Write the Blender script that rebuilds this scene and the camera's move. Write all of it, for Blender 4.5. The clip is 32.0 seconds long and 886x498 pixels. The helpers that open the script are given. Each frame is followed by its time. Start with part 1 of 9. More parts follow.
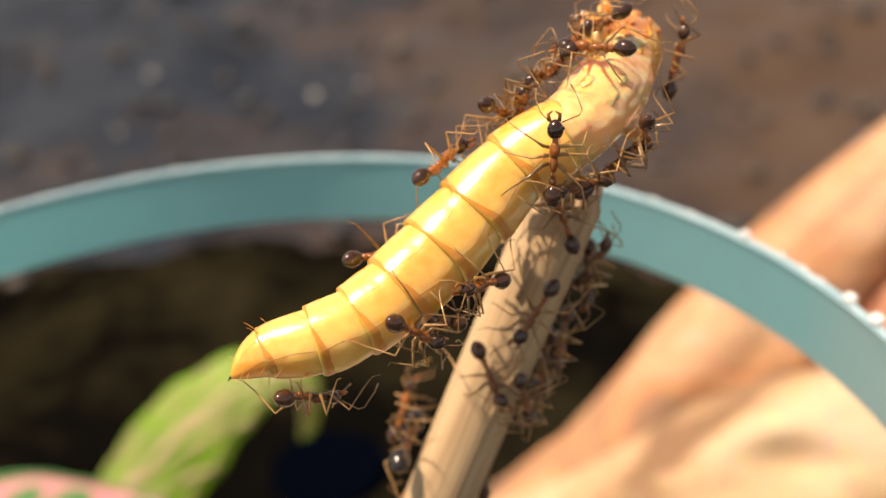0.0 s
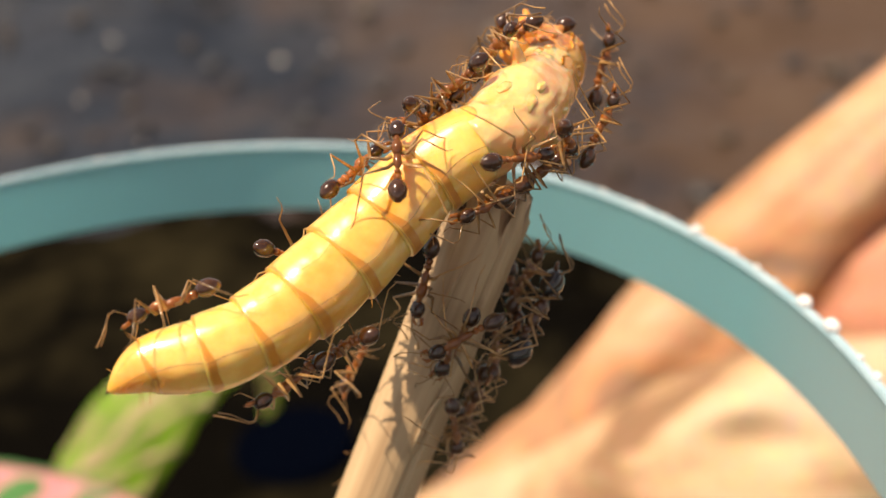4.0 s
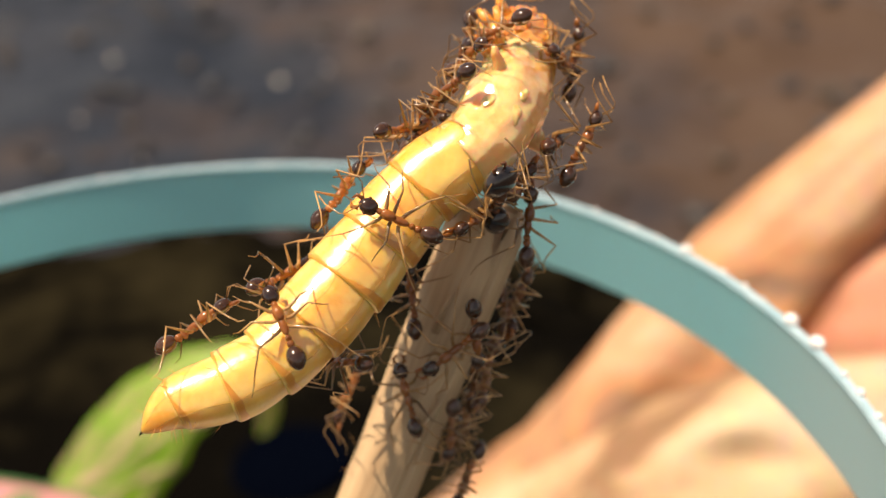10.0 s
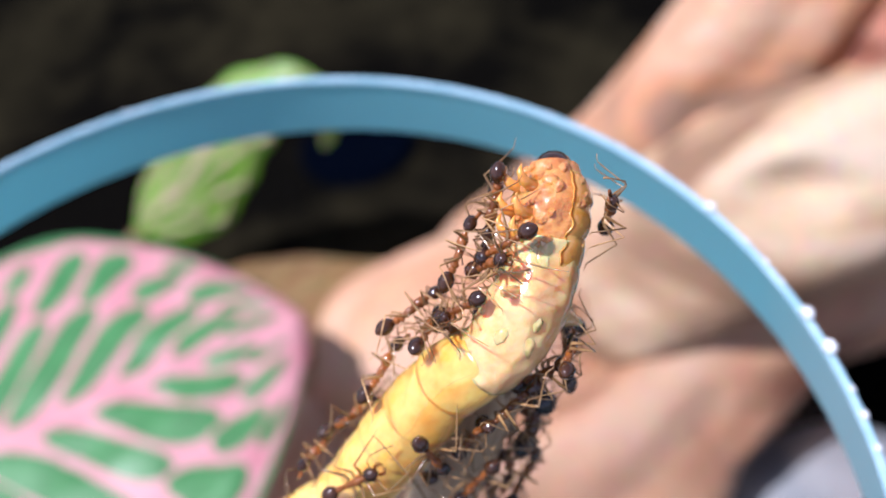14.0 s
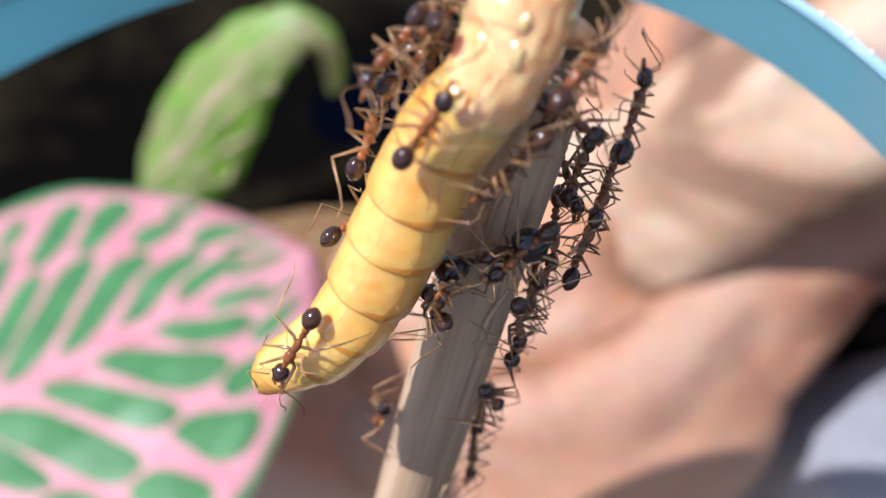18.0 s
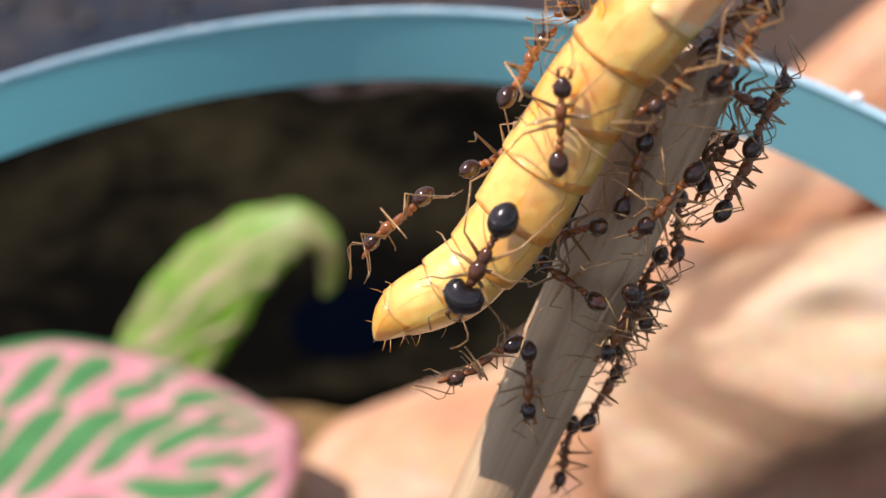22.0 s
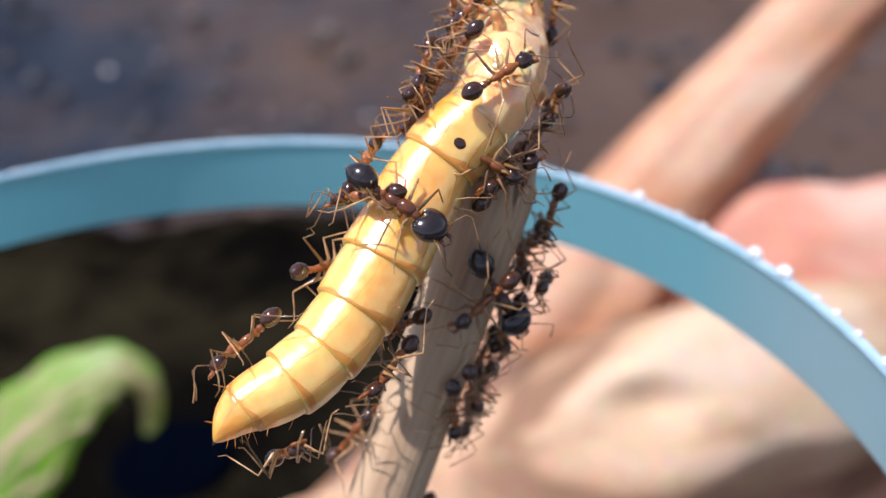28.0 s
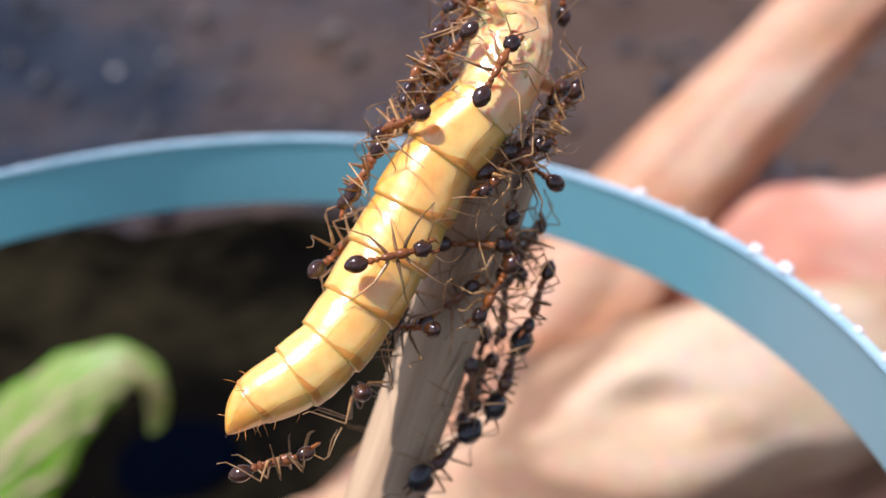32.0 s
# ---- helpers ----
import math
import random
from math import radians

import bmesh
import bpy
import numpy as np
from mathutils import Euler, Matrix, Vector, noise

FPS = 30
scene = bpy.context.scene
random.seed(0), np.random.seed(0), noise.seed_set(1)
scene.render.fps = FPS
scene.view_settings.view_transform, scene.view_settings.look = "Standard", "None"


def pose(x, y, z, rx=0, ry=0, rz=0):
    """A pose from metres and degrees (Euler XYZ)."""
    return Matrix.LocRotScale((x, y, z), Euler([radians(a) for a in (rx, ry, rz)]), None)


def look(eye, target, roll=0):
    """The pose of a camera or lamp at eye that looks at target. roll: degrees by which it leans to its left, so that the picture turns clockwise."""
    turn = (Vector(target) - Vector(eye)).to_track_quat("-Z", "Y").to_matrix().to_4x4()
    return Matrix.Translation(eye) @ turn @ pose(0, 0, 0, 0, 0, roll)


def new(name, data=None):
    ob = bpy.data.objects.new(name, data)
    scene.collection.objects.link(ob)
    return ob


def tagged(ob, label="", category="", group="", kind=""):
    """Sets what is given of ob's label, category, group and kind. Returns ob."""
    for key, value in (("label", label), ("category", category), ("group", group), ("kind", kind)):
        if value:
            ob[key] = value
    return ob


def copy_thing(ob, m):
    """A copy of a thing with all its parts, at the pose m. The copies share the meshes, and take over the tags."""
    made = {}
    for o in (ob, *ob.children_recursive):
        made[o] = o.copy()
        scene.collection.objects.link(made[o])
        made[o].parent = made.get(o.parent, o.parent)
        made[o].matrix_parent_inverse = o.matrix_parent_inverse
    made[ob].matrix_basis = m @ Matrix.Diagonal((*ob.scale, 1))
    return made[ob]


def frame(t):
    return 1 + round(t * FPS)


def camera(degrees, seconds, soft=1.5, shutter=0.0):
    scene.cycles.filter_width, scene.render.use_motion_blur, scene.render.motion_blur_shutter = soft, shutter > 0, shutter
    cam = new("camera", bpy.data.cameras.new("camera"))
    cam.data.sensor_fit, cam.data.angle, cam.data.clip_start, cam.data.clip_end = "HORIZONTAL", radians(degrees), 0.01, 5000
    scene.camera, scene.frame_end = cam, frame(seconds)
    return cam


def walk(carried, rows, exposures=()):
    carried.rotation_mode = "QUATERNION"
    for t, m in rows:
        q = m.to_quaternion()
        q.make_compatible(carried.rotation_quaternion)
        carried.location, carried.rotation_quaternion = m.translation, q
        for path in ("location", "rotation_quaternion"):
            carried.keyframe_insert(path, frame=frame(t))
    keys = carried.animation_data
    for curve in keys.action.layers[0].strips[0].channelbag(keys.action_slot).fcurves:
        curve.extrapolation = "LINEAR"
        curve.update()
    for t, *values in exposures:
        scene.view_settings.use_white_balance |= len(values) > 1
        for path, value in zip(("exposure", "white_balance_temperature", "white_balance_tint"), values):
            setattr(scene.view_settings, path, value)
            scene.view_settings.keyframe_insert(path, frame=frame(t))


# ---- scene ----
# ---------------------------------------------------------------- camera
cam = camera(45.6, 32.0)
cam.data.dof.use_dof = True
cam.data.dof.focus_distance = 0.0350
cam.data.dof.aperture_fstop = 48.0
ROWS = [
    (0, 0.01137, -0.03616, 0.15272, 62.32, 3.72, -1.95),
    (0.5, 0.01152, -0.03565, 0.15268, 61.73, 3.63, -1.70),
    (1, 0.01148, -0.03544, 0.15275, 61.14, 3.55, -1.63),
    (1.5, 0.01162, -0.03524, 0.15272, 60.83, 3.53, -1.90),
    (2, 0.01234, -0.03606, 0.15232, 59.23, 3.54, -2.13),
    (2.5, 0.01298, -0.03633, 0.15205, 57.94, 3.50, -1.84),
    (3, 0.01296, -0.03368, 0.15235, 58.07, 3.66, -2.24),
    (3.5, 0.01336, -0.03275, 0.15251, 59.05, 3.62, -2.67),
    (4, 0.01370, -0.03214, 0.15260, 60.18, 3.59, -3.43),
    (4.5, 0.01423, -0.03178, 0.15272, 61.41, 3.23, -4.30),
    (6.5, 0.01400, -0.03316, 0.15280, 60.51, 3.30, -4.08),
    (7, 0.01396, -0.03356, 0.15288, 61.59, 3.34, -4.05),
    (7.5, 0.01377, -0.03354, 0.15300, 62.03, 3.44, -3.90),
    (8, 0.01374, -0.03364, 0.15306, 62.14, 3.35, -3.78),
    (8.5, 0.01372, -0.03364, 0.15315, 61.98, 3.36, -3.69),
    (9, 0.01372, -0.03369, 0.15321, 61.83, 3.39, -3.52),
    (9.5, 0.01371, -0.03356, 0.15316, 61.70, 3.31, -3.50),
    (10, 0.01374, -0.03333, 0.15313, 61.28, 3.29, -3.41),
    (10.5, 0.01395, -0.03287, 0.15424, 58.65, 3.21, -3.32),
    (11, 0.01511, -0.03317, 0.15574, 53.59, 3.56, -2.82),
    (11.5, 0.01612, -0.03345, 0.15744, 50.69, 5.11, -1.88),
    (12, 0.01509, -0.03135, 0.15946, 49.84, 5.81, -1.73),
    (12.5, 0.01897, -0.02943, 0.16786, 45.75, 7.32, -3.40),
    (13, 0.02036, -0.02772, 0.16972, 41.14, 8.50, -3.71),
    (13.5, 0.01916, -0.02573, 0.17176, 39.22, 9.19, -3.74),
    (14, 0.01868, -0.02048, 0.17037, 37.94, 9.64, -4.06),
    (14.5, 0.01733, -0.02038, 0.16733, 37.16, 7.88, -4.87),
    (16.5, 0.02047, -0.01952, 0.16522, 34.06, 11.98, -5.99),
    (17, 0.02047, -0.01975, 0.16399, 34.50, 12.46, -5.59),
    (17.5, 0.01820, -0.02084, 0.16111, 34.60, 12.55, -5.37),
    (18, 0.01625, -0.02184, 0.15768, 37.84, 12.00, -5.40),
    (18.5, 0.01545, -0.02064, 0.15492, 41.96, 9.58, -5.75),
    (19, 0.01436, -0.01960, 0.15201, 45.94, 6.89, -6.26),
    (19.5, 0.01392, -0.02315, 0.15093, 49.20, 5.64, -5.90),
    (20, 0.01354, -0.02607, 0.15087, 50.36, 4.58, -4.06),
    (20.5, 0.01333, -0.02846, 0.15141, 50.95, 4.22, -2.56),
    (21, 0.01309, -0.03029, 0.15171, 51.74, 4.04, -1.71),
    (21.5, 0.01203, -0.03049, 0.15126, 52.34, 4.40, -1.79),
    (22, 0.00845, -0.02888, 0.15114, 53.47, 4.73, -2.36),
    (22.5, 0.00690, -0.02895, 0.15123, 53.87, 3.75, -7.31),
    (23, 0.00669, -0.02980, 0.15131, 54.36, 3.14, -9.61),
    (23.5, 0.00695, -0.02965, 0.15147, 54.58, 3.64, -10.22),
    (24, 0.00715, -0.02935, 0.15155, 54.58, 3.91, -10.32),
    (24.5, 0.00703, -0.02962, 0.15172, 54.49, 4.06, -10.40),
    (25, 0.00698, -0.03033, 0.15208, 55.57, 4.06, -10.81),
    (25.5, 0.00715, -0.03108, 0.15226, 56.45, 3.75, -11.26),
    (26, 0.00737, -0.03186, 0.15241, 57.94, 3.31, -12.20),
    (26.5, 0.00727, -0.03212, 0.15253, 58.64, 3.25, -13.03),
    (28.5, 0.00686, -0.03281, 0.15285, 59.62, 2.97, -13.45),
    (29, 0.00676, -0.03295, 0.15292, 59.52, 2.91, -13.44),
    (29.5, 0.00684, -0.03293, 0.15286, 59.55, 2.94, -13.38),
    (30, 0.00692, -0.03290, 0.15278, 59.57, 2.92, -13.31),
    (30.5, 0.00700, -0.03288, 0.15272, 59.59, 2.99, -13.26),
    (31, 0.00707, -0.03288, 0.15265, 59.60, 3.03, -13.20),
    (31.5, 0.00716, -0.03289, 0.15259, 59.66, 2.99, -13.09),
    (32, 0.00723, -0.03286, 0.15251, 59.66, 3.05, -13.02),
]
EXPOSURES = [(0.0, 0.43, 8700, 18.5), (10.0, 0.43, 8700, 18.5), (11.0, 0.36, 8700, 18.5), (12.0, 0.36, 7900, 19.5), (13.0, 0.225, 6220, 21.5), (14.0, 0.365, 5520, 22), (18.0, 0.385, 5620, 22), (20.0, 0.325, 5420, 20), (21.0, 0.325, 5320, 19.5), (22.0, 0.345, 6420, 20.5), (24.0, 0.365, 5720, 21), (26.0, 0.34, 5820, 22), (32.0, 0.34, 5920, 23.5)]
walk(cam, [(t, pose(x, y, z, rx, ry, rz)) for t, x, y, z, rx, ry, rz in ROWS], EXPOSURES)

# ---------------------------------------------------------------- light
SUN_WAY = Vector((-0.38, -0.04, 0.92)).normalized()
world = bpy.data.worlds.new("sky")
scene.world = world
world.use_nodes = True
wn = world.node_tree.nodes
sky = wn.new("ShaderNodeTexSky")
sky.sky_type = "NISHITA"
sky.sun_disc = False
sky.sun_elevation = math.asin(SUN_WAY.z)
sky.sun_rotation = math.atan2(SUN_WAY.x, SUN_WAY.y)
wn["Background"].inputs["Strength"].default_value = 0.105
paler = wn.new("ShaderNodeHueSaturation")
paler.inputs["Saturation"].default_value = 0.6
world.node_tree.links.new(sky.outputs[0], paler.inputs["Color"])
world.node_tree.links.new(paler.outputs[0], wn["Background"].inputs["Color"])
sun = new("sun", bpy.data.lights.new("sun", "SUN"))
sun.data.energy = 5.0
sun.data.angle = radians(0.53)
sun.data.color = (1.0, 0.95, 0.86)
sun.matrix_world = look(SUN_WAY * 2, (0, 0, 0))


# ---------------------------------------------------------------- materials
def material(name, base, rough=0.5, second=None, scale=200.0, bump=0.0, bump_scale=800.0, detail=6.0, random_shift=0.0, stretch=None, lo=0.42, hi=0.95, **inputs):
    """Principled material whose colour wanders between two tones at two scales, with fine relief."""
    m = bpy.data.materials.new(name)
    m.use_nodes = True
    t = m.node_tree
    n, lk = t.nodes, t.links
    b = n["Principled BSDF"]
    b.inputs["Roughness"].default_value = rough
    for key, value in inputs.items():
        b.inputs[key.replace("_", " ")].default_value = value
    where = n.new("ShaderNodeTexCoord")
    if stretch:
        mp = n.new("ShaderNodeMapping")
        mp.inputs["Scale"].default_value = stretch
        lk.new(where.outputs["Object"], mp.inputs["Vector"])
    coords = mp.outputs["Vector"] if stretch else where.outputs["Object"]
    big = n.new("ShaderNodeTexNoise")
    big.inputs["Scale"].default_value = scale
    big.inputs["Detail"].default_value = detail
    lk.new(coords, big.inputs["Vector"])
    fine = n.new("ShaderNodeTexNoise")
    fine.inputs["Scale"].default_value = scale * 7
    fine.inputs["Detail"].default_value = 4
    lk.new(coords, fine.inputs["Vector"])
    both = n.new("ShaderNodeMath")
    both.operation = "MULTIPLY_ADD"
    both.inputs[1].default_value = 0.35
    lk.new(fine.outputs["Fac"], both.inputs[0])
    lk.new(big.outputs["Fac"], both.inputs[2])
    ramp = n.new("ShaderNodeValToRGB")
    ramp.color_ramp.elements[0].position = lo
    ramp.color_ramp.elements[1].position = hi
    ramp.color_ramp.elements[0].color = (*base, 1)
    ramp.color_ramp.elements[1].color = (*(second or [c * 1.5 for c in base]), 1)
    lk.new(both.outputs[0], ramp.inputs["Fac"])
    last = ramp.outputs["Color"]
    if random_shift:
        info = n.new("ShaderNodeObjectInfo")
        hue = n.new("ShaderNodeHueSaturation")
        rng = n.new("ShaderNodeMapRange")
        rng.inputs["To Min"].default_value = 1 - random_shift
        rng.inputs["To Max"].default_value = 1 + random_shift
        lk.new(info.outputs["Random"], rng.inputs["Value"])
        lk.new(rng.outputs[0], hue.inputs["Value"])
        lk.new(last, hue.inputs["Color"])
        last = hue.outputs["Color"]
    lk.new(last, b.inputs["Base Color"])
    if bump:
        rel = n.new("ShaderNodeTexNoise")
        rel.inputs["Scale"].default_value = bump_scale
        rel.inputs["Detail"].default_value = 8
        lk.new(coords, rel.inputs["Vector"])
        bp = n.new("ShaderNodeBump")
        bp.inputs["Strength"].default_value = 1.0
        bp.inputs["Distance"].default_value = bump
        lk.new(rel.outputs["Fac"], bp.inputs["Height"])
        lk.new(bp.outputs["Normal"], b.inputs["Normal"])
    return m


M_SOIL = material("soil", (0.005, 0.010, 0.019), 0.5, (0.060, 0.036, 0.023), 7, 0.003, 60, detail=3, lo=0.52, hi=0.86, Specular_IOR_Level=0.3)


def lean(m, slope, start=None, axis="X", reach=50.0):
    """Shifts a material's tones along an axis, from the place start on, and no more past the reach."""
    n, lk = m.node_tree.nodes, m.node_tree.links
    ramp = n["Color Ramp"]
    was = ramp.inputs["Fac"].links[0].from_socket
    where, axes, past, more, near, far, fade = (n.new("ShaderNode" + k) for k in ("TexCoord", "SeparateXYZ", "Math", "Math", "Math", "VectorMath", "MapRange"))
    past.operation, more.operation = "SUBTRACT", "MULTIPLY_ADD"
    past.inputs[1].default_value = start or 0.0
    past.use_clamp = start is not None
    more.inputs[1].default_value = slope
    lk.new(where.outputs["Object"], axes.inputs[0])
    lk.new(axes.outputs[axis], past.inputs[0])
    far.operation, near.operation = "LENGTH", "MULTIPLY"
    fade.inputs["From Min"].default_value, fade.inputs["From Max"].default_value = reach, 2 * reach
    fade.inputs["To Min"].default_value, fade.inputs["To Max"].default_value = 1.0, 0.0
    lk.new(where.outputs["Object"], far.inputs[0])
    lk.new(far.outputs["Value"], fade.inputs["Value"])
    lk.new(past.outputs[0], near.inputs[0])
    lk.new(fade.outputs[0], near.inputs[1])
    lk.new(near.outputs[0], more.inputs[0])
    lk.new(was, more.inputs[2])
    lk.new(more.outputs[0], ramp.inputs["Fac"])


lean(M_SOIL, 1.5, reach=0.7)
# near-black tone: shade under the plant put into the colour, paler towards +y
M_GROUND_SHADE = material("peat", (0.0026, 0.0024, 0.0020), 0.9, (0.025, 0.021, 0.011), 16, 0.002, 150, detail=3, lo=0.66, hi=1.0, Specular_IOR_Level=0.0)
lean(M_GROUND_SHADE, 0.9, axis="Y")
M_GREY = material("grey_stone", (0.20, 0.21, 0.225), 0.7, (0.30, 0.31, 0.325), 60, 0.0006, 300)
M_SAND = material("sand", (0.40, 0.30, 0.20), 0.9, (0.6, 0.5, 0.38), 900, 0.0004, 2500)
M_QUARTZ = material("quartz_grain", (0.55, 0.52, 0.46), 0.35, (0.8, 0.77, 0.7), 500, 0.0001, 1500)
M_STICK = material("bare_wood", (0.30, 0.185, 0.098), 0.55, (0.62, 0.45, 0.275), 700, 0.00004, 3000, stretch=(1, 1, 0.05))
M_GRUB = material("grub_skin", (0.91, 0.32, 0.010), 0.36, (0.98, 0.62, 0.145), 300, 0.00018, 480, lo=0.40, hi=0.82,
                  Subsurface_Weight=0.6, Subsurface_Scale=0.0008, Subsurface_Radius=(1.0, 0.6, 0.3), Coat_Weight=1.0, Coat_Roughness=0.23, Coat_IOR=2.0)
M_BAND = material("grub_band", (0.58, 0.19, 0.008), 0.36, (0.76, 0.31, 0.025), 500, 0.00026, 480, Coat_Weight=0.85, Coat_Roughness=0.30, Coat_IOR=1.7)
M_LINE = material("grub_line", (0.34, 0.15, 0.02), 0.5)
M_GUT = material("grub_flesh", (0.70, 0.29, 0.045), 0.16, (0.92, 0.57, 0.24), 380, 0.00018, 620, lo=0.40, hi=0.72,
                 Subsurface_Weight=0.7, Subsurface_Scale=0.001, Coat_Weight=1.0, Coat_Roughness=0.14, Coat_IOR=1.9)
M_TISSUE = material("wet_tissue", (0.46, 0.13, 0.014), 0.10, (0.80, 0.38, 0.10), 900, 0.00022, 1800, lo=0.45, hi=0.85,
                    Subsurface_Weight=0.4, Subsurface_Scale=0.0005, Coat_Weight=1.0, Coat_Roughness=0.05, Coat_IOR=1.8)
M_HEAD = material("grub_head", (0.68, 0.25, 0.022), 0.2, (0.86, 0.42, 0.09), 700, 0.00004, 1500, Subsurface_Weight=0.3, Subsurface_Scale=0.0005, Coat_Weight=1.0, Coat_Roughness=0.12, Coat_IOR=1.7)
M_LIP = material("rim_edge", (0.22, 0.40, 0.48), 0.35, (0.40, 0.56, 0.64), 600, 0.00008, 1500)
M_LEAF = material("leaf_green", (0.028, 0.135, 0.030), 0.45, (0.060, 0.21, 0.062), 250, 0.0001, 900)
M_VEIN = material("leaf_vein", (0.45, 0.165, 0.185), 0.5, (0.52, 0.26, 0.265), 300, 0.0001, 900)
M_LEAF2 = material("leaf_light", (0.066, 0.20, 0.005), 0.45, (0.165, 0.345, 0.015), 110, 0.0001, 900)
M_VEIN2 = material("leaf_vein_pale", (0.31, 0.30, 0.13), 0.5, (0.48, 0.34, 0.245), 120)
M_WITHER = material("withered_leaf", (0.10, 0.050, 0.016), 0.6, (0.26, 0.13, 0.045), 90, 0.0002, 500)
M_STEM = material("plant_stem", (0.17, 0.10, 0.035), 0.6, (0.24, 0.17, 0.05), 200)


def clear_plastic(name):
    m = bpy.data.materials.new(name)
    m.use_nodes = True
    n, lk = m.node_tree.nodes, m.node_tree.links
    n.remove(n["Principled BSDF"])
    mix, see, shine, edge = (n.new("ShaderNode" + k) for k in ("MixShader", "BsdfTransparent", "BsdfGlossy", "Fresnel"))
    shine.inputs["Roughness"].default_value = 0.05
    edge.inputs["IOR"].default_value = 1.03
    lk.new(edge.outputs[0], mix.inputs["Fac"])
    lk.new(see.outputs[0], mix.inputs[1])
    lk.new(shine.outputs[0], mix.inputs[2])
    lk.new(mix.outputs[0], n["Material Output"].inputs["Surface"])
    return m


def frosted(name, tone, through_tone):
    """Coated plastic that lets some light through."""
    m = material(name, tone, 0.45, [c * 1.15 for c in tone], 120, 0.00002, 2500)
    n, lk = m.node_tree.nodes, m.node_tree.links
    mix, back = n.new("ShaderNodeMixShader"), n.new("ShaderNodeBsdfTranslucent")
    back.inputs["Color"].default_value = (*through_tone, 1)
    mix.inputs["Fac"].default_value = 0.62
    lk.new(n["Principled BSDF"].outputs[0], mix.inputs[1])
    lk.new(back.outputs[0], mix.inputs[2])
    lk.new(mix.outputs[0], n["Material Output"].inputs["Surface"])
    return m


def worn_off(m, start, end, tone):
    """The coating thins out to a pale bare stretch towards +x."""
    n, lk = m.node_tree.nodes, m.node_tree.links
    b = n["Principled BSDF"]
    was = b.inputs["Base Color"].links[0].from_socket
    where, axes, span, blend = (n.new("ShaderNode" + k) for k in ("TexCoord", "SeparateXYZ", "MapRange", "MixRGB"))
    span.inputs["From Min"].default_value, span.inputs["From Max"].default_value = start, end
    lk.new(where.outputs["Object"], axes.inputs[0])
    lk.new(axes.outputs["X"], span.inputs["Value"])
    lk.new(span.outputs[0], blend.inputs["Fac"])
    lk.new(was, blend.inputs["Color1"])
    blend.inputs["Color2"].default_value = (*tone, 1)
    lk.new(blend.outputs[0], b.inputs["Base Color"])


M_CUP = frosted("frosted_band", (0.285, 0.56, 0.595), (0.42, 0.80, 0.84))
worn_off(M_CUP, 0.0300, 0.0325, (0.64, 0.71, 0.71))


def sandstone(name, tones):
    """Layered stone: broad warm bands bent by noise, fine grain, darker weathered creases."""
    m = bpy.data.materials.new(name)
    m.use_nodes = True
    n, lk = m.node_tree.nodes, m.node_tree.links
    b = n["Principled BSDF"]
    b.inputs["Roughness"].default_value = 0.72
    where = n.new("ShaderNodeTexCoord")
    mp = n.new("ShaderNodeMapping")
    mp.inputs["Scale"].default_value = (0.35, 0.6, 1.0)
    mp.inputs["Rotation"].default_value = (0.2, 0.5, 0.1)
    lk.new(where.outputs["Object"], mp.inputs["Vector"])
    band = n.new("ShaderNodeTexNoise")
    band.inputs["Scale"].default_value = 42
    band.inputs["Detail"].default_value = 5
    band.inputs["Distortion"].default_value = 1.2
    lk.new(mp.outputs["Vector"], band.inputs["Vector"])
    ramp = n.new("ShaderNodeValToRGB")
    e = ramp.color_ramp.elements
    e[0].position, e[1].position = 0.36, 0.66
    e[0].color, e[1].color = (*tones[0], 1), (*tones[3], 1)
    for at, tone in ((0.44, tones[1]), (0.54, tones[2])):
        e.new(at).color = (*tone, 1)
    lk.new(band.outputs["Fac"], ramp.inputs["Fac"])
    grain = n.new("ShaderNodeTexNoise")
    grain.inputs["Scale"].default_value = 900
    grain.inputs["Detail"].default_value = 6
    lk.new(where.outputs["Object"], grain.inputs["Vector"])
    mix = n.new("ShaderNodeMixRGB")
    mix.blend_type = "OVERLAY"
    mix.inputs["Fac"].default_value = 0.4
    lk.new(ramp.outputs["Color"], mix.inputs["Color1"])
    lk.new(grain.outputs["Color"], mix.inputs["Color2"])
    pit = n.new("ShaderNodeTexNoise")
    pit.inputs["Scale"].default_value = 55
    pit.inputs["Detail"].default_value = 4
    lk.new(mp.outputs["Vector"], pit.inputs["Vector"])
    hollow = n.new("ShaderNodeMapRange")
    hollow.inputs["From Min"].default_value, hollow.inputs["From Max"].default_value = 0.37, 0.28
    lk.new(pit.outputs["Fac"], hollow.inputs["Value"])
    stain = n.new("ShaderNodeMixRGB")
    stain.blend_type = "MULTIPLY"
    stain.inputs["Color2"].default_value = (0.30, 0.20, 0.15, 1)
    lk.new(hollow.outputs[0], stain.inputs["Fac"])
    lk.new(mix.outputs["Color"], stain.inputs["Color1"])
    lk.new(stain.outputs["Color"], b.inputs["Base Color"])
    bp = n.new("ShaderNodeBump")
    bp.inputs["Distance"].default_value = 0.0015
    lk.new(band.outputs["Fac"], bp.inputs["Height"])
    bp2 = n.new("ShaderNodeBump")
    bp2.inputs["Distance"].default_value = 0.0002
    lk.new(grain.outputs["Fac"], bp2.inputs["Height"])
    lk.new(bp.outputs["Normal"], bp2.inputs["Normal"])
    lk.new(bp2.outputs["Normal"], b.inputs["Normal"])
    return m


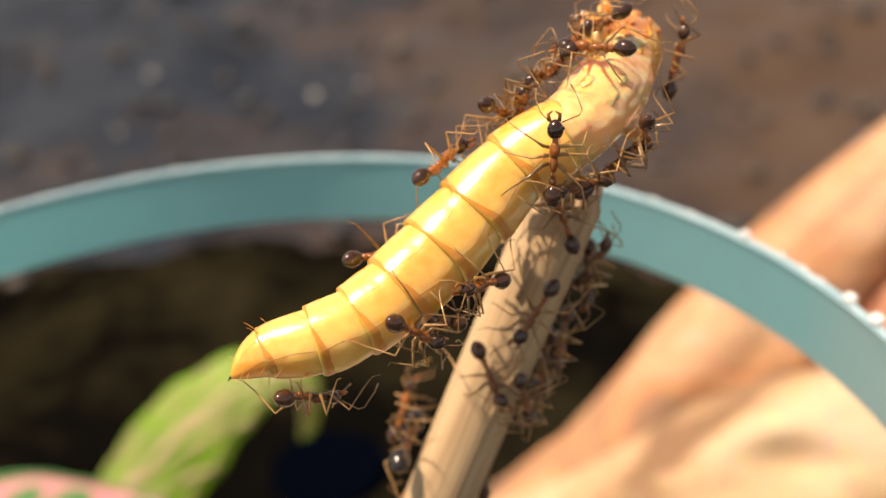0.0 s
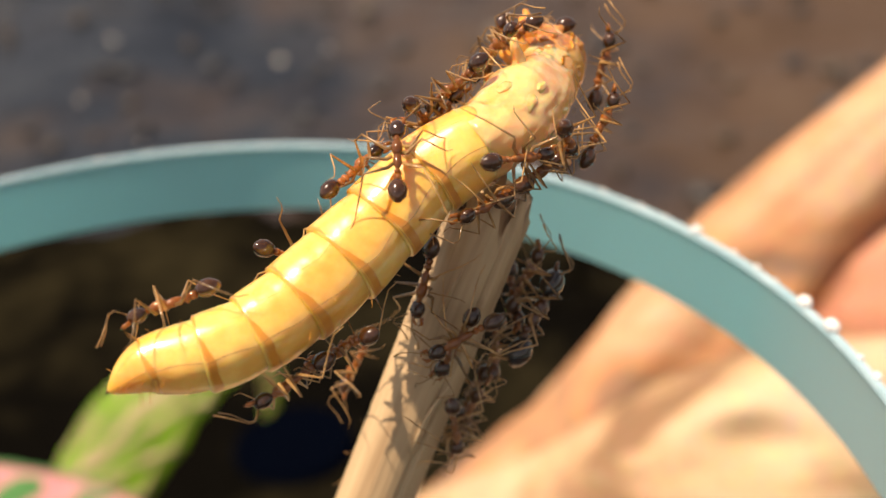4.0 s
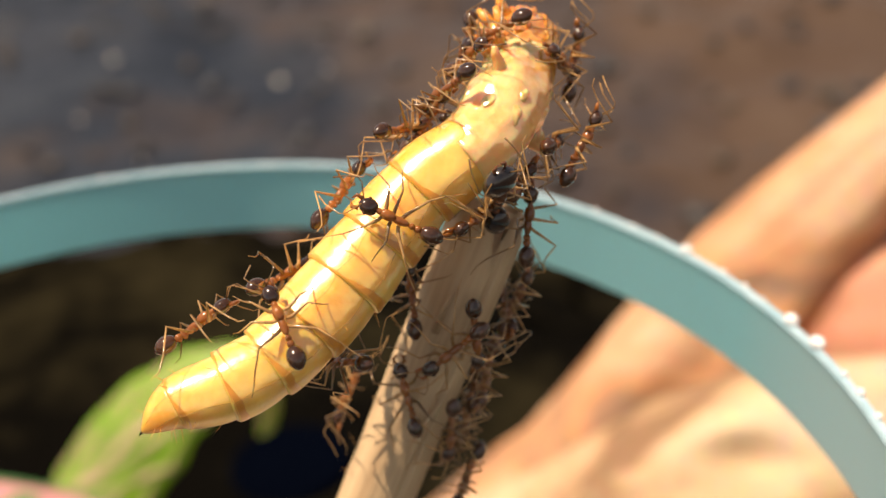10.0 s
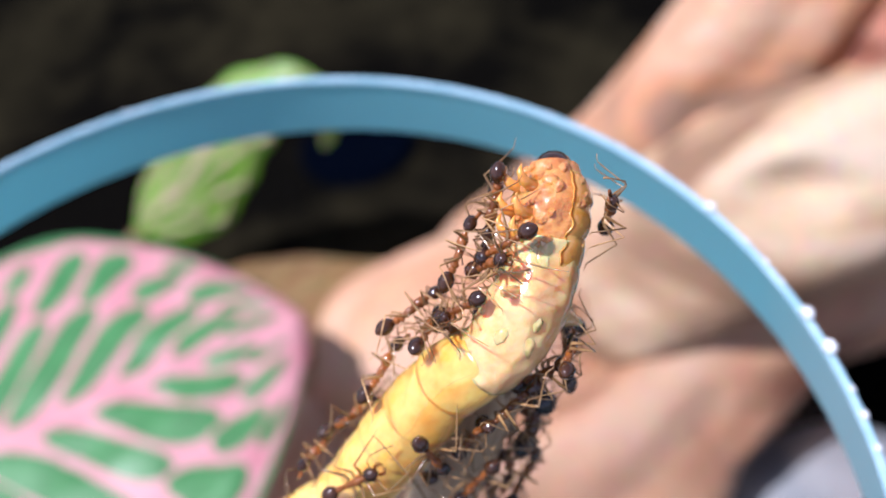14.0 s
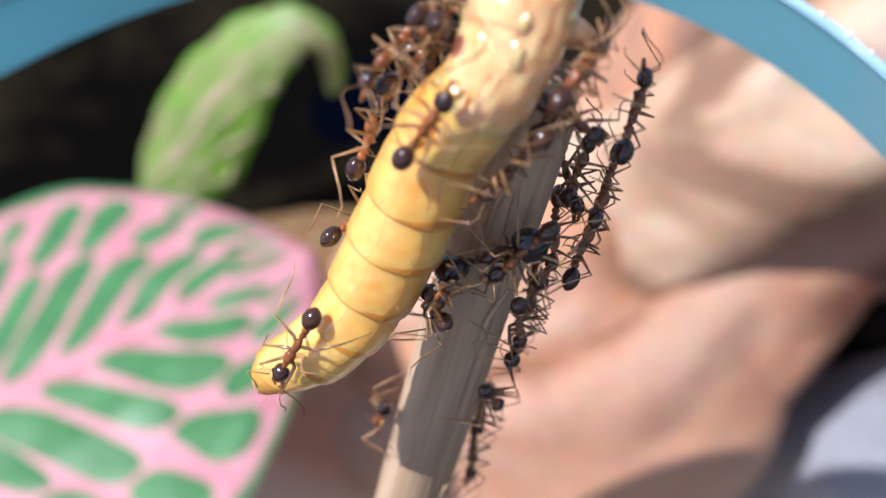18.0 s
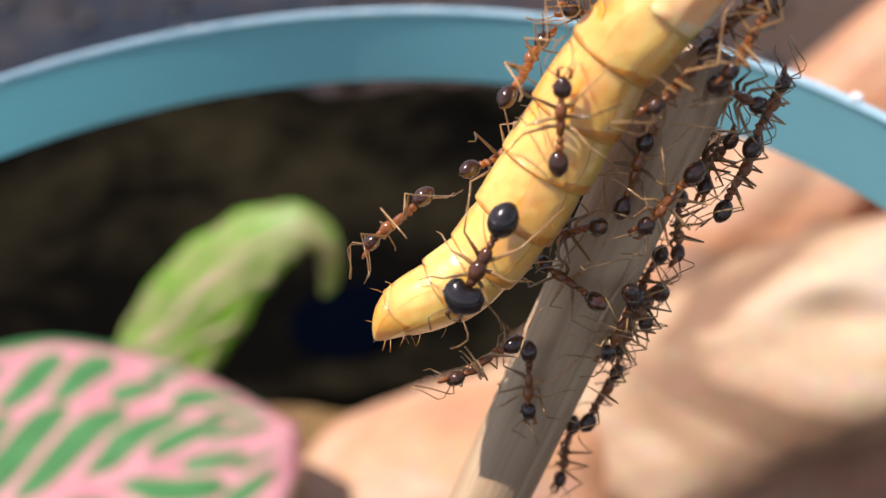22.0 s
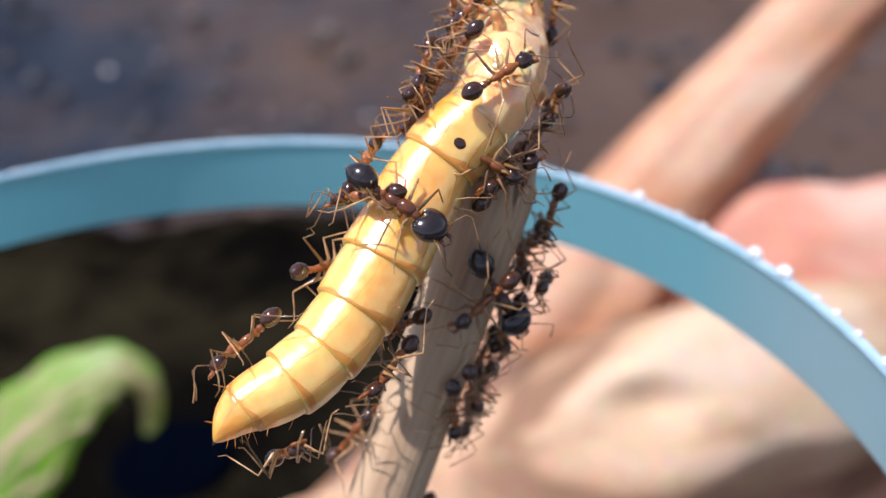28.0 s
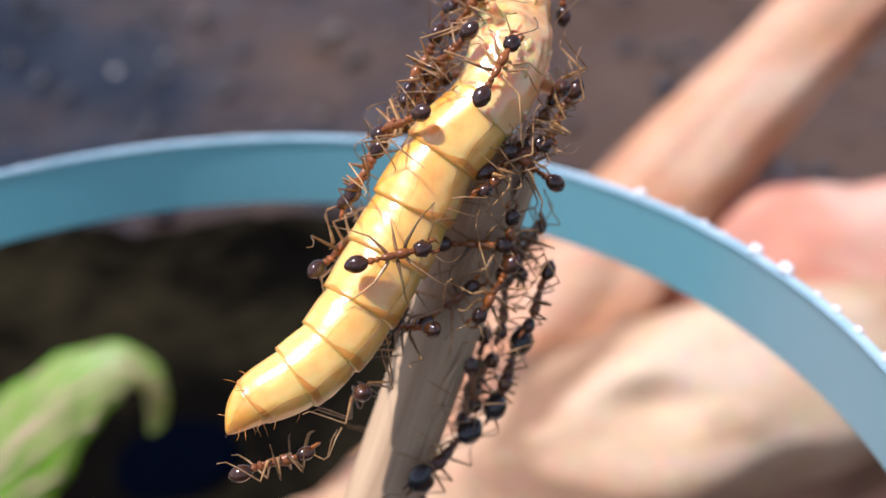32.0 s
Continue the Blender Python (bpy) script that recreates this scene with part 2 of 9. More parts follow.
M_ROCK = sandstone("sandstone", ((0.31, 0.145, 0.075), (0.49, 0.235, 0.115), (0.52, 0.31, 0.19), (0.56, 0.40, 0.28)))
M_RIDGE = sandstone("ridge_sandstone", ((0.24, 0.145, 0.095), (0.49, 0.235, 0.115), (0.52, 0.31, 0.19), (0.56, 0.40, 0.28)))
# the ridge's tones get darker along +x, from 0.070 on
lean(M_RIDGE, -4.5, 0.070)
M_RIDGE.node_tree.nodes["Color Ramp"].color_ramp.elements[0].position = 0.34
M_CREAM = sandstone("cream_sandstone", ((0.21, 0.115, 0.06), (0.42, 0.265, 0.150), (0.50, 0.36, 0.23), (0.55, 0.425, 0.30)))
M_SHELF = sandstone("tan_sandstone", ((0.22, 0.105, 0.055), (0.36, 0.175, 0.092), (0.40, 0.235, 0.145), (0.44, 0.30, 0.20)))
M_PINK = sandstone("pink_sandstone", ((0.32, 0.13, 0.075), (0.52, 0.23, 0.15), (0.57, 0.33, 0.24), (0.60, 0.42, 0.32)))


def amber(name, tone, second, rough, glow, fac, shift):
    """Glossy horn that lets warm light through where it is thin."""
    m = material(name, tone, rough, second, 1500, 0.0, 6000, random_shift=shift, Coat_Weight=0.8, Coat_Roughness=0.05, Coat_IOR=1.5)
    n, lk = m.node_tree.nodes, m.node_tree.links
    mix, back = n.new("ShaderNodeMixShader"), n.new("ShaderNodeBsdfTranslucent")
    back.inputs["Color"].default_value = (*glow, 1)
    mix.inputs["Fac"].default_value = fac
    lk.new(n["Principled BSDF"].outputs[0], mix.inputs[1])
    lk.new(back.outputs[0], mix.inputs[2])
    lk.new(mix.outputs[0], n["Material Output"].inputs["Surface"])
    return m


M_ANT = amber("ant_amber", (0.12, 0.031, 0.006), (0.38, 0.125, 0.022), 0.14, (0.64, 0.23, 0.04), 0.20, 0.4)
M_ANT_DARK = amber("ant_dark", (0.009, 0.0035, 0.002), (0.075, 0.024, 0.005), 0.15, (0.55, 0.21, 0.04), 0.06, 0.3)
M_MAJOR = amber("ant_mahogany", (0.045, 0.014, 0.004), (0.17, 0.050, 0.012), 0.16, (0.55, 0.20, 0.04), 0.10, 0.3)
M_ANT_BLACK = material("ant_black", (0.008, 0.006, 0.006), 0.22, (0.020, 0.013, 0.012), 1500, Coat_Weight=0.6, Coat_Roughness=0.13)
M_ANT_LEG = amber("ant_leg", (0.09, 0.038, 0.012), (0.60, 0.36, 0.15), 0.18, (0.70, 0.42, 0.16), 0.2, 0.6)
M_PALE = amber("ant_pale", (0.16, 0.060, 0.022), (0.36, 0.15, 0.055), 0.3, (0.70, 0.33, 0.12), 0.25, 0.3)
M_PALE_DARK = amber("ant_pale_dark", (0.040, 0.015, 0.007), (0.11, 0.042, 0.016), 0.22, (0.55, 0.22, 0.06), 0.14, 0.3)
M_NAVY = material("navy_plastic", (0.0005, 0.0010, 0.0030), 0.75, (0.0008, 0.0016, 0.0042), 40, Specular_IOR_Level=0.0)
M_CLEAR = clear_plastic("clear_plastic")


def water():
    m = bpy.data.materials.new("water_drop")
    m.use_nodes = True
    b = m.node_tree.nodes["Principled BSDF"]
    b.inputs["Base Color"].default_value = (0.92, 0.94, 0.96, 1)
    b.inputs["Roughness"].default_value = 0.06
    b.inputs["IOR"].default_value = 1.4
    b.inputs["Transmission Weight"].default_value = 0.35
    return m


M_DROP = water()


# ---------------------------------------------------------------- mesh helpers
def mesh(name, verts, faces, mat, smooth=True):
    me = bpy.data.meshes.new(name)
    me.from_pydata([tuple(v) for v in verts], [], faces)
    me.validate()
    me.materials.append(mat)
    if smooth:
        me.polygons.foreach_set("use_smooth", [True] * len(me.polygons))
    me.update()
    return me


def part(name, data, parent=None, label=""):
    ob = new(name, data)
    if parent is not None:
        ob.parent = parent
    if label:
        ob["label"] = label
    return ob


def tube_data(name, centres, radii, mat, sides=24, caps=True, squash=None):
    """A tube along points with its own radius at each; squash(i, angle) scales the radius."""
    c = [Vector(p) for p in centres]
    verts, faces = [], []
    up = None
    for i, p in enumerate(c):
        ahead = (c[min(i + 1, len(c) - 1)] - c[max(i - 1, 0)]).normalized()
        if up is None:
            up = ahead.orthogonal().normalized() if abs(ahead.z) > 0.95 else (Vector((0, 0, 1)) - ahead * ahead.z).normalized()
        else:
            up = (up - ahead * up.dot(ahead)).normalized()
        side = ahead.cross(up)
        for k in range(sides):
            a = 2 * math.pi * k / sides
            r = radii[i] * (squash(i, a) if squash else 1)
            verts.append(p + (up * math.cos(a) + side * math.sin(a)) * r)
    for i in range(len(c) - 1):
        for k in range(sides):
            k2 = (k + 1) % sides
            faces.append((i * sides + k, i * sides + k2, (i + 1) * sides + k2, (i + 1) * sides + k))
    if caps:
        faces.append(tuple(range(sides))[::-1])
        faces.append(tuple((len(c) - 1) * sides + k for k in range(sides)))
    return mesh(name, verts, faces, mat)


def spline(points, n):
    """n points evenly spread along a Catmull-Rom curve through the points."""
    p = [np.array(q, float) for q in points]
    p = [2 * p[0] - p[1]] + p + [2 * p[-1] - p[-2]]
    out = []
    for s in np.linspace(0, len(p) - 3 - 1e-9, n):
        i = int(s)
        u = s - i
        a, b, c, d = p[i:i + 4]
        out.append(0.5 * (2 * b + (c - a) * u + (2 * a - 5 * b + 4 * c - d) * u * u + (3 * b - a - 3 * c + d) * u ** 3))
    return out


def blob_data(name, size, mat, detail=3, rough=0.0, freq=1.0, seed=0.0, shape=None):
    bm = bmesh.new()
    bmesh.ops.create_icosphere(bm, subdivisions=detail, radius=1.0)
    for v in bm.verts:
        u = v.co.copy()
        k = 1.0
        if rough:
            k += rough * noise.fractal(u * freq + Vector((seed, seed * 1.7, -seed)), 1.0, 2.1, 5)
        q = Vector((u.x * size[0], u.y * size[1], u.z * size[2])) * k
        v.co = shape(u, q) if shape else q
    me = bpy.data.meshes.new(name)
    bm.to_mesh(me)
    bm.free()
    me.materials.append(mat)
    me.polygons.foreach_set("use_smooth", [True] * len(me.polygons))
    return me


def lathe(name, profile, mat, sides=160):
    """A closed ring with the given cross-section; its corners stay sharp."""
    n = len(profile)
    verts = [(r * math.cos(2 * math.pi * k / sides), r * math.sin(2 * math.pi * k / sides), z) for r, z in profile for k in range(sides)]
    faces = []
    for i in range(n):
        j = (i + 1) % n
        for k in range(sides):
            q = (k + 1) % sides
            faces.append((i * sides + k, i * sides + q, j * sides + q, j * sides + k))
    me = mesh(name, verts, faces, mat)
    sharp = me.attributes.new("sharp_edge", "BOOLEAN", "EDGE")
    for e in me.edges:
        a, b = e.vertices
        sharp.data[e.index].value = a // sides == b // sides
    return me


MM = 0.001

# ---------------------------------------------------------------- ground
gx = np.concatenate([np.linspace(-6, -0.5, 12), np.linspace(-0.48, 0.48, 97), np.linspace(0.5, 6, 12)])
gy = np.concatenate([np.linspace(-6, -0.2, 12), np.linspace(-0.18, 0.9, 109), np.linspace(0.95, 8, 14)])
gv = []
for y in gy:
    for x in gx:
        near = math.exp(-((x * x + y * y) / 0.01))
        h = 0.012 * noise.fractal(Vector((x * 12, y * 12, 0)), 1.0, 2.0, 4) * (1 - near) * min(1.0, max(0.0, (0.48 - abs(x)) / 0.1)) * min(1.0, max(0.0, (0.9 - y) / 0.1), max(0.0, (y + 0.18) / 0.05))
        gv.append((x, y, h - 0.004 * (1 - near)))
nx = len(gx)
gf = [(j * nx + i, j * nx + i + 1, (j + 1) * nx + i + 1, (j + 1) * nx + i) for j in range(len(gy) - 1) for i in range(nx - 1)]
ground = tagged(new("ground", mesh("ground", gv, gf, M_SOIL)), "dark damp soil bed under the plants and rocks", "ground", kind="structure")


# ---------------------------------------------------------------- rocks
def rock(label, centre, size, turn, mat, seed, rough=0.16, ridges=0.0, ridge_freq=6.0, blunt=None):
    """A weathered stone; blunt names the axis (0 or 2) along which it keeps its girth up to the ends."""
    def shape(u, q):
        if blunt is not None:
            full = math.sqrt(max(1e-4, 1 - abs(u[blunt]) ** 5) / max(1e-4, 1 - u[blunt] ** 2))
            q = Vector([c if k == blunt else c * min(full, 3.0) for k, c in enumerate(q)])
        if ridges:
            w = noise.noise(u * 1.3 + Vector((seed, 0, 3))) * 2.0
            q = q * (1 + ridges * math.sin(ridge_freq * (u.z + 0.35 * u.x + 0.25 * w)))
        return q
    ob = new("rock", blob_data("rock", size, mat, 5, rough, 1.4, seed, shape))
    ob.matrix_world = pose(*centre, *turn)
    return tagged(ob, label, "rock")


def spine(label, points, girth, mat, seed, dents=(), apron=0.0, fade=1e6):
    """A long rounded bar of weathered stone along the points (mm); dents are hollows (place, reach, depth in mm),
    apron draws its near face out into a slope, less and less up to the ring fade."""
    n = 110
    line = [Vector(p) * MM for p in spline(points, n)]
    ends = lambda u: math.sqrt(max(0.03, 1 - max(0.0, 1 - u / 0.09) ** 2 - max(0.0, 1 - (1 - u) / 0.06) ** 2))
    rad = [float(np.interp(k / (n - 1), np.linspace(0, 1, len(girth)), girth)) * MM * ends(k / (n - 1)) for k in range(n)]

    def squash(i, a):
        x, y = math.cos(a), math.sin(a)
        layers = 0.035 * math.sin(5 * a + 2.2 * noise.noise(Vector((i * 0.03, seed, 0))))
        return 1 + layers + 0.09 * noise.fractal(Vector((x * 1.3 + seed, y * 1.3, i * 0.045)), 1.0, 2.0, 4)
    data = tube_data("rock", line, rad, mat, 72, True, squash)
    fall = Vector((0.12, -0.80, -0.58)).normalized()
    for v in data.vertices:
        v.co += fall * apron * max(0.0, 1 - v.index / 72 / fade) * max(0.0, (v.co - line[v.index // 72]).dot(fall))
    for place, reach, depth in dents:
        place = Vector(place) * MM
        for v in data.vertices:
            away = v.co - place
            d = (away.x / 2.2) ** 2 + away.y ** 2 + (away.z + 0.25 * away.x) ** 2
            v.co += Vector((0, 0.75, -0.65)) * depth * MM * math.exp(-d / (reach * MM) ** 2)
    return tagged(new("rock", data), label, "rock")


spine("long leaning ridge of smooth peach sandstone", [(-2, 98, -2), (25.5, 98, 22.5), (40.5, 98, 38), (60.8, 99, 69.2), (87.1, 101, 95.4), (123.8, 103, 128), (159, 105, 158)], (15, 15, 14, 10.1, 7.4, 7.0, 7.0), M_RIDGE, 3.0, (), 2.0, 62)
rock("pinkish sandstone slab behind the ridge", (0.1060, 0.0930, 0.0410), (0.0480, 0.0200, 0.0350), (0, 5, 0), M_PINK, 6.4, 0.10, 0.03, 5, 0)
rock("sandstone block filling the space under the ridge", (0.0600, 0.0850, 0.0300), (0.0400, 0.0170, 0.0290), (-10, -24, 0), M_ROCK, 2.2, 0.09, 0.04, 9)
spine("rounded layered lobe of cream sandstone with a dark hollow", [(-4, 75, 37), (14, 71, 45), (30, 68, 52), (46, 66.5, 62), (60, 66.5, 67), (78, 68, 66), (98, 72, 60), (118, 78, 52)], (7.5, 9.5, 10.5, 10.8, 10.4, 10.2, 10, 9), M_CREAM, 8.3, (((49, 58.5, 72.5), 3.0, 3.2), ((66, 58, 66), 2.2, 1.6), ((35, 59, 55), 2.4, 1.3)), 0.45)
rock("rounded pinkish hump of sandstone under the lobe", (0.0070, 0.0650, 0.0390), (0.0230, 0.0165, 0.0160), (4, -12, 3), M_ROCK, 7.1, 0.08, 0.04, 7, 0)
spine("broad sandstone shelf sloping from the cream lobe towards the cup", [(-22, 57, 16), (-4, 53.5, 23), (12, 49.5, 27.5), (24, 48, 31.5), (34, 54, 35), (45, 59.5, 38.5), (58, 65, 42), (76, 71, 44), (100, 77, 42)], (16, 16.5, 16, 15.5, 12.5, 10.3, 8.2, 7.5, 7), M_SHELF, 4.6, (((26, 38, 40), 3.0, 1.0),), 0.12)
spine("low weathered sandstone block by the cup", [(-50, 60, 8), (-30, 58.5, 15), (-8, 58, 19), (10, 60, 20), (24, 62, 18)], (17, 18.5, 19, 18, 15), M_ROCK, 5.7)
rock("smooth grey stone lying beside the sandstone", (0.0530, 0.0335, 0.0100), (0.0265, 0.0225, 0.0175), (0, 0, 36), M_GREY, 1.9, 0.06)
# mound added to carry the painted shade of the hollow behind the cup
peat = tagged(new("shaded_mound", blob_data("shaded_mound", (0.19, 0.125, 0.010), M_GROUND_SHADE, 6, 0.12, 6.0, 4.4)), "low mound with the shade under the plant painted into its colour", "peat", kind="stuff")
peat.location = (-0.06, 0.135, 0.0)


rnd = random.Random(21)
pebble = None
for x, y, r in ((-0.040, 0.407, 2.6), (0.055, 0.320, 1.6), (0.003, 0.320, 1.3), (-0.122, 0.455, 2.4), (-0.050, 0.300, 0.8),
                (-0.150, 0.300, 1.6), (-0.085, 0.330, 1.2), (-0.005, 0.300, 1.3), (0.055, 0.270, 1.0), (-0.12, 0.38, 1.6), (-0.02, 0.42, 1.4), (0.08, 0.36, 1.2), (-0.19, 0.34, 1.3), (0.02, 0.34, 1.0)):
    soil_z = 0.012 * noise.fractal(Vector((x * 12, y * 12, 0)), 1.0, 2.0, 4) - 0.004
    mound_z = 0.0104 * math.sqrt(max(0.0, 1 - ((x + 0.06) / 0.19) ** 2 - ((y - 0.135) / 0.125) ** 2))
    where = Vector((x, y, max(soil_z, mound_z) + r * 0.0006))
    if pebble is None:
        pebble = tagged(new("pebble", blob_data("pebble", (MM, MM, MM), M_QUARTZ, 2, 0.15, 1.3, 4.0)), "small pale grain of gravel on the soil", "pebble", "gravel grains")
        ob = pebble
    else:
        ob = copy_thing(pebble, Matrix())
    ob.matrix_world = Matrix.LocRotScale(where, Euler((0, 0, rnd.uniform(0, 6))), (r * 0.7, r * 0.6, r * 0.55))


def crumb_material():
    m = material("soil_crumb", (0.02, 0.02, 0.02), 0.6, None, 300, 0.0005, 400)
    n, lk = m.node_tree.nodes, m.node_tree.links
    geo, ramp = n.new("ShaderNodeNewGeometry"), n.new("ShaderNodeValToRGB")
    e = ramp.color_ramp.elements
    e[0].color, e[1].color = (0.016, 0.020, 0.028, 1), (0.14, 0.12, 0.10, 1)
    e[1].position = 1.0
    for at, tone in ((0.45, (0.026, 0.027, 0.032, 1)), (0.75, (0.045, 0.034, 0.026, 1)), (0.95, (0.060, 0.045, 0.034, 1))):
        e.new(at).color = tone
    lk.new(geo.outputs["Random Per Island"], ramp.inputs["Fac"])
    lk.new(ramp.outputs["Color"], n["Principled BSDF"].inputs["Base Color"])
    return m


rnd = random.Random(77)
ball = bmesh.new()
bmesh.ops.create_icosphere(ball, subdivisions=1, radius=1.0)
ball_v, ball_f = [v.co.copy() for v in ball.verts], [[v.index for v in f.verts] for f in ball.faces]
ball.free()
cv, cf = [], []
for k in range(300):
    y = 0.235 + 0.50 * rnd.random() ** 1.3
    x = rnd.uniform(-0.42, 0.42) * (0.35 + y)
    r = rnd.uniform(0.0015, 0.006)
    z = 0.012 * noise.fractal(Vector((x * 12, y * 12, 0)), 1.0, 2.0, 4) - 0.004
    o = len(cv)
    cv += [Vector((x, y, z + r * 0.3)) + Vector((q.x, q.y, q.z * 0.7)) * r * rnd.uniform(0.7, 1.2) for q in ball_v]
    cf += [tuple(o + i for i in f) for f in ball_f]
tagged(new("soil_crumbs", mesh("soil_crumbs", cv, cf, crumb_material())), "loose dark crumbs and grit strewn over the soil", "soil crumbs", kind="stuff")

cap = tagged(new("bottle_cap"), "dark navy plastic bottle cap lying on the dark mound", "bottle cap")
part("disc", lathe("disc", [(0.0005, 0.011), (0.0005, 0.0125), (0.0115, 0.0125), (0.0115, 0.011)], M_NAVY, 64), cap)
part("skirt", lathe("skirt", [(0.0115, 0.0), (0.0115, 0.0122), (0.0125, 0.0118), (0.0127, 0.0)], M_NAVY, 64), cap)
cap.location = (-0.016, 0.140, -0.001)

# ---------------------------------------------------------------- cup with treated rim
RIM, RAD, BANDH = 0.125, 0.03205, 0.00487
cup = tagged(new("plastic_cup"), "clear plastic cup with a pale blue coated band round its rim", "cup")


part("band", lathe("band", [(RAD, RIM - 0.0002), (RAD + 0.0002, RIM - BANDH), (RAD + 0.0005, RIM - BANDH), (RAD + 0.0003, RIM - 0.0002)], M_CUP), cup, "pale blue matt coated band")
part("lip", lathe("lip", [(RAD - 0.0001, RIM - 0.0002), (RAD - 0.00002, RIM), (RAD + 0.0003, RIM), (RAD + 0.0004, RIM - 0.0002)], M_LIP), cup, "whitish rough rim edge")
part("wall", lathe("wall", [(RAD + 0.0003, RIM - BANDH - 0.0001), (RAD + 0.0003, 0.001), (RAD + 0.0005, 0.001), (RAD + 0.0005, RIM - BANDH - 0.0001)], M_CLEAR), cup, "clear side wall")
part("base", lathe("base", [(0.0002, 0.0), (0.0002, 0.001), (RAD + 0.0008, 0.0009), (RAD + 0.0008, 0.0)], M_CLEAR), cup)
tagged(new("sand_fill", lathe("sand_fill", [(0.0002, 0.0012), (0.0002, 0.018), (RAD * 0.5, 0.0185), (RAD + 0.0003, 0.018), (RAD + 0.0003, 0.0012)], M_SAND, 64)), "pale sand filling the bottom of the cup", "sand", kind="stuff")

# beads of water that cling to the rim
rnd = random.Random(5)
bead = None
for angle, r in ((14.5, 0.42), (10.7, 0.46), (29, 0.36), (24, 0.18), (21, 0.2), (18.5, 0.15), (6.5, 0.2), (4, 0.26), (1, 0.22), (-3, 0.34), (-6, 0.3), (-9, 0.24), (-13, 0.36), (-18, 0.26),
                 (41, 0.16), (50, 0.12), (102, 0.14), (118, 0.12), (36, 0.14), (33, 0.12)):
    a = radians(angle)
    if bead is None:
        bead = tagged(new("water_bead", blob_data("water_bead", (0.001, 0.001, 0.001), M_DROP, 3, 0.08, 1.2, 2.0)), "bright water bead clinging to the cup rim", "water drop", "beads on the rim")
        ob = bead
    else:
        ob = copy_thing(bead, Matrix())
    ob.matrix_world = Matrix.LocRotScale(((RAD + 0.00022) * math.cos(a), (RAD + 0.00022) * math.sin(a), RIM + r * 0.0004), Euler((0, 0, a)), (r * 0.75, r * 0.95, r * 0.7))

# ---------------------------------------------------------------- stick
FOOT, WAY = Vector((0.011961, 0.000258, 0.1250)), Vector((0.408645, 0.133338, 0.902901))


def stick_at(z):
    return FOOT + WAY * ((z - FOOT.z) / WAY.z)


LOW, TOP = 0.043, 0.1352
length = (TOP - LOW) / WAY.z


def stick_radius(u, a):
    """Fibres and shallow splits run along the wood."""
    x, y = math.cos(a), math.sin(a)
    fibre = noise.noise(Vector((x * 5, y * 5, u * 60))) * 0.025 + noise.noise(Vector((x * 14, y * 14, u * 25))) * 0.02
    split = -0.16 * math.exp(-((a - 4.4 - 0.2 * math.sin(u * 60)) / 0.07) ** 2) * min(1.0, max(0.0, (u - length + 0.020) / 0.012)) - 0.07 * math.exp(-((a - 1.9 - 0.25 * math.sin(u * 70)) / 0.06) ** 2) - 0.05 * math.exp(-((a - 5.2 - 0.2 * math.sin(u * 50 + 2)) / 0.05) ** 2)
    return 1 + fibre + split


us = np.linspace(0, length, 150)
rad = [0.0015 * (1 + 0.03 * noise.noise(Vector((0, 7, u * 120)))) for u in us]
rad[-1] *= 0.85
stick = tagged(new("wooden_stick"), "weathered pale wooden stick leaning in the cup", "stick")
shaft = tube_data("shaft", [(0, 0, u) for u in us], rad, M_STICK, 120, True, lambda i, a: stick_radius(us[i], a))
for v in shaft.vertices:
    q = max(0.0, (v.co.z - length + 0.004) / 0.004)
    v.co.z += q * q * 0.0016 * (noise.noise(Vector((v.co.x * 1500, v.co.y * 1500, 0))) + 0.5 * noise.noise(Vector((v.co.x * 3500, v.co.y * 3500, 4))))
part("shaft", shaft, stick)
for k, (u, a, n) in enumerate(((0.955, 4.3, 0.0022), (0.90, 4.9, 0.0035), (0.93, 0.6, 0.0028), (0.80, 5.3, 0.0030))):
    u *= length
    r = 0.00152
    pts = [(r * math.cos(a), r * math.sin(a), u), (1.06 * r * math.cos(a), 1.06 * r * math.sin(a), u + n * 0.5), (1.3 * r * math.cos(a + 0.1), 1.3 * r * math.sin(a + 0.1), u + n)]
    part("splinter", tube_data("splinter", pts, [0.00014, 0.0001, 0.00002], M_STICK, 6), stick, "fine raised splinter")
stick.matrix_world = Matrix.Translation(stick_at(LOW)) @ Vector((0, 0, 1)).rotation_difference(WAY).to_matrix().to_4x4()

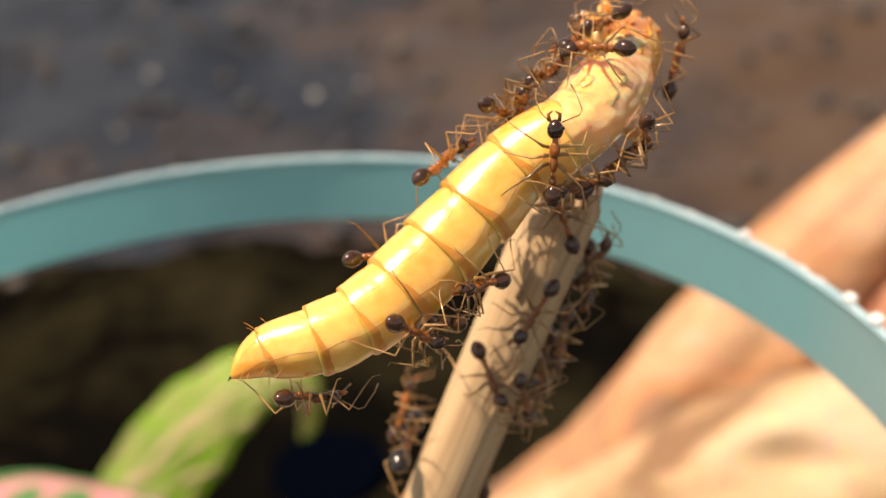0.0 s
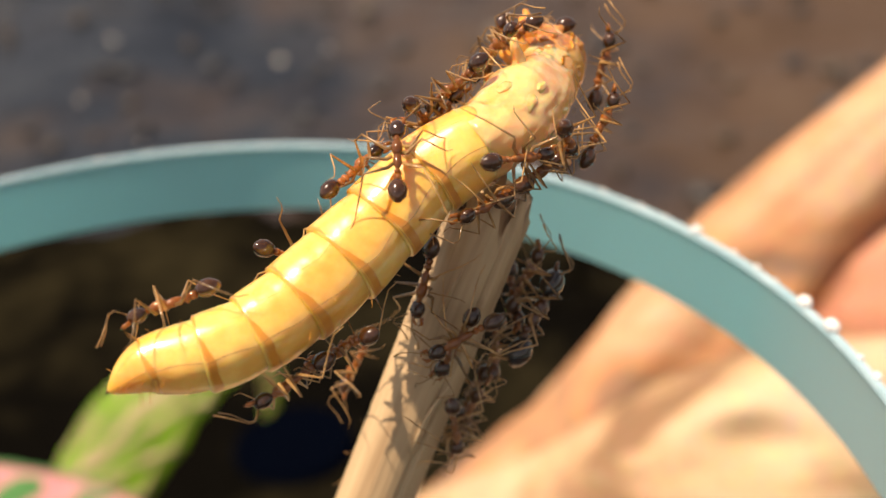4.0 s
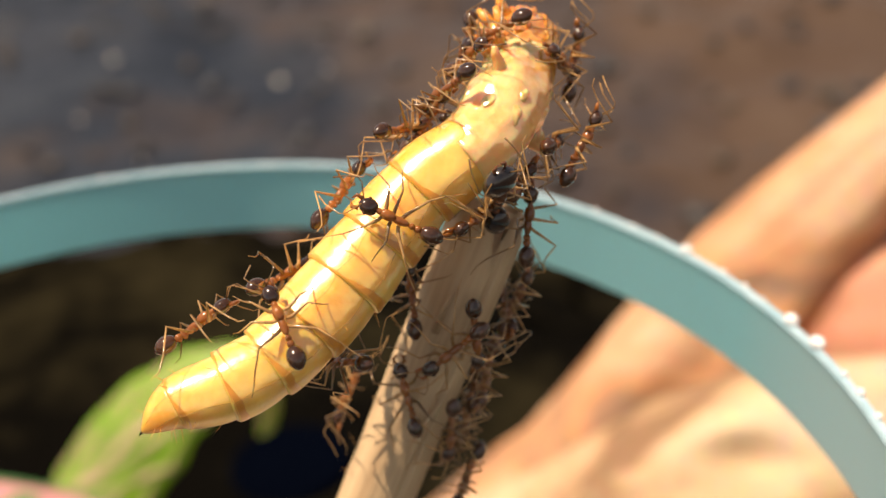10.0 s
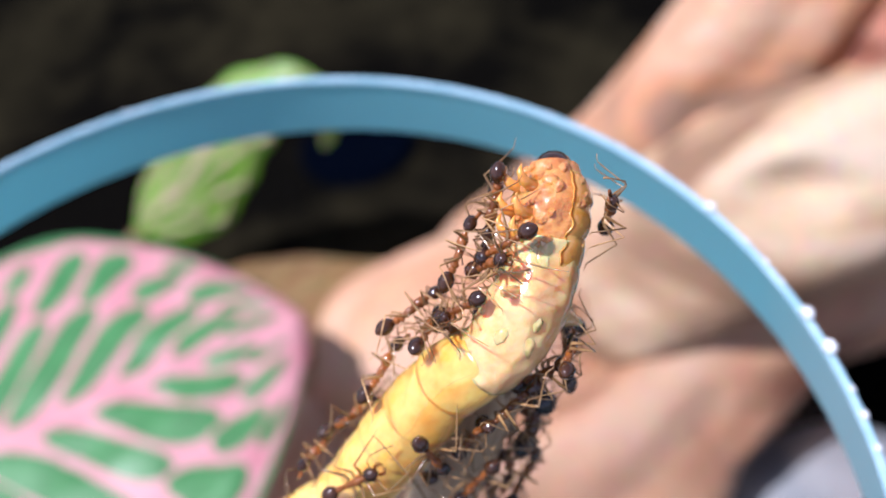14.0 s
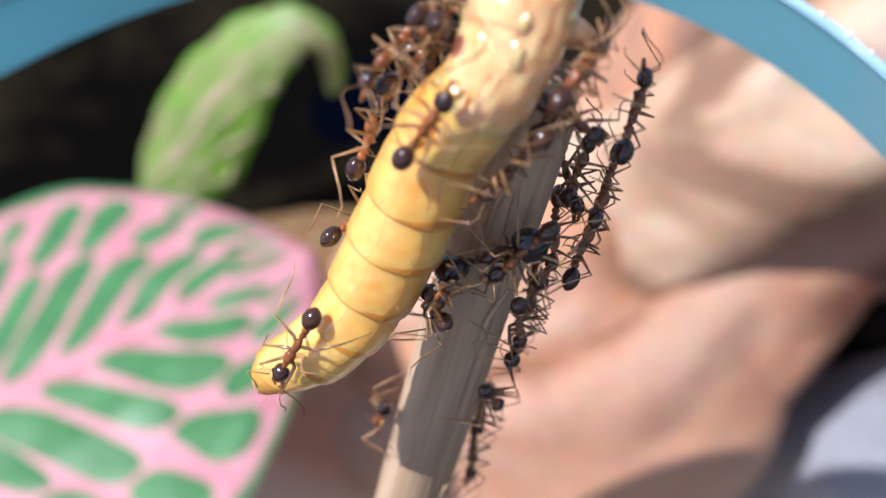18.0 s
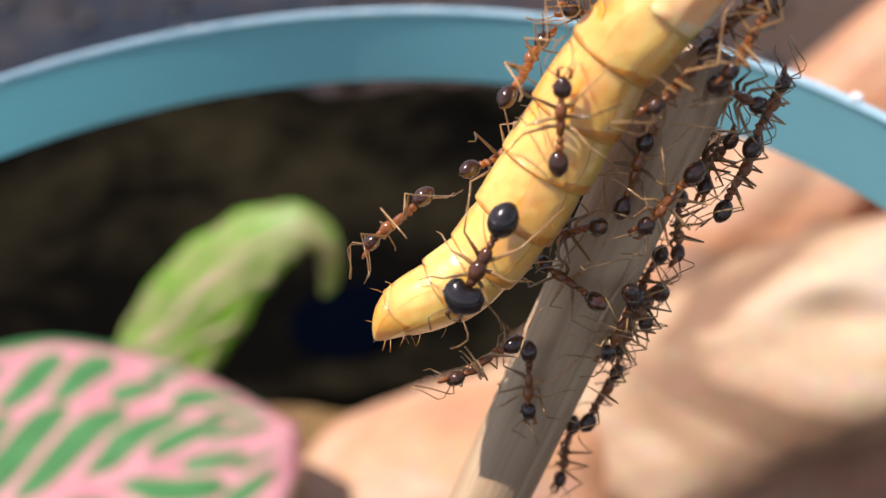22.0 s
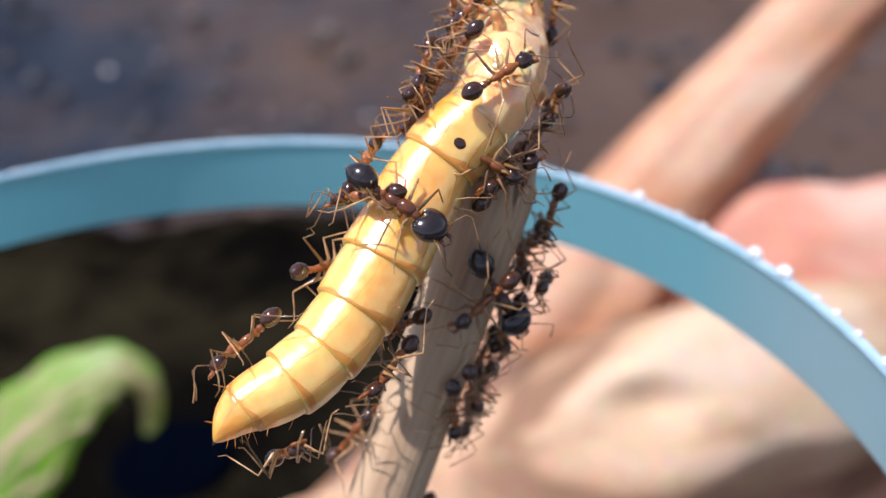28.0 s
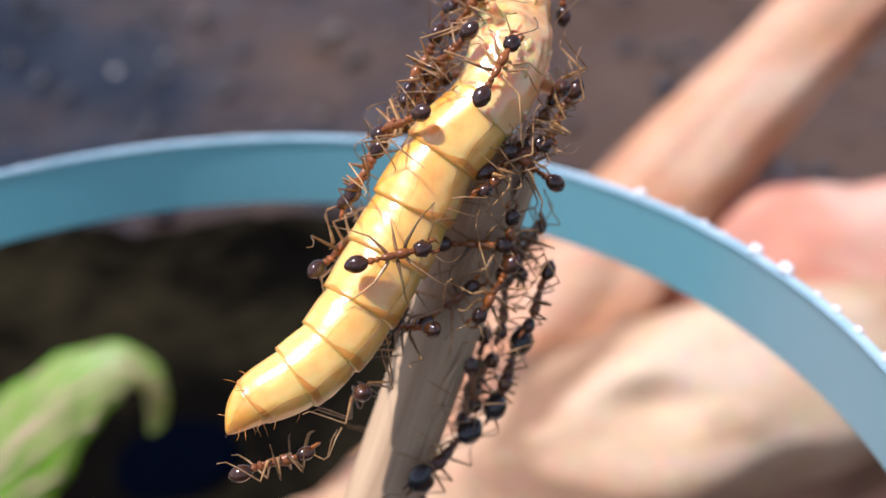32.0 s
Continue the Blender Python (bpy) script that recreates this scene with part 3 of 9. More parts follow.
# ---------------------------------------------------------------- grub
GRUB_ROWS = [
    (0, 0.34, -1.36, 0.35, -8.26, 6.02, -1.28),
    (1, 0.11, -0.73, 0.28, -9.25, 4.41, -1.22),
    (2.5, 0.28, -0.56, 0.24, -11.17, 7.61, -0.95),
    (3, 0.45, 0.43, -0.49, -18.09, 10.81, 4.54),
    (4, 0.34, 0.20, -0.35, -14.95, 8.33, -0.61),
    (7, 0.10, -0.03, -0.25, -17.94, 10.74, 7.86),
    (9, 0.22, 0.09, 0.31, -8.77, 5.98, 7.01),
    (10, 0.10, 0.29, 0.09, -1.59, 5.42, 4.77),
    (11, -0.22, 0.01, -0.09, 6.67, 2.19, 1.23),
    (12, 0.12, 0.22, 0.01, 15.76, -1.01, 1.14),
    (12.5, -0.15, -0.06, -0.14, 13.18, 2.88, -1.18),
    (13, 0.13, -0.33, -0.40, 12.52, 2.75, -5.07),
    (13.5, 0.26, 0.05, -0.07, 11.95, 0.81, -4.65),
    (14.5, 1.04, -0.29, -0.32, 13.43, -2.21, -6.36),
    (16.5, -0.28, -0.28, -0.23, 9.78, -7.68, -5.97),
    (17, -0.36, -0.52, -0.42, 10.04, -9.79, -7.27),
    (18, -0.56, -0.63, -0.63, 7.11, -11.39, -11.34),
    (19, -0.39, -0.15, -0.16, 6.98, -12.04, -10.01),
    (20, -0.76, 0.13, 0.06, 11.63, -14.97, -8.22),
    (21, -0.78, -0.22, -0.01, 1.50, -14.53, -9.87),
    (22, -0.52, 0.01, -0.24, 13.24, -10.10, -3.67),
    (23, -0.18, -0.15, -0.05, 10.97, -6.95, -1.51),
    (24, 0.23, 0.11, 0.48, 9.65, -6.00, -1.00),
    (25, -0.10, 0.63, 0.12, 8.99, -4.95, 1.31),
    (26, -0.21, 0.45, 0.07, -2.96, 3.92, 8.69),
    (29, -0.07, 0.74, -0.47, 2.19, -0.43, 4.51),
    (31, 0.03, 0.81, -0.41, 2.22, -1.56, 4.32),
    (32, 0.03, 0.78, -0.44, 3.08, -3.52, 1.48),
]
PIVOT = Vector((0.016096, 0.000303, 0.138284))
LINE = [(4.44, -4.64, 130.66), (5.56, -4.24, 131.40), (7.15, -3.89, 131.74), (8.55, -3.37, 132.27), (9.85, -2.63, 133.12), (11.20, -1.73, 134.28), (12.45, -0.98, 135.54), (13.90, -0.27, 137.04), (15.74, 0.23, 138.39), (17.14, 1.53, 139.34), (17.98, 3.35, 140.05), (18.40, 4.95, 140.75), (18.60, 6.70, 141.20)]
GIRTH = [0.12, 0.86, 1.19, 1.27, 1.40, 1.50, 1.48, 1.42, 1.36, 1.5, 1.3, 1.4, 0.8]
LINE = [Vector(p) * MM - PIVOT for p in LINE]


def grub_matrix(t):
    """The grub's pose between its rows."""
    r = np.array(GRUB_ROWS)
    v = [float(np.interp(t, r[:, 0], r[:, k])) for k in range(1, 7)]
    turn = Vector(v[3:])
    angle = turn.length
    m = Matrix.Rotation(radians(angle), 4, turn.normalized()) if angle > 1e-6 else Matrix()
    return Matrix.Translation(PIVOT + Vector(v[:3]) * MM) @ m


grub = tagged(new("beetle_grub"), "glossy yellow segmented beetle grub with a torn wet head end", "grub")
curve = [Vector(p) for p in spline(LINE, 12 * 20 + 1)]
girth = [float(v) for v in np.interp(np.arange(241) / 20, range(13), GIRTH)]
girth[:21] = [0.86 * (i / 20) ** 0.78 + 0.02 for i in range(21)]


def skin(i, k, a, lift=0.0):
    """A place on the skin of segment i: step k (a fraction allowed) along the curve, angle a from straight up towards
    the near side. Each plate is widest at its hind edge, where it overlaps the one behind it."""
    k = min(max(k, 0.0), 239.0)
    lo = int(k)
    c = curve[lo].lerp(curve[lo + 1], k - lo)
    ahead = (curve[min(lo + 2, 240)] - curve[max(lo - 1, 0)]).normalized()
    up = (Vector((0, 0, 1)) - ahead * ahead.z).normalized()
    n = up * math.cos(a) + ahead.cross(up) * math.sin(a)
    r = girth[lo] + (girth[lo + 1] - girth[lo]) * (k - lo)
    u = min(max((k - 20 * i) / 20, 0.0), 1.0)
    if i:
        r *= 1.056 - 0.100 * u
    crease = 0.012 * noise.noise(Vector((a * 2.2, k * 0.25, i * 3.0))) + 0.004 * noise.noise(Vector((a * 7, k * 0.12, 9.0)))
    flat = 1 - 0.04 * math.exp(-((a - 1.0) / 0.33) ** 2) - 0.025 * math.exp(-((a - 2.0) / 0.3) ** 2)
    r = (r + 0.040 * math.sin(math.pi * u)) * (flat + crease)
    return c + n * (r * MM + lift)


SIDES = 72


def segment(i):
    steps = [i * 20 + q for q in ((-0.6, 0.0, 0.5) if i else (0.0,))] + [i * 20 + q for q in range(1, 21)]
    verts, faces = [], []
    for j, k in enumerate(steps):
        tuck = 0.00007 if i and j == 0 else 0.000016 if i and j == 1 else 0.0
        verts += [skin(i, k, 2 * math.pi * q / SIDES if q <= SIDES // 2 else 2 * math.pi * (q - SIDES) / SIDES, -tuck) for q in range(SIDES)]
    for j in range(len(steps) - 1):
        for q in range(SIDES):
            r = (q + 1) % SIDES
            faces.append((j * SIDES + q, j * SIDES + r, (j + 1) * SIDES + r, (j + 1) * SIDES + q))
    faces.append(tuple(range(SIDES))[::-1])
    faces.append(tuple((len(steps) - 1) * SIDES + q for q in range(SIDES)))
    return mesh("segment", verts, faces, M_GRUB)


def joint_band(i):
    """The stained hind edge of a plate: broad below, a hair's breadth on the back."""
    verts, faces = [], []
    rows = 6
    for q in range(SIDES):
        a = 2 * math.pi * q / SIDES if q <= SIDES // 2 else 2 * math.pi * (q - SIDES) / SIDES
        wide = 0.6 + 3.5 * min(1.0, max(0.0, (a - 0.75) / 0.7)) * min(1.0, max(0.0, (3.0 - a) / 0.5)) + 0.6 * math.exp(-((a + 0.1) / 0.4) ** 2) + 0.7 * noise.noise(Vector((a * 2.5, i * 2.0, 0)))
        for j in range(rows):
            verts.append(skin(i, i * 20 + max(wide, 0.4) * j / (rows - 1), a, -0.000012 if j == 0 else 0.000003 if j < rows - 1 else -0.000008))
    for q in range(SIDES):
        r = (q + 1) % SIDES
        for j in range(rows - 1):
            faces.append((q * rows + j, r * rows + j, r * rows + j + 1, q * rows + j + 1))
    return mesh("joint_band", verts, faces, M_BAND)


for i in range(8):
    part("segment", segment(i), grub)
    if i:
        part("joint_band", joint_band(i), grub, "darker orange band at the joint")
part("torn_flesh", tube_data("torn_flesh", curve[156:207], [g * MM for g in girth[156:207]], M_GUT, 72, True,
                             lambda i, a: 1 + 0.12 * noise.noise(Vector((math.cos(a) * 1.1, math.sin(a) * 1.1, i * 0.06))) + 0.05 * noise.noise(Vector((math.cos(a) * 3.5, math.sin(a) * 3.5, i * 0.22)))), grub, "wet pale flesh where the skin is torn")
part("thorax_core", tube_data("thorax_core", curve[198:236], [g * MM * 0.93 for g in girth[198:236]], M_TISSUE, 64, True,
                              lambda i, a: 1 + 0.07 * noise.noise(Vector((math.cos(a) * 4, math.sin(a) * 4, i * 0.35))) + 0.05 * noise.noise(Vector((math.cos(a) * 9, math.sin(a) * 9, i * 0.8)))), grub, "opened glistening amber tissue behind the head")


def chest_plate(k0, k1, a0, a1):
    """A smooth amber plate wrapped round the whole side of the opened chest, its edge torn."""
    rows, cols = 10, 44
    outer, inner = [], []
    for i in range(rows):
        u = i / (rows - 1)
        k = k0 + (k1 - k0) * u
        for j in range(cols):
            torn = 0.14 * noise.noise(Vector((k * 0.3, a0, 5.0)))
            a = a0 + torn + (a1 - a0 - torn) * j / (cols - 1)
            lo = min(int(k), 238)
            ahead = (curve[lo + 1] - curve[lo - 1]).normalized()
            up = (Vector((0, 0, 1)) - ahead * ahead.z).normalized()
            n = up * math.cos(a) + ahead.cross(up) * math.sin(a)
            r = girth[lo] * (0.97 - 0.04 * u + 0.11 * math.sin(math.pi * u) ** 0.7)
            c = curve[lo].lerp(curve[lo + 1], k - lo)
            outer.append(c + n * r * MM)
            inner.append(c + n * (r - 0.10) * MM)
    faces, m = [], rows * cols
    for i in range(rows - 1):
        for j in range(cols - 1):
            q = (i * cols + j, i * cols + j + 1, (i + 1) * cols + j + 1, (i + 1) * cols + j)
            faces += [q, tuple(m + v for v in q[::-1])]
    rim = list(range(cols)) + [i * cols + cols - 1 for i in range(1, rows)] + [(rows - 1) * cols + j for j in range(cols - 2, -1, -1)] + [i * cols for i in range(rows - 2, 0, -1)]
    faces += [(p, q, m + q, m + p) for p, q in zip(rim, rim[1:] + rim[:1])]
    return mesh("thorax_plate", outer + inner, faces, M_HEAD)


for k0, k1 in ((196, 208), (207, 219), (218, 231)):
    part("thorax_plate", chest_plate(k0, k1, 0.65, 5.0), grub, "smooth amber plate of the chest")
part("head_capsule", tube_data("head_capsule", curve[229:241], [0.74 * MM * math.sqrt(max(0.05, 1 - ((k - 3) / 8.7) ** 2)) for k in range(12)], M_ANT_DARK, 28), grub, "dark brown head capsule")


def skin_point(k, a, lift=0.0):
    """A place on the grub's skin: step k of its curve, angle a from straight up towards its near side."""
    ahead = (curve[min(k + 1, 240)] - curve[k - 1]).normalized()
    up = (Vector((0, 0, 1)) - ahead * ahead.z).normalized()
    n = up * math.cos(a) + ahead.cross(up) * math.sin(a)
    return curve[k] + n * (girth[k] * MM + lift), n, ahead


for i in range(8):
    for a, r in ((1.42, 0.010), (0.55, 0.004)):
        pts = [skin(i, i * 20 + q, a + 0.04 * math.sin(q * 0.3 + i), 0.000001) for q in np.linspace(0.3 if i else 4, 19.9, 21)]
        part("side_line", tube_data("side_line", pts, [r * MM * (0.8 + 0.4 * math.sin(math.pi * j / 20)) for j in range(21)], M_LINE, 6), grub, "thin dark line along the flank")
rnd = random.Random(3)
for k in range(26):
    step = rnd.randint(3, 24) if k < 16 else rnd.randint(24, 150)
    p, n, ahead = skin_point(step, rnd.uniform(0, 6.28))
    end = p + n * rnd.uniform(0.25, 0.5) * MM - ahead * rnd.uniform(0.1, 0.35) * MM
    part("bristle", tube_data("bristle", [p, (p + end) / 2 + n * 0.03 * MM, end], [0.012 * MM, 0.009 * MM, 0.003 * MM], M_BAND, 5), grub)
for i, step in enumerate((204, 214, 224)):
    for a in (0.55, 1.05):
        p, n, ahead = skin_point(step, -a)
        bend = n * 0.7 * MM + ahead * 0.15 * MM
        part("larval_leg", tube_data("larval_leg", [p - n * 0.1 * MM, p + bend * 0.55, p + bend * 0.9 + ahead * 0.25 * MM, p + bend * 0.8 + ahead * 0.55 * MM], [0.26 * MM, 0.20 * MM, 0.12 * MM, 0.02 * MM], M_HEAD, 10), grub, "stubby amber leg")
folds = random.Random(29)
for k in range(16):
    step, a, r = folds.randint(166, 204), folds.uniform(-1.6, 1.9), folds.uniform(0.30, 0.55)
    p, n, ahead = skin_point(step, a)
    fold = part("flesh_fold", blob_data("flesh_fold", (r * MM, r * 0.55 * MM, r * 0.42 * MM), M_GUT, 3, 0.30, 1.5, k * 2.1), grub, "wet cream fold of torn flesh")
    fold.matrix_basis = Matrix.Translation(p - n * r * 0.34 * MM) @ Matrix((ahead, n.cross(ahead), n)).transposed().to_4x4() @ Matrix.Rotation(folds.uniform(-0.5, 0.5), 4, "Z")
lumps = random.Random(17)
for k in range(40):
    step, a, r = lumps.randint(201, 232), lumps.uniform(-1.4, 1.5), lumps.uniform(0.10, 0.30)
    p, n, ahead = skin_point(step, a)
    lobe = part("tissue_lobe", blob_data("tissue_lobe", (r * MM, r * 0.75 * MM, r * 0.7 * MM), M_TISSUE, 3, 0.35, 1.7, k * 1.3), grub, "glassy amber lobe of tissue")
    lobe.matrix_basis = Matrix.Translation(p - n * r * 0.45 * MM) @ Matrix.Rotation(lumps.uniform(0, 6.28), 4, "Z")
tip = curve[0] - (curve[6] - curve[0]).normalized() * 0.10 * MM
part("tail_hook", tube_data("tail_hook", [curve[2], curve[0], tip + Vector((0, 0, -0.06 * MM))], [0.07 * MM, 0.05 * MM, 0.008 * MM], M_ANT_DARK, 8), grub, "tiny dark hook at the tail tip")
p, n, ahead = skin_point(184, -0.15)
part("flesh_strand", tube_data("flesh_strand", spline([p - n * 0.2 * MM, p + n * 0.25 * MM, p + n * 0.7 * MM - ahead * 0.1 * MM, p + n * 0.95 * MM], 12), [0.30 * MM * (1 - 0.06 * k) for k in range(12)], M_GUT, 16), grub, "short pale strand of flesh standing up")
p, n, ahead = skin_point(182, 2.5)
part("hanging_flesh", tube_data("hanging_flesh", [p - n * 0.3 * MM, p + n * 0.2 * MM, p + n * 0.75 * MM, p + n * 1.15 * MM], [0.55 * MM, 0.42 * MM, 0.22 * MM, 0.10 * MM], M_GUT, 20), grub, "strand of flesh hanging down")
grub.matrix_world = grub_matrix(0)


# ---------------------------------------------------------------- leaves
def leaf(name, label, base, tip, half_width, droop, mat, vein_mat, ncol=9, up=Vector((0, 0, 1)), mid=None, shape=None, rib=1.0, patch_mat=None):
    """An oval leaf with raised veins; the blade goes from base to tip, along the arc mid if there is one."""
    thing = tagged(new(name), label, "leaf")
    base, tip = Vector(base), Vector(tip)
    ahead = tip - base
    length = ahead.length
    ahead.normalize()
    side = ahead.cross(up).normalized()
    over = side.cross(ahead).normalized()

    arc = [Vector(p) for p in spline(mid, 92)] if mid else []

    def place(u, v, lift=0.0):
        w = half_width * (shape(u) if shape else math.sin(math.pi * min(max(u, 0.0), 1.0) ** 0.85) ** 0.75 + 0.02)
        z = -droop * (v * v) * 0.5 - droop * (2 * u - 0.8) ** 2 * 0.35 + 0.0006 * noise.noise(Vector((u * 9, v * 6, half_width * 900)))
        if mid:
            k = min(max(u, 0.0), 1.0) * (len(arc) - 3)
            i = int(k)
            along = (arc[i + 2] - arc[i]).normalized()
            across = along.cross(up).normalized()
            w *= 0.76 if v < 0 else 1.0 - 0.34 * min(1.0, max(0.0, (u - 0.12) / 0.33))
            return arc[i].lerp(arc[i + 1], k - i) + across * (w * v) + across.cross(along) * (lift - 0.25 * w * v * v)
        return base + ahead * (length * u) + side * (w * v) + over * (z + lift)

    nu, nv = 40, 24
    verts = [place(i / nu, 2 * j / nv - 1) for i in range(nu + 1) for j in range(nv + 1)]
    verts += [place(i / nu, 2 * j / nv - 1, -0.0004) for i in range(nu + 1) for j in range(nv + 1)]
    faces = []
    n0 = (nu + 1) * (nv + 1)
    for i in range(nu):
        for j in range(nv):
            a = i * (nv + 1) + j
            q = (a, a + nv + 1, a + nv + 2, a + 1)
            faces += [q, tuple(n0 + k for k in q[::-1])]
    edge = [j for j in range(nv + 1)] + [i * (nv + 1) + nv for i in range(1, nu + 1)] + [nu * (nv + 1) + j for j in range(nv - 1, -1, -1)] + [i * (nv + 1) for i in range(nu - 1, 0, -1)]
    faces += [(a, b, n0 + b, n0 + a) for a, b in zip(edge, edge[1:] + edge[:1])]
    part("blade", mesh("blade", verts, faces, mat), thing)

    def vein(points, w0, w1):
        n = len(points)
        vv, ff = [], []
        phase = wob.uniform(0, 6.28)
        for k, (u, v) in enumerate(points):
            u2, v2 = points[min(k + 1, n - 1)]
            u1, v1 = points[max(k - 1, 0)]
            a, b = place(u1, v1), place(u2, v2)
            p = place(u, v, 0.0002)
            d = (b - a).normalized()
            s = d.cross(over).normalized() * ((w0 + (w1 - w0) * k / (n - 1)) * (1 + 0.30 * math.sin(0.75 * k + phase)) * ((0.2 + 0.8 * shape(u)) if shape else 1.0))
            vv += [p + s, p + over * 0.0003, p - s]
        for k in range(n - 1):
            for m_ in (0, 1):
                ff.append((3 * k + m_, 3 * k + m_ + 1, 3 * k + 4 + m_, 3 * k + 3 + m_))
        return mesh("vein", vv, ff, vein_mat)

    wide = half_width / 0.03 * rib
    wob = random.Random(int(half_width * 1e5))
    part("vein", vein([(u, 0.0) for u in np.linspace(0.0, 0.985, 24)], 0.0018 * wide, 0.0006), thing, "midrib")

    def side_path(u0, s):
        sweep, sway = 0.50 + wob.uniform(-0.03, 0.03), wob.uniform(0, 6)
        path = [(u0 + sweep * q * (1 - 0.30 * q) + 0.010 * math.sin(q * 7 + sway), s * q * 0.92) for q in np.linspace(0, 1, 22)]
        return [(u, v) for u, v in path if 0.03 < u < 0.97]

    def patch(row, w):
        """A long oval of green that fills the space between two veins."""
        vv, ff = [], []
        for k, (u, v) in enumerate(row):
            q = 2 * (k + 0.5) / len(row) - 1
            h = w * (1 - q * q) ** 0.42 * (1 + 0.10 * math.sin(3 * q + 9 * u))
            vv += [place(u - h, v, 0.00005), place(u, v, 0.00022), place(u + h, v, 0.00005)]
        for k in range(len(row) - 1):
            for m_ in (0, 1):
                ff.append((3 * k + m_, 3 * k + m_ + 1, 3 * k + 4 + m_, 3 * k + 3 + m_))
        part("green_patch", mesh("green_patch", vv, ff, patch_mat), thing, "green field between the veins")

    def patches(s):
        """Rows of green ovals between the side veins, two or three to a row, smaller towards the margin and the tip."""
        gap = 1.06 / ncol
        for k in range(-1, ncol + 2):
            foot, bend = -0.26 + gap * (k + 0.5) + 0.03 * s, 0.50 + wob.uniform(-0.02, 0.02)
            line = [(foot + bend * q * (1 - 0.30 * q), q) for q in np.linspace(0.05, 0.95, 91)]
            line = [(u, s * q * 0.94) for u, q in line if 0.05 < u < 0.955 - 0.05 * q]
            count = 2 if len(line) > 26 else 1 if len(line) > 10 else 0
            if len(line) > 70 and k % 3 == 0:
                count = 3
            cuts = [0.0] + [(0.0, 0.58, 0.48)[count - 1] + wob.uniform(-0.06, 0.06)] * (count > 1) + [0.80] * (count > 2) + [1.0]
            for j in range(count):
                lo, hi = int(cuts[j] * (len(line) - 1)) + (1 if j else 0), int(cuts[j + 1] * (len(line) - 1)) - 2
                if hi - lo > 6:
                    patch(line[lo:hi + 1:max(1, (hi - lo) // 16)], gap * (0.44, 0.39, 0.30)[j] * wob.uniform(0.85, 1.08) * min(1.0, (hi - lo) / 16))
        edge_row = [(u, s * 0.965) for u in np.linspace(0.06, 0.96, 40)]
        vv = [place(u, v + s * w, 0.0001) for u, v in edge_row for w in (-0.012 * (1 + 0.8 * math.sin(u * 40)), 0.034)]
        part("green_margin", mesh("green_margin", vv, [(2 * k, 2 * k + 1, 2 * k + 3, 2 * k + 2) for k in range(39)], patch_mat), thing, "narrow green margin")

    for s in (-1, 1):
        if patch_mat:
            patches(s)
            continue
        paths = [side_path(-0.22 + 1.06 * k / ncol + 0.03 * s, s) for k in range(ncol)]
        paths = [p for p in paths if len(p) > 4]
        for path in paths:
            part("vein", vein(path, 0.00120 * wide, 0.00070 * wide), thing)
        for one, two in zip(paths, paths[1:]):
            for share in ((wob.uniform(0.40, 0.65), 0.9) if wob.random() < 0.8 else (0.9,)):
                (u1, v1), (u2, v2) = one[int(share * (len(one) - 1))], two[int(share * 0.9 * (len(two) - 1))]
                link = [(u1 + (u2 - u1) * q + 0.02 * math.sin(math.pi * q), v1 + (v2 - v1) * q) for q in np.linspace(0, 1, 7)]
                part("vein", vein(link, 0.0007 * wide, 0.0007 * wide), thing)
    return thing


leaf("leaf", "large oval green leaf with bold pink net veins", (-0.0685, 0.0373, 0.0655), (-0.0122, 0.0582, 0.0655), 0.032, 0.004, M_VEIN, M_VEIN, 9, patch_mat=M_LEAF)
leaf("leaf", "withered brownish leaf under the large pink-veined one", (-0.050, 0.070, 0.040), (-0.006, 0.088, 0.036), 0.013, 0.005, M_WITHER, M_STEM, 6)


def young(u):
    """Half width along the young leaf: broad at the foot, drawn out to a narrow hooked tip."""
    return float(np.interp(u, (0, 0.08, 0.22, 0.42, 0.55, 0.68, 0.80, 0.93, 1.0), (0.12, 0.75, 1.0, 0.80, 0.56, 0.33, 0.23, 0.17, 0.02))) * (1 + 0.05 * math.sin(u * 47))


leaf("leaf", "young light green leaf with a curled tip and pale veins", (-0.054, 0.108, 0.029), (-0.015, 0.110, 0.042), 0.0118, 0.004, M_LEAF2, M_VEIN2, 7, Vector((-0.12, -0.68, 0.72)),
     [(-0.054, 0.108, 0.029), (-0.0440, 0.109, 0.0370), (-0.0340, 0.110, 0.0460), (-0.0250, 0.111, 0.0520), (-0.0175, 0.111, 0.0545), (-0.0135, 0.110, 0.0520), (-0.0136, 0.109, 0.0460), (-0.0152, 0.108, 0.0422)], young, 1.05)
tagged(new("plant_stem", tube_data("plant_stem", spline([(-0.075, 0.10, 0.0), (-0.078, 0.085, 0.020), (-0.076, 0.060, 0.048), (-0.0680, 0.0375, 0.0650)], 16), [0.0016] * 16, M_STEM, 12)), "thin brown stem of the leafy plant", "plant stem")
tagged(new("plant_stem", tube_data("plant_stem", spline([(-0.075, 0.102, 0.0), (-0.070, 0.108, 0.014), (-0.054, 0.108, 0.0288)], 12), [0.0012] * 12, M_STEM, 12)), "thin brown side stem bearing the young leaf", "plant stem")
tagged(new("plant_stem", tube_data("plant_stem", spline([(-0.074, 0.10, 0.001), (-0.064, 0.086, 0.022), (-0.050, 0.070, 0.0395)], 12), [0.001] * 12, M_STEM, 12)), "thin brown stem bearing the withered leaf", "plant stem")


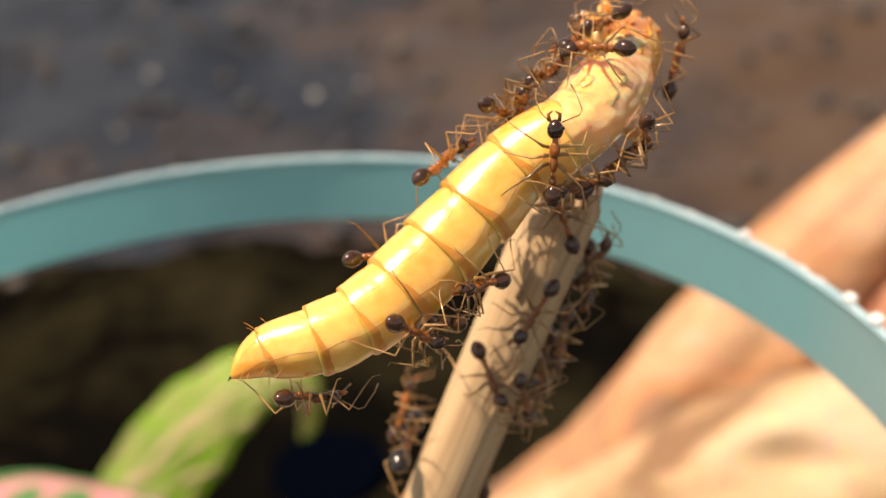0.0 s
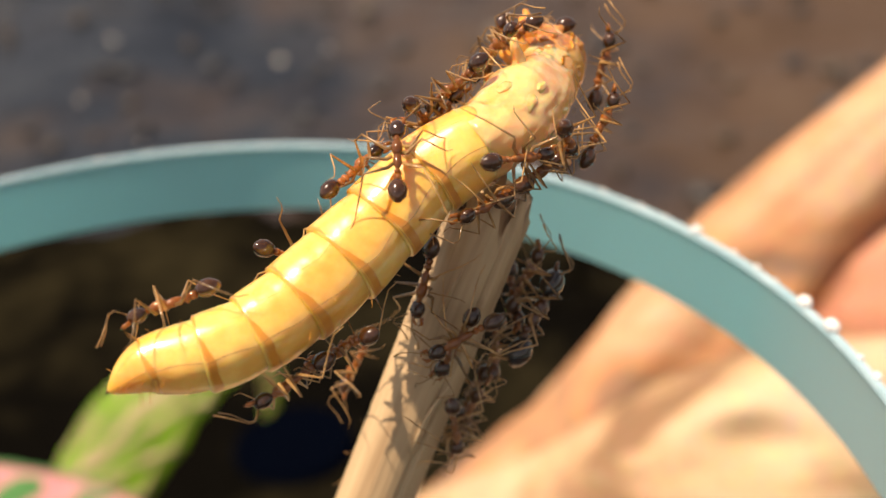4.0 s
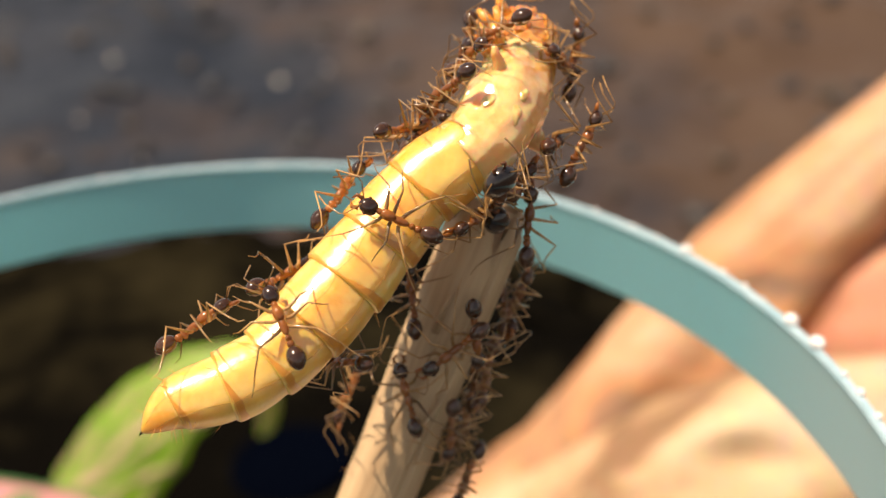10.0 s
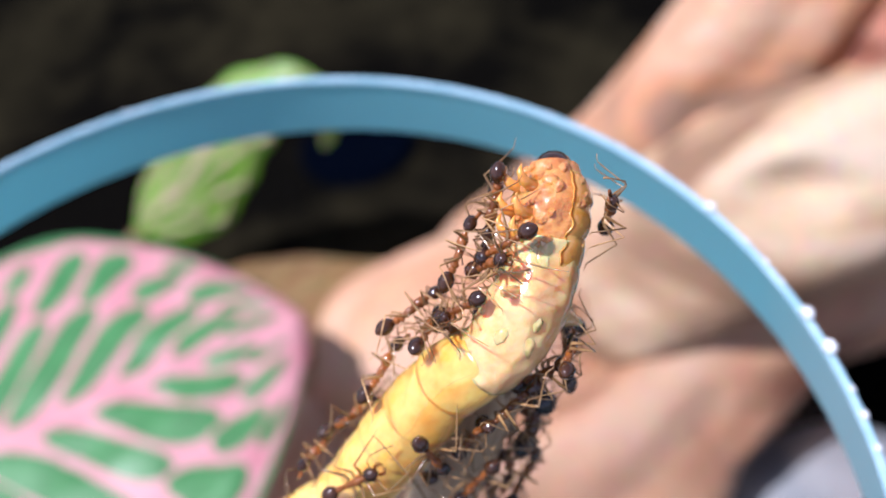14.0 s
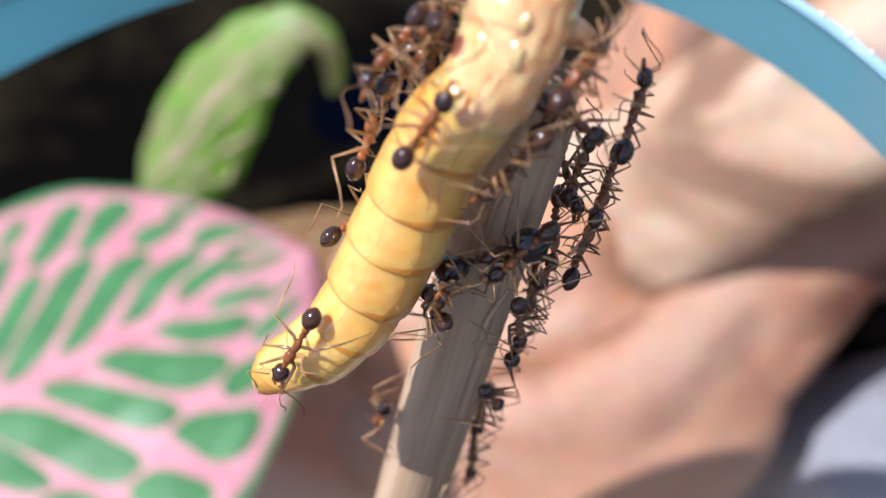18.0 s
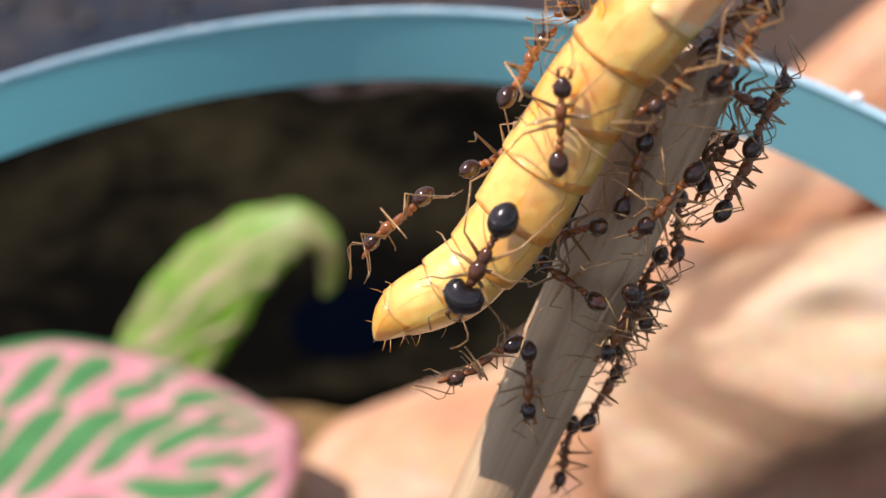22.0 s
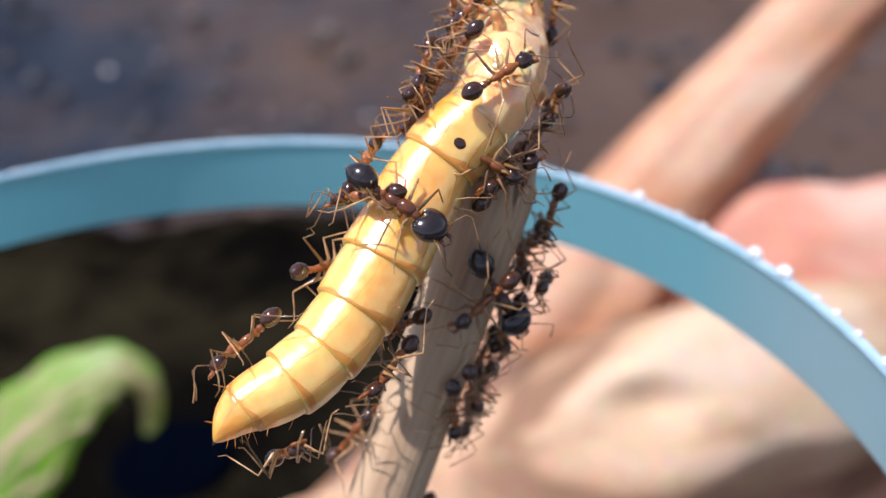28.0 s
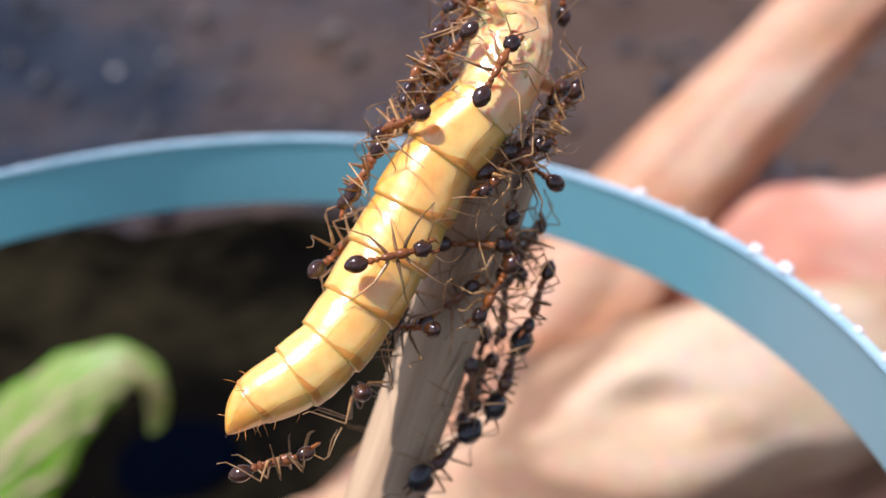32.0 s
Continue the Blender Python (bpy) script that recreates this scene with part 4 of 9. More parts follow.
# ---------------------------------------------------------------- ants
def joined(name, pieces, mat):
    """One mesh out of (centre, size) ellipsoids, overlapping like the lobes of a body."""
    bm = bmesh.new()
    for centre, size in pieces:
        g = bmesh.ops.create_icosphere(bm, subdivisions=3, radius=1.0)
        for v in g["verts"]:
            v.co = Vector((v.co.x * size[0], v.co.y * size[1], v.co.z * size[2])) + Vector(centre)
    bmesh.ops.scale(bm, vec=(MM, MM, MM), verts=bm.verts)
    me = bpy.data.meshes.new(name)
    bm.to_mesh(me)
    bm.free()
    me.materials.append(mat)
    me.polygons.foreach_set("use_smooth", [True] * len(me.polygons))
    return me


def drop(name, centre, size, mat):
    """A rounded abdomen that tapers to a point behind."""
    def shape(u, q):
        w = 1 - 0.22 * max(0.0, -u.x) ** 2
        return Vector((q.x, q.y * w, q.z * w - 0.06 * size[2] * MM * max(0.0, -u.x))) + Vector(centre) * MM
    return blob_data(name, tuple(c * MM for c in size), mat, 4, shape=shape)


def skull(name, centre, size, mat, notch):
    """A head, rounded in front and drawn in at the middle of its hind edge."""
    def shape(u, q):
        back = max(0.0, -u.x)
        x = q.x + notch * size[0] * MM * back * math.exp(-(u.y / 0.38) ** 2)
        return Vector((x, q.y * (1.0 + 0.10 * back - 0.18 * max(0.0, u.x) ** 2), q.z)) + Vector(centre) * MM
    return blob_data(name, tuple(c * MM for c in size), mat, 4, shape=shape)


def limb(name, points, radii, mat):
    return tube_data(name, [Vector(p) * MM for p in points], [r * MM for r in radii], mat, 8)


def ant(label, big, stance, pale=False):
    """Body along +x, up +z; the feet stand at z = 0."""
    rnd = random.Random(40 + stance)
    body, dark = (M_PALE, M_PALE_DARK) if pale else (M_MAJOR, M_ANT_BLACK) if big else (M_ANT, M_ANT_DARK)
    thing = tagged(new("ant"), label, "ant", "ants on the grub and the stick")
    if big:
        head_c, head_s = (1.40, 0, 0.85), (0.66, 0.72, 0.48)
        part("thorax", joined("thorax", [((0.35, 0, 0.85), (0.42, 0.30, 0.32)), ((-0.15, 0, 0.80), (0.40, 0.24, 0.24)), ((0.75, 0, 0.85), (0.25, 0.18, 0.18))], body), thing, "reddish brown thorax")
        part("petiole", joined("petiole", [((-0.62, 0, 0.72), (0.16, 0.13, 0.20)), ((-0.90, 0, 0.72), (0.18, 0.17, 0.18)), ((-0.45, 0, 0.72), (0.2, 0.07, 0.07))], body), thing)
        part("gaster", drop("gaster", (-1.58, 0, 0.82), (0.66, 0.51, 0.49), dark), thing, "glossy black gaster")
        k = 1.55
    else:
        head_c, head_s = (0.80, 0, 0.54), (0.26, 0.215, 0.185)
        part("thorax", joined("thorax", [((0.28, 0, 0.54), (0.23, 0.14, 0.155)), ((-0.05, 0, 0.49), (0.26, 0.105, 0.115)), ((0.50, 0, 0.56), (0.14, 0.08, 0.08))], body), thing, "amber thorax")
        part("petiole", joined("petiole", [((-0.38, 0, 0.47), (0.09, 0.08, 0.13)), ((-0.54, 0, 0.47), (0.11, 0.10, 0.11)), ((-0.28, 0, 0.44), (0.14, 0.04, 0.04))], body), thing)
        part("gaster", drop("gaster", (-0.92, 0, 0.50), (0.32, 0.235, 0.225), dark), thing, "glossy dark brown gaster")
        k = 1.0
    gx, gy, gz, gr = (-1.58, 0.66, 0.82, 0.50) if big else (-0.92, 0.32, 0.50, 0.23)
    for f in (0.10, -0.42):
        r = gr * math.sqrt(1 - f * f) * (1 - 0.22 * max(0.0, -f) ** 2) * 1.005
        ring = [(gx + f * gy, r * math.cos(q) * 1.02, gz - 0.06 * gr * max(0.0, -f) + r * math.sin(q) * 0.975) for q in np.linspace(0, 2 * math.pi, 25)]
        part("gaster_ring", limb("gaster_ring", ring, [0.019 if big else 0.009] * 25, dark), thing)
    head = part("head", skull("head", head_c, head_s, dark, 0.38 if big else 0.12), thing, "shiny dark head")
    hx, hy, hz = head_c
    for s in (-1, 1):
        part("mandible", limb("mandible", [(hx + head_s[0] * 0.8, s * 0.13 * k, hz - 0.08), (hx + head_s[0] + 0.12 * k, s * 0.16 * k, hz - 0.12), (hx + head_s[0] + 0.2 * k, s * 0.03 * k, hz - 0.14)], [0.06 * k, 0.05 * k, 0.015], body), head)
        part("eye", joined("eye", [((hx + head_s[0] * 0.15, s * head_s[1] * 0.93, hz + 0.05), (0.05 * k, 0.035 * k, 0.05 * k))], dark), head)
        w = rnd.uniform(-0.12, 0.12)
        ax, ay = hx + head_s[0] * 0.75, s * head_s[1] * 0.4
        part("antenna", limb("antenna", [(ax, ay, hz + 0.1), (ax + 0.22 * k, ay + s * (0.34 + w) * k, hz + 0.30 * k), (ax + 0.36 * k, ay + s * (0.42 + w) * k, hz + 0.26 * k), (ax + (0.70 + w) * k, ay + s * (0.36 + w) * k, hz - 0.12 * k), (ax + (0.92 + w) * k, ay + s * (0.25 + w) * k, hz - 0.32 * k)],
                             [0.020 * k, 0.015 * k, 0.016 * k, 0.018 * k, 0.026 * k], M_ANT_LEG), thing)
        for n, (x0, x1, x2) in enumerate(((0.36, 0.62, 1.05), (0.14, 0.10, 0.16), (-0.08, -0.48, -1.12))):
            a = rnd.uniform(-0.18, 0.18)
            z0 = 0.44 * (1.55 if big else 1)
            x0, x1, x2 = x0 * k + (0.1 if big else 0), (x1 + a) * k, (x2 + 1.6 * a) * k
            reach = (1.05, 1.12, 1.15)[n] * k + rnd.uniform(-0.1, 0.1)
            part("leg", limb("leg", [(x0, s * 0.10 * k, z0), (x0 + (x1 - x0) * 0.2, s * 0.26 * k, z0 - 0.02), (x1, s * reach * 0.62, 0.88 * k + rnd.uniform(-0.1, 0.1)), (x1 + (x2 - x1) * 0.62, s * reach * 0.88, 0.30 * k), (x2, s * reach, 0.05), (x2 + (x2 - x1) * 0.35, s * (reach + 0.14 * k), 0.01)],
                             [0.050 * k, 0.050 * k, 0.024 * k, 0.021 * k, 0.013 * k, 0.009 * k], M_ANT_LEG), thing, "thin amber leg")
    for ob in thing.children_recursive:
        for v in ob.data.vertices:
            v.co *= 0.93 if big else 1.32
    return thing


ANTS = [
    ("major", [
     (0, 9.91, 0.37, 124.00, -0.88, 0.23, 0.41, 0.24, 0.97, -0.03),
     (0.25, 10.40, -0.30, 125.13, -0.98, -0.20, -0.02, -0.18, 0.95, -0.25),
     (0.5, 11.33, -0.82, 126.06, -0.69, -0.66, -0.29, -0.42, 0.70, -0.58),
     (0.75, 12.54, -1.01, 126.93, -0.15, -0.94, -0.29, -0.35, 0.33, -0.88),
     (1, 13.78, -0.72, 127.68, 0.40, -0.92, -0.01, -0.01, 0.01, -1.00),
     (2.5, 15.73, 0.20, 128.29, 0.88, -0.30, -0.35, -0.46, -0.41, -0.79),
     (2.62, 16.29, 0.36, 129.55, 0.88, -0.31, -0.36, -0.40, -0.89, -0.21),
     (2.75, 16.86, 0.53, 130.81, 0.87, -0.32, -0.36, -0.12, -0.87, 0.49),
     (2.88, 17.42, 0.70, 132.06, 0.88, -0.33, -0.35, 0.23, -0.35, 0.91),
     (3, 17.99, 0.87, 133.32, 0.88, -0.33, -0.34, 0.45, 0.36, 0.82),
     (4, 17.07, 0.49, 131.20, 0.86, -0.36, -0.36, 0.49, 0.40, 0.77),
     (4.75, 17.07, 0.52, 132.34, 0.63, -0.61, -0.48, 0.74, 0.66, 0.12),
     (5.5, 17.08, 0.55, 133.49, 0.40, -0.86, -0.32, 0.61, 0.51, -0.60),
     (6.25, 17.22, 0.41, 134.60, 0.32, -0.95, 0.02, 0.18, 0.04, -0.98),
     (7, 17.20, 0.51, 135.73, 0.41, -0.84, 0.36, -0.30, -0.50, -0.81),
     (9, 16.39, 0.43, 135.85, -0.12, -0.89, 0.43, -0.49, -0.33, -0.81),
     (9.5, 16.30, -0.08, 136.73, 0.56, -0.80, 0.22, -0.83, -0.53, 0.18),
     (10, 16.21, -0.58, 137.60, 0.56, -0.68, -0.48, 0.01, -0.57, 0.82),
     (10.25, 16.48, -0.32, 137.03, 0.71, -0.62, -0.34, -0.49, -0.78, 0.39),
     (10.5, 16.76, -0.06, 136.46, 0.76, -0.64, -0.13, -0.65, -0.71, -0.27),
     (10.75, 17.04, 0.20, 135.90, 0.67, -0.74, 0.04, -0.39, -0.40, -0.83),
     (11, 17.31, 0.46, 135.33, 0.49, -0.87, 0.09, 0.16, -0.01, -0.99),
     (11.25, 15.77, -0.07, 133.35, 0.08, -0.99, -0.08, -0.26, 0.05, -0.96),
     (11.5, 14.20, -0.30, 131.33, -0.37, -0.93, -0.05, -0.58, 0.27, -0.77),
     (11.75, 12.70, -0.31, 129.24, -0.70, -0.70, 0.15, -0.67, 0.57, -0.48),
     (12, 11.37, -0.12, 127.04, -0.80, -0.38, 0.46, -0.51, 0.84, -0.19),
     (12.5, 11.97, -0.60, 127.38, -0.54, -0.75, 0.39, -0.63, 0.05, -0.77),
     (12.62, 12.74, -0.87, 127.72, -0.51, -0.85, -0.14, -0.03, 0.18, -0.98),
     (12.75, 13.57, -0.82, 127.95, -0.15, -0.82, -0.54, 0.54, 0.39, -0.74),
     (12.88, 14.32, -0.53, 128.11, 0.37, -0.69, -0.62, 0.79, 0.58, -0.18),
     (13, 14.89, 0.06, 128.34, 0.79, -0.51, -0.34, 0.61, 0.65, 0.45),
     (13.25, 15.49, 0.27, 129.47, 0.83, -0.48, -0.29, 0.23, 0.76, -0.60),
     (13.5, 16.00, 0.53, 130.64, 0.85, -0.42, -0.31, -0.39, -0.11, -0.91),
     (14, 16.77, 0.69, 132.46, 0.81, -0.49, -0.31, -0.41, -0.11, -0.90),
     (14.5, 16.26, 0.50, 131.38, 0.82, -0.51, -0.27, -0.40, -0.17, -0.90),
     (15.5, 16.08, 0.06, 131.94, 0.66, -0.75, 0.09, 0.43, 0.28, -0.86),
     (16.5, 15.72, -0.09, 132.57, 0.25, -0.97, 0.06, 0.97, 0.24, -0.07),
     (17, 14.71, -0.06, 132.49, -0.28, -0.91, 0.32, 0.91, -0.15, 0.39),
     (18, 14.30, -0.35, 131.00, -0.15, -0.96, 0.23, 0.96, -0.08, 0.26),
     (18.5, 13.22, -1.11, 131.84, 0.18, -0.98, 0.07, 0.98, 0.19, 0.08),
     (19, 12.13, -1.87, 132.68, 0.46, -0.88, -0.13, 0.88, 0.47, -0.06),
     (19.5, 11.37, -1.92, 132.54, -0.02, -0.99, -0.15, 0.25, 0.14, -0.96),
     (20, 10.54, -1.61, 132.36, -0.19, -0.93, 0.31, -0.82, -0.02, -0.57),
     (21, 9.71, -2.62, 132.56, -0.43, -0.71, 0.56, -0.72, -0.11, -0.69),
     (22, 9.25, -2.31, 131.14, -0.20, -0.89, 0.41, -0.51, -0.26, -0.82),
     (23, 9.80, -2.46, 132.82, -0.42, -0.70, 0.58, -0.90, 0.23, -0.38),
     (24, 10.17, -1.28, 134.23, -0.76, -0.11, 0.64, -0.30, 0.93, -0.20),
     (24.5, 9.83, -2.41, 133.23, -0.55, -0.81, 0.21, -0.76, 0.38, -0.52),
     (25, 9.77, -2.95, 131.67, 0.28, -0.96, 0.10, -0.41, -0.21, -0.89),
     (25.5, 11.55, -1.64, 130.83, -0.06, -0.95, 0.32, 0.05, -0.32, -0.95),
     (26, 13.33, -0.33, 130.00, -0.45, -0.83, 0.32, 0.43, -0.51, -0.74),
     (29, 15.56, -0.14, 131.79, 0.35, -0.94, -0.00, 0.31, 0.12, -0.94),
     (30, 15.53, -0.10, 130.95, 0.53, -0.84, -0.11, 0.30, 0.31, -0.90),
     (31, 14.20, -0.62, 127.90, 0.53, -0.85, -0.10, -0.25, -0.08, -0.97),
     (32, 12.59, -1.08, 124.67, 0.49, -0.87, -0.05, -0.84, -0.46, -0.29),]),
    ("major", [
     (0, 5.87, -0.37, 110.67, 0.17, 0.96, -0.22, 0.41, 0.13, 0.90),
     (1, 5.88, -0.37, 110.67, 0.17, 0.96, -0.22, 0.41, 0.13, 0.90),
     (2.5, 5.82, -0.35, 110.70, 0.13, 0.97, -0.20, 0.41, 0.13, 0.90),
     (3, 5.84, -0.36, 110.69, 0.15, 0.97, -0.21, 0.41, 0.13, 0.90),
     (4, 5.84, -0.36, 110.69, 0.14, 0.97, -0.21, 0.41, 0.13, 0.90),
     (7, 5.82, -0.35, 110.70, 0.13, 0.97, -0.20, 0.41, 0.13, 0.90),
     (9, 5.83, -0.36, 110.69, 0.14, 0.97, -0.21, 0.41, 0.13, 0.90),
     (10, 5.83, -0.36, 110.69, 0.14, 0.97, -0.21, 0.41, 0.13, 0.90),
     (11, 5.82, -0.35, 110.69, 0.13, 0.97, -0.20, 0.41, 0.13, 0.90),
     (12, 5.89, -0.37, 110.67, 0.18, 0.96, -0.22, 0.41, 0.13, 0.90),
     (12.5, 5.90, -0.37, 110.67, 0.18, 0.96, -0.22, 0.41, 0.13, 0.90),
     (13, 5.89, -0.37, 110.67, 0.18, 0.96, -0.22, 0.41, 0.13, 0.90),
     (13.5, 5.99, -0.40, 110.63, 0.24, 0.94, -0.25, 0.41, 0.13, 0.90),
     (14, 6.07, -0.44, 110.60, 0.30, 0.92, -0.27, 0.41, 0.13, 0.90),
     (14.5, 6.08, -0.44, 110.59, 0.30, 0.91, -0.27, 0.41, 0.13, 0.90),
     (16.5, 5.93, -0.38, 110.65, 0.21, 0.95, -0.23, 0.41, 0.13, 0.90),
     (17, 5.91, -0.38, 110.66, 0.19, 0.96, -0.23, 0.41, 0.13, 0.90),
     (18, 5.95, -0.39, 110.64, 0.22, 0.95, -0.24, 0.41, 0.13, 0.90),
     (19, 5.97, -0.40, 110.63, 0.23, 0.94, -0.24, 0.41, 0.13, 0.90),
     (20, 5.89, -0.37, 110.67, 0.17, 0.96, -0.22, 0.41, 0.13, 0.90),
     (21, 5.87, -0.36, 110.68, 0.16, 0.96, -0.21, 0.41, 0.13, 0.90),
     (22, 6.03, -0.42, 110.61, 0.27, 0.93, -0.26, 0.41, 0.13, 0.90),
     (23, 6.07, -0.44, 110.59, 0.30, 0.92, -0.27, 0.41, 0.13, 0.90),
     (23.06, 6.27, -0.06, 112.25, 0.18, 0.95, -0.24, 0.44, 0.14, 0.89),
     (23.12, 6.48, 0.09, 113.94, 0.05, 0.98, -0.20, 0.47, 0.16, 0.87),
     (23.19, 6.73, 0.09, 115.61, -0.07, 0.98, -0.16, 0.49, 0.17, 0.85),
     (23.25, 7.08, -0.06, 117.25, -0.19, 0.98, -0.10, 0.52, 0.19, 0.83),
     (23.31, 7.61, -0.14, 118.86, -0.31, 0.95, -0.05, 0.54, 0.22, 0.82),
     (23.38, 8.22, -0.25, 120.43, -0.42, 0.91, 0.01, 0.55, 0.24, 0.80),
     (23.44, 8.68, -0.32, 122.08, -0.52, 0.85, 0.08, 0.56, 0.27, 0.78),
     (23.5, 9.13, -0.39, 123.73, -0.61, 0.78, 0.15, 0.57, 0.30, 0.76),
     (23.56, 9.51, -0.38, 125.37, -0.69, 0.69, 0.21, 0.57, 0.34, 0.75),
     (23.62, 9.90, -0.37, 127.01, -0.75, 0.60, 0.28, 0.57, 0.37, 0.73),
     (23.69, 10.28, -0.37, 128.65, -0.80, 0.49, 0.35, 0.56, 0.40, 0.72),
     (23.75, 10.66, -0.36, 130.29, -0.83, 0.38, 0.41, 0.55, 0.44, 0.71),
     (23.81, 10.91, 0.08, 131.87, -0.84, 0.26, 0.47, 0.54, 0.47, 0.70),
     (23.88, 11.16, 0.52, 133.44, -0.84, 0.14, 0.52, 0.52, 0.50, 0.70),
     (23.94, 11.34, 0.37, 135.33, -0.82, 0.02, 0.57, 0.49, 0.52, 0.69),
     (24, 12.19, -0.34, 136.86, -0.78, -0.10, 0.61, 0.47, 0.55, 0.69),
     (25, 11.70, -0.36, 137.10, -0.78, 0.12, 0.60, 0.58, 0.44, 0.68),
     (26, 11.04, -0.32, 137.34, -0.74, 0.35, 0.57, 0.67, 0.31, 0.68),
     (26.75, 11.28, -0.92, 136.78, -0.32, 0.21, 0.92, 0.92, -0.16, 0.36),
     (27.5, 11.33, -1.50, 136.40, 0.11, -0.15, 0.98, 0.86, -0.48, -0.17),
     (28.25, 11.77, -2.13, 135.70, 0.38, -0.58, 0.72, 0.50, -0.53, -0.69),
     (29, 12.29, -2.27, 134.55, 0.35, -0.90, 0.25, 0.01, -0.27, -0.96),
     (29.5, 13.08, -1.37, 132.35, 0.10, -0.95, 0.29, 0.19, -0.26, -0.94),
     (30, 13.87, -0.47, 130.14, -0.16, -0.95, 0.26, 0.36, -0.30, -0.88),
     (30.5, 14.24, -0.61, 128.54, 0.45, -0.89, 0.01, 0.15, 0.06, -0.99),
     (31, 14.31, -0.08, 126.98, 0.82, -0.47, -0.33, -0.24, 0.25, -0.94),
     (32, 15.27, -0.33, 127.42, 0.82, -0.46, -0.33, -0.50, -0.32, -0.80),]),
    ("minor", [
     (0, 17.28, -0.04, 140.82, -0.20, -0.20, 0.96, -0.85, 0.53, -0.07),
     (0.5, 18.14, 0.92, 140.76, 0.29, -0.01, 0.96, -0.35, 0.93, 0.11),
     (1, 18.83, 1.89, 140.22, 0.71, -0.15, 0.69, 0.29, 0.95, -0.09),
     (1.09, 18.94, 1.57, 138.47, 0.75, -0.07, 0.66, 0.26, 0.94, -0.19),
     (1.19, 18.29, 1.54, 137.25, 0.78, 0.00, 0.63, 0.24, 0.93, -0.30),
     (1.28, 17.97, 1.37, 135.75, 0.81, 0.08, 0.59, 0.20, 0.90, -0.40),
     (1.38, 17.75, 1.18, 134.28, 0.83, 0.15, 0.53, 0.16, 0.86, -0.49),
     (1.56, 16.64, 1.08, 131.63, 0.87, 0.27, 0.41, 0.08, 0.75, -0.66),
     (1.75, 15.46, 0.99, 128.99, 0.89, 0.37, 0.26, -0.02, 0.61, -0.80),
     (1.94, 14.24, 0.75, 126.32, 0.90, 0.43, 0.09, -0.12, 0.44, -0.89),
     (2.12, 13.01, 0.51, 123.65, 0.88, 0.47, -0.08, -0.22, 0.25, -0.94),
     (2.31, 11.75, 0.27, 121.00, 0.85, 0.46, -0.26, -0.32, 0.06, -0.95),
     (2.5, 10.44, 0.01, 118.36, 0.80, 0.43, -0.42, -0.41, -0.13, -0.90),
     (2.62, 10.97, -0.18, 119.14, 0.92, 0.31, -0.22, -0.36, 0.52, -0.77),
     (2.75, 11.38, -0.40, 119.96, 0.99, 0.07, -0.13, -0.11, 0.94, -0.32),
     (2.88, 11.88, -0.60, 120.74, 0.96, -0.18, -0.19, 0.23, 0.94, 0.25),
     (3, 12.38, -0.81, 121.53, 0.86, -0.34, -0.38, 0.51, 0.52, 0.69),
     (3.25, 11.88, -0.61, 120.74, 0.96, -0.19, -0.20, 0.23, 0.94, 0.25),
     (3.5, 11.38, -0.41, 119.96, 0.99, 0.06, -0.14, -0.11, 0.94, -0.33),
     (3.75, 10.97, -0.20, 119.14, 0.93, 0.30, -0.23, -0.36, 0.52, -0.78),
     (4, 10.45, -0.01, 118.36, 0.81, 0.41, -0.43, -0.41, -0.13, -0.90),
     (7, 10.45, 0.01, 118.36, 0.80, 0.42, -0.42, -0.41, -0.13, -0.90),
     (7.25, 11.29, 0.09, 119.94, 0.86, 0.33, -0.38, -0.40, -0.02, -0.92),
     (7.5, 12.07, 0.15, 121.55, 0.91, 0.22, -0.34, -0.37, 0.08, -0.93),
     (7.75, 12.83, 0.21, 123.17, 0.94, 0.11, -0.31, -0.33, 0.18, -0.93),
     (8, 13.57, 0.27, 124.80, 0.96, -0.01, -0.28, -0.27, 0.28, -0.92),
     (8.25, 14.30, 0.32, 126.44, 0.96, -0.13, -0.26, -0.20, 0.36, -0.91),
     (8.5, 15.00, 0.39, 128.09, 0.93, -0.25, -0.25, -0.12, 0.44, -0.89),
     (8.75, 15.68, 0.45, 129.75, 0.90, -0.37, -0.24, -0.03, 0.50, -0.87),
     (9, 16.30, 0.54, 131.42, 0.84, -0.48, -0.25, 0.07, 0.54, -0.84),
     (10, 15.43, -0.19, 131.56, 0.33, -0.94, -0.00, 0.02, 0.01, -1.00),
     (10.12, 15.02, -0.33, 129.86, 0.52, -0.85, -0.05, -0.04, 0.04, -1.00),
     (10.25, 14.54, -0.36, 128.17, 0.68, -0.72, -0.11, -0.11, 0.05, -0.99),
     (10.38, 14.02, -0.35, 126.49, 0.81, -0.56, -0.17, -0.17, 0.05, -0.98),
     (10.5, 13.44, -0.30, 124.83, 0.90, -0.38, -0.23, -0.23, 0.04, -0.97),
     (10.62, 12.79, -0.23, 123.16, 0.94, -0.18, -0.29, -0.29, 0.01, -0.96),
     (10.75, 12.08, -0.15, 121.52, 0.94, 0.03, -0.34, -0.34, -0.03, -0.94),
     (10.88, 11.32, -0.06, 119.91, 0.89, 0.23, -0.39, -0.38, -0.08, -0.92),
     (11, 10.45, 0.00, 118.36, 0.80, 0.42, -0.42, -0.41, -0.13, -0.90),
     (12, 10.48, -0.06, 118.36, 0.82, 0.38, -0.43, -0.41, -0.13, -0.90),
     (12.5, 10.48, -0.07, 118.36, 0.82, 0.37, -0.43, -0.41, -0.13, -0.90),
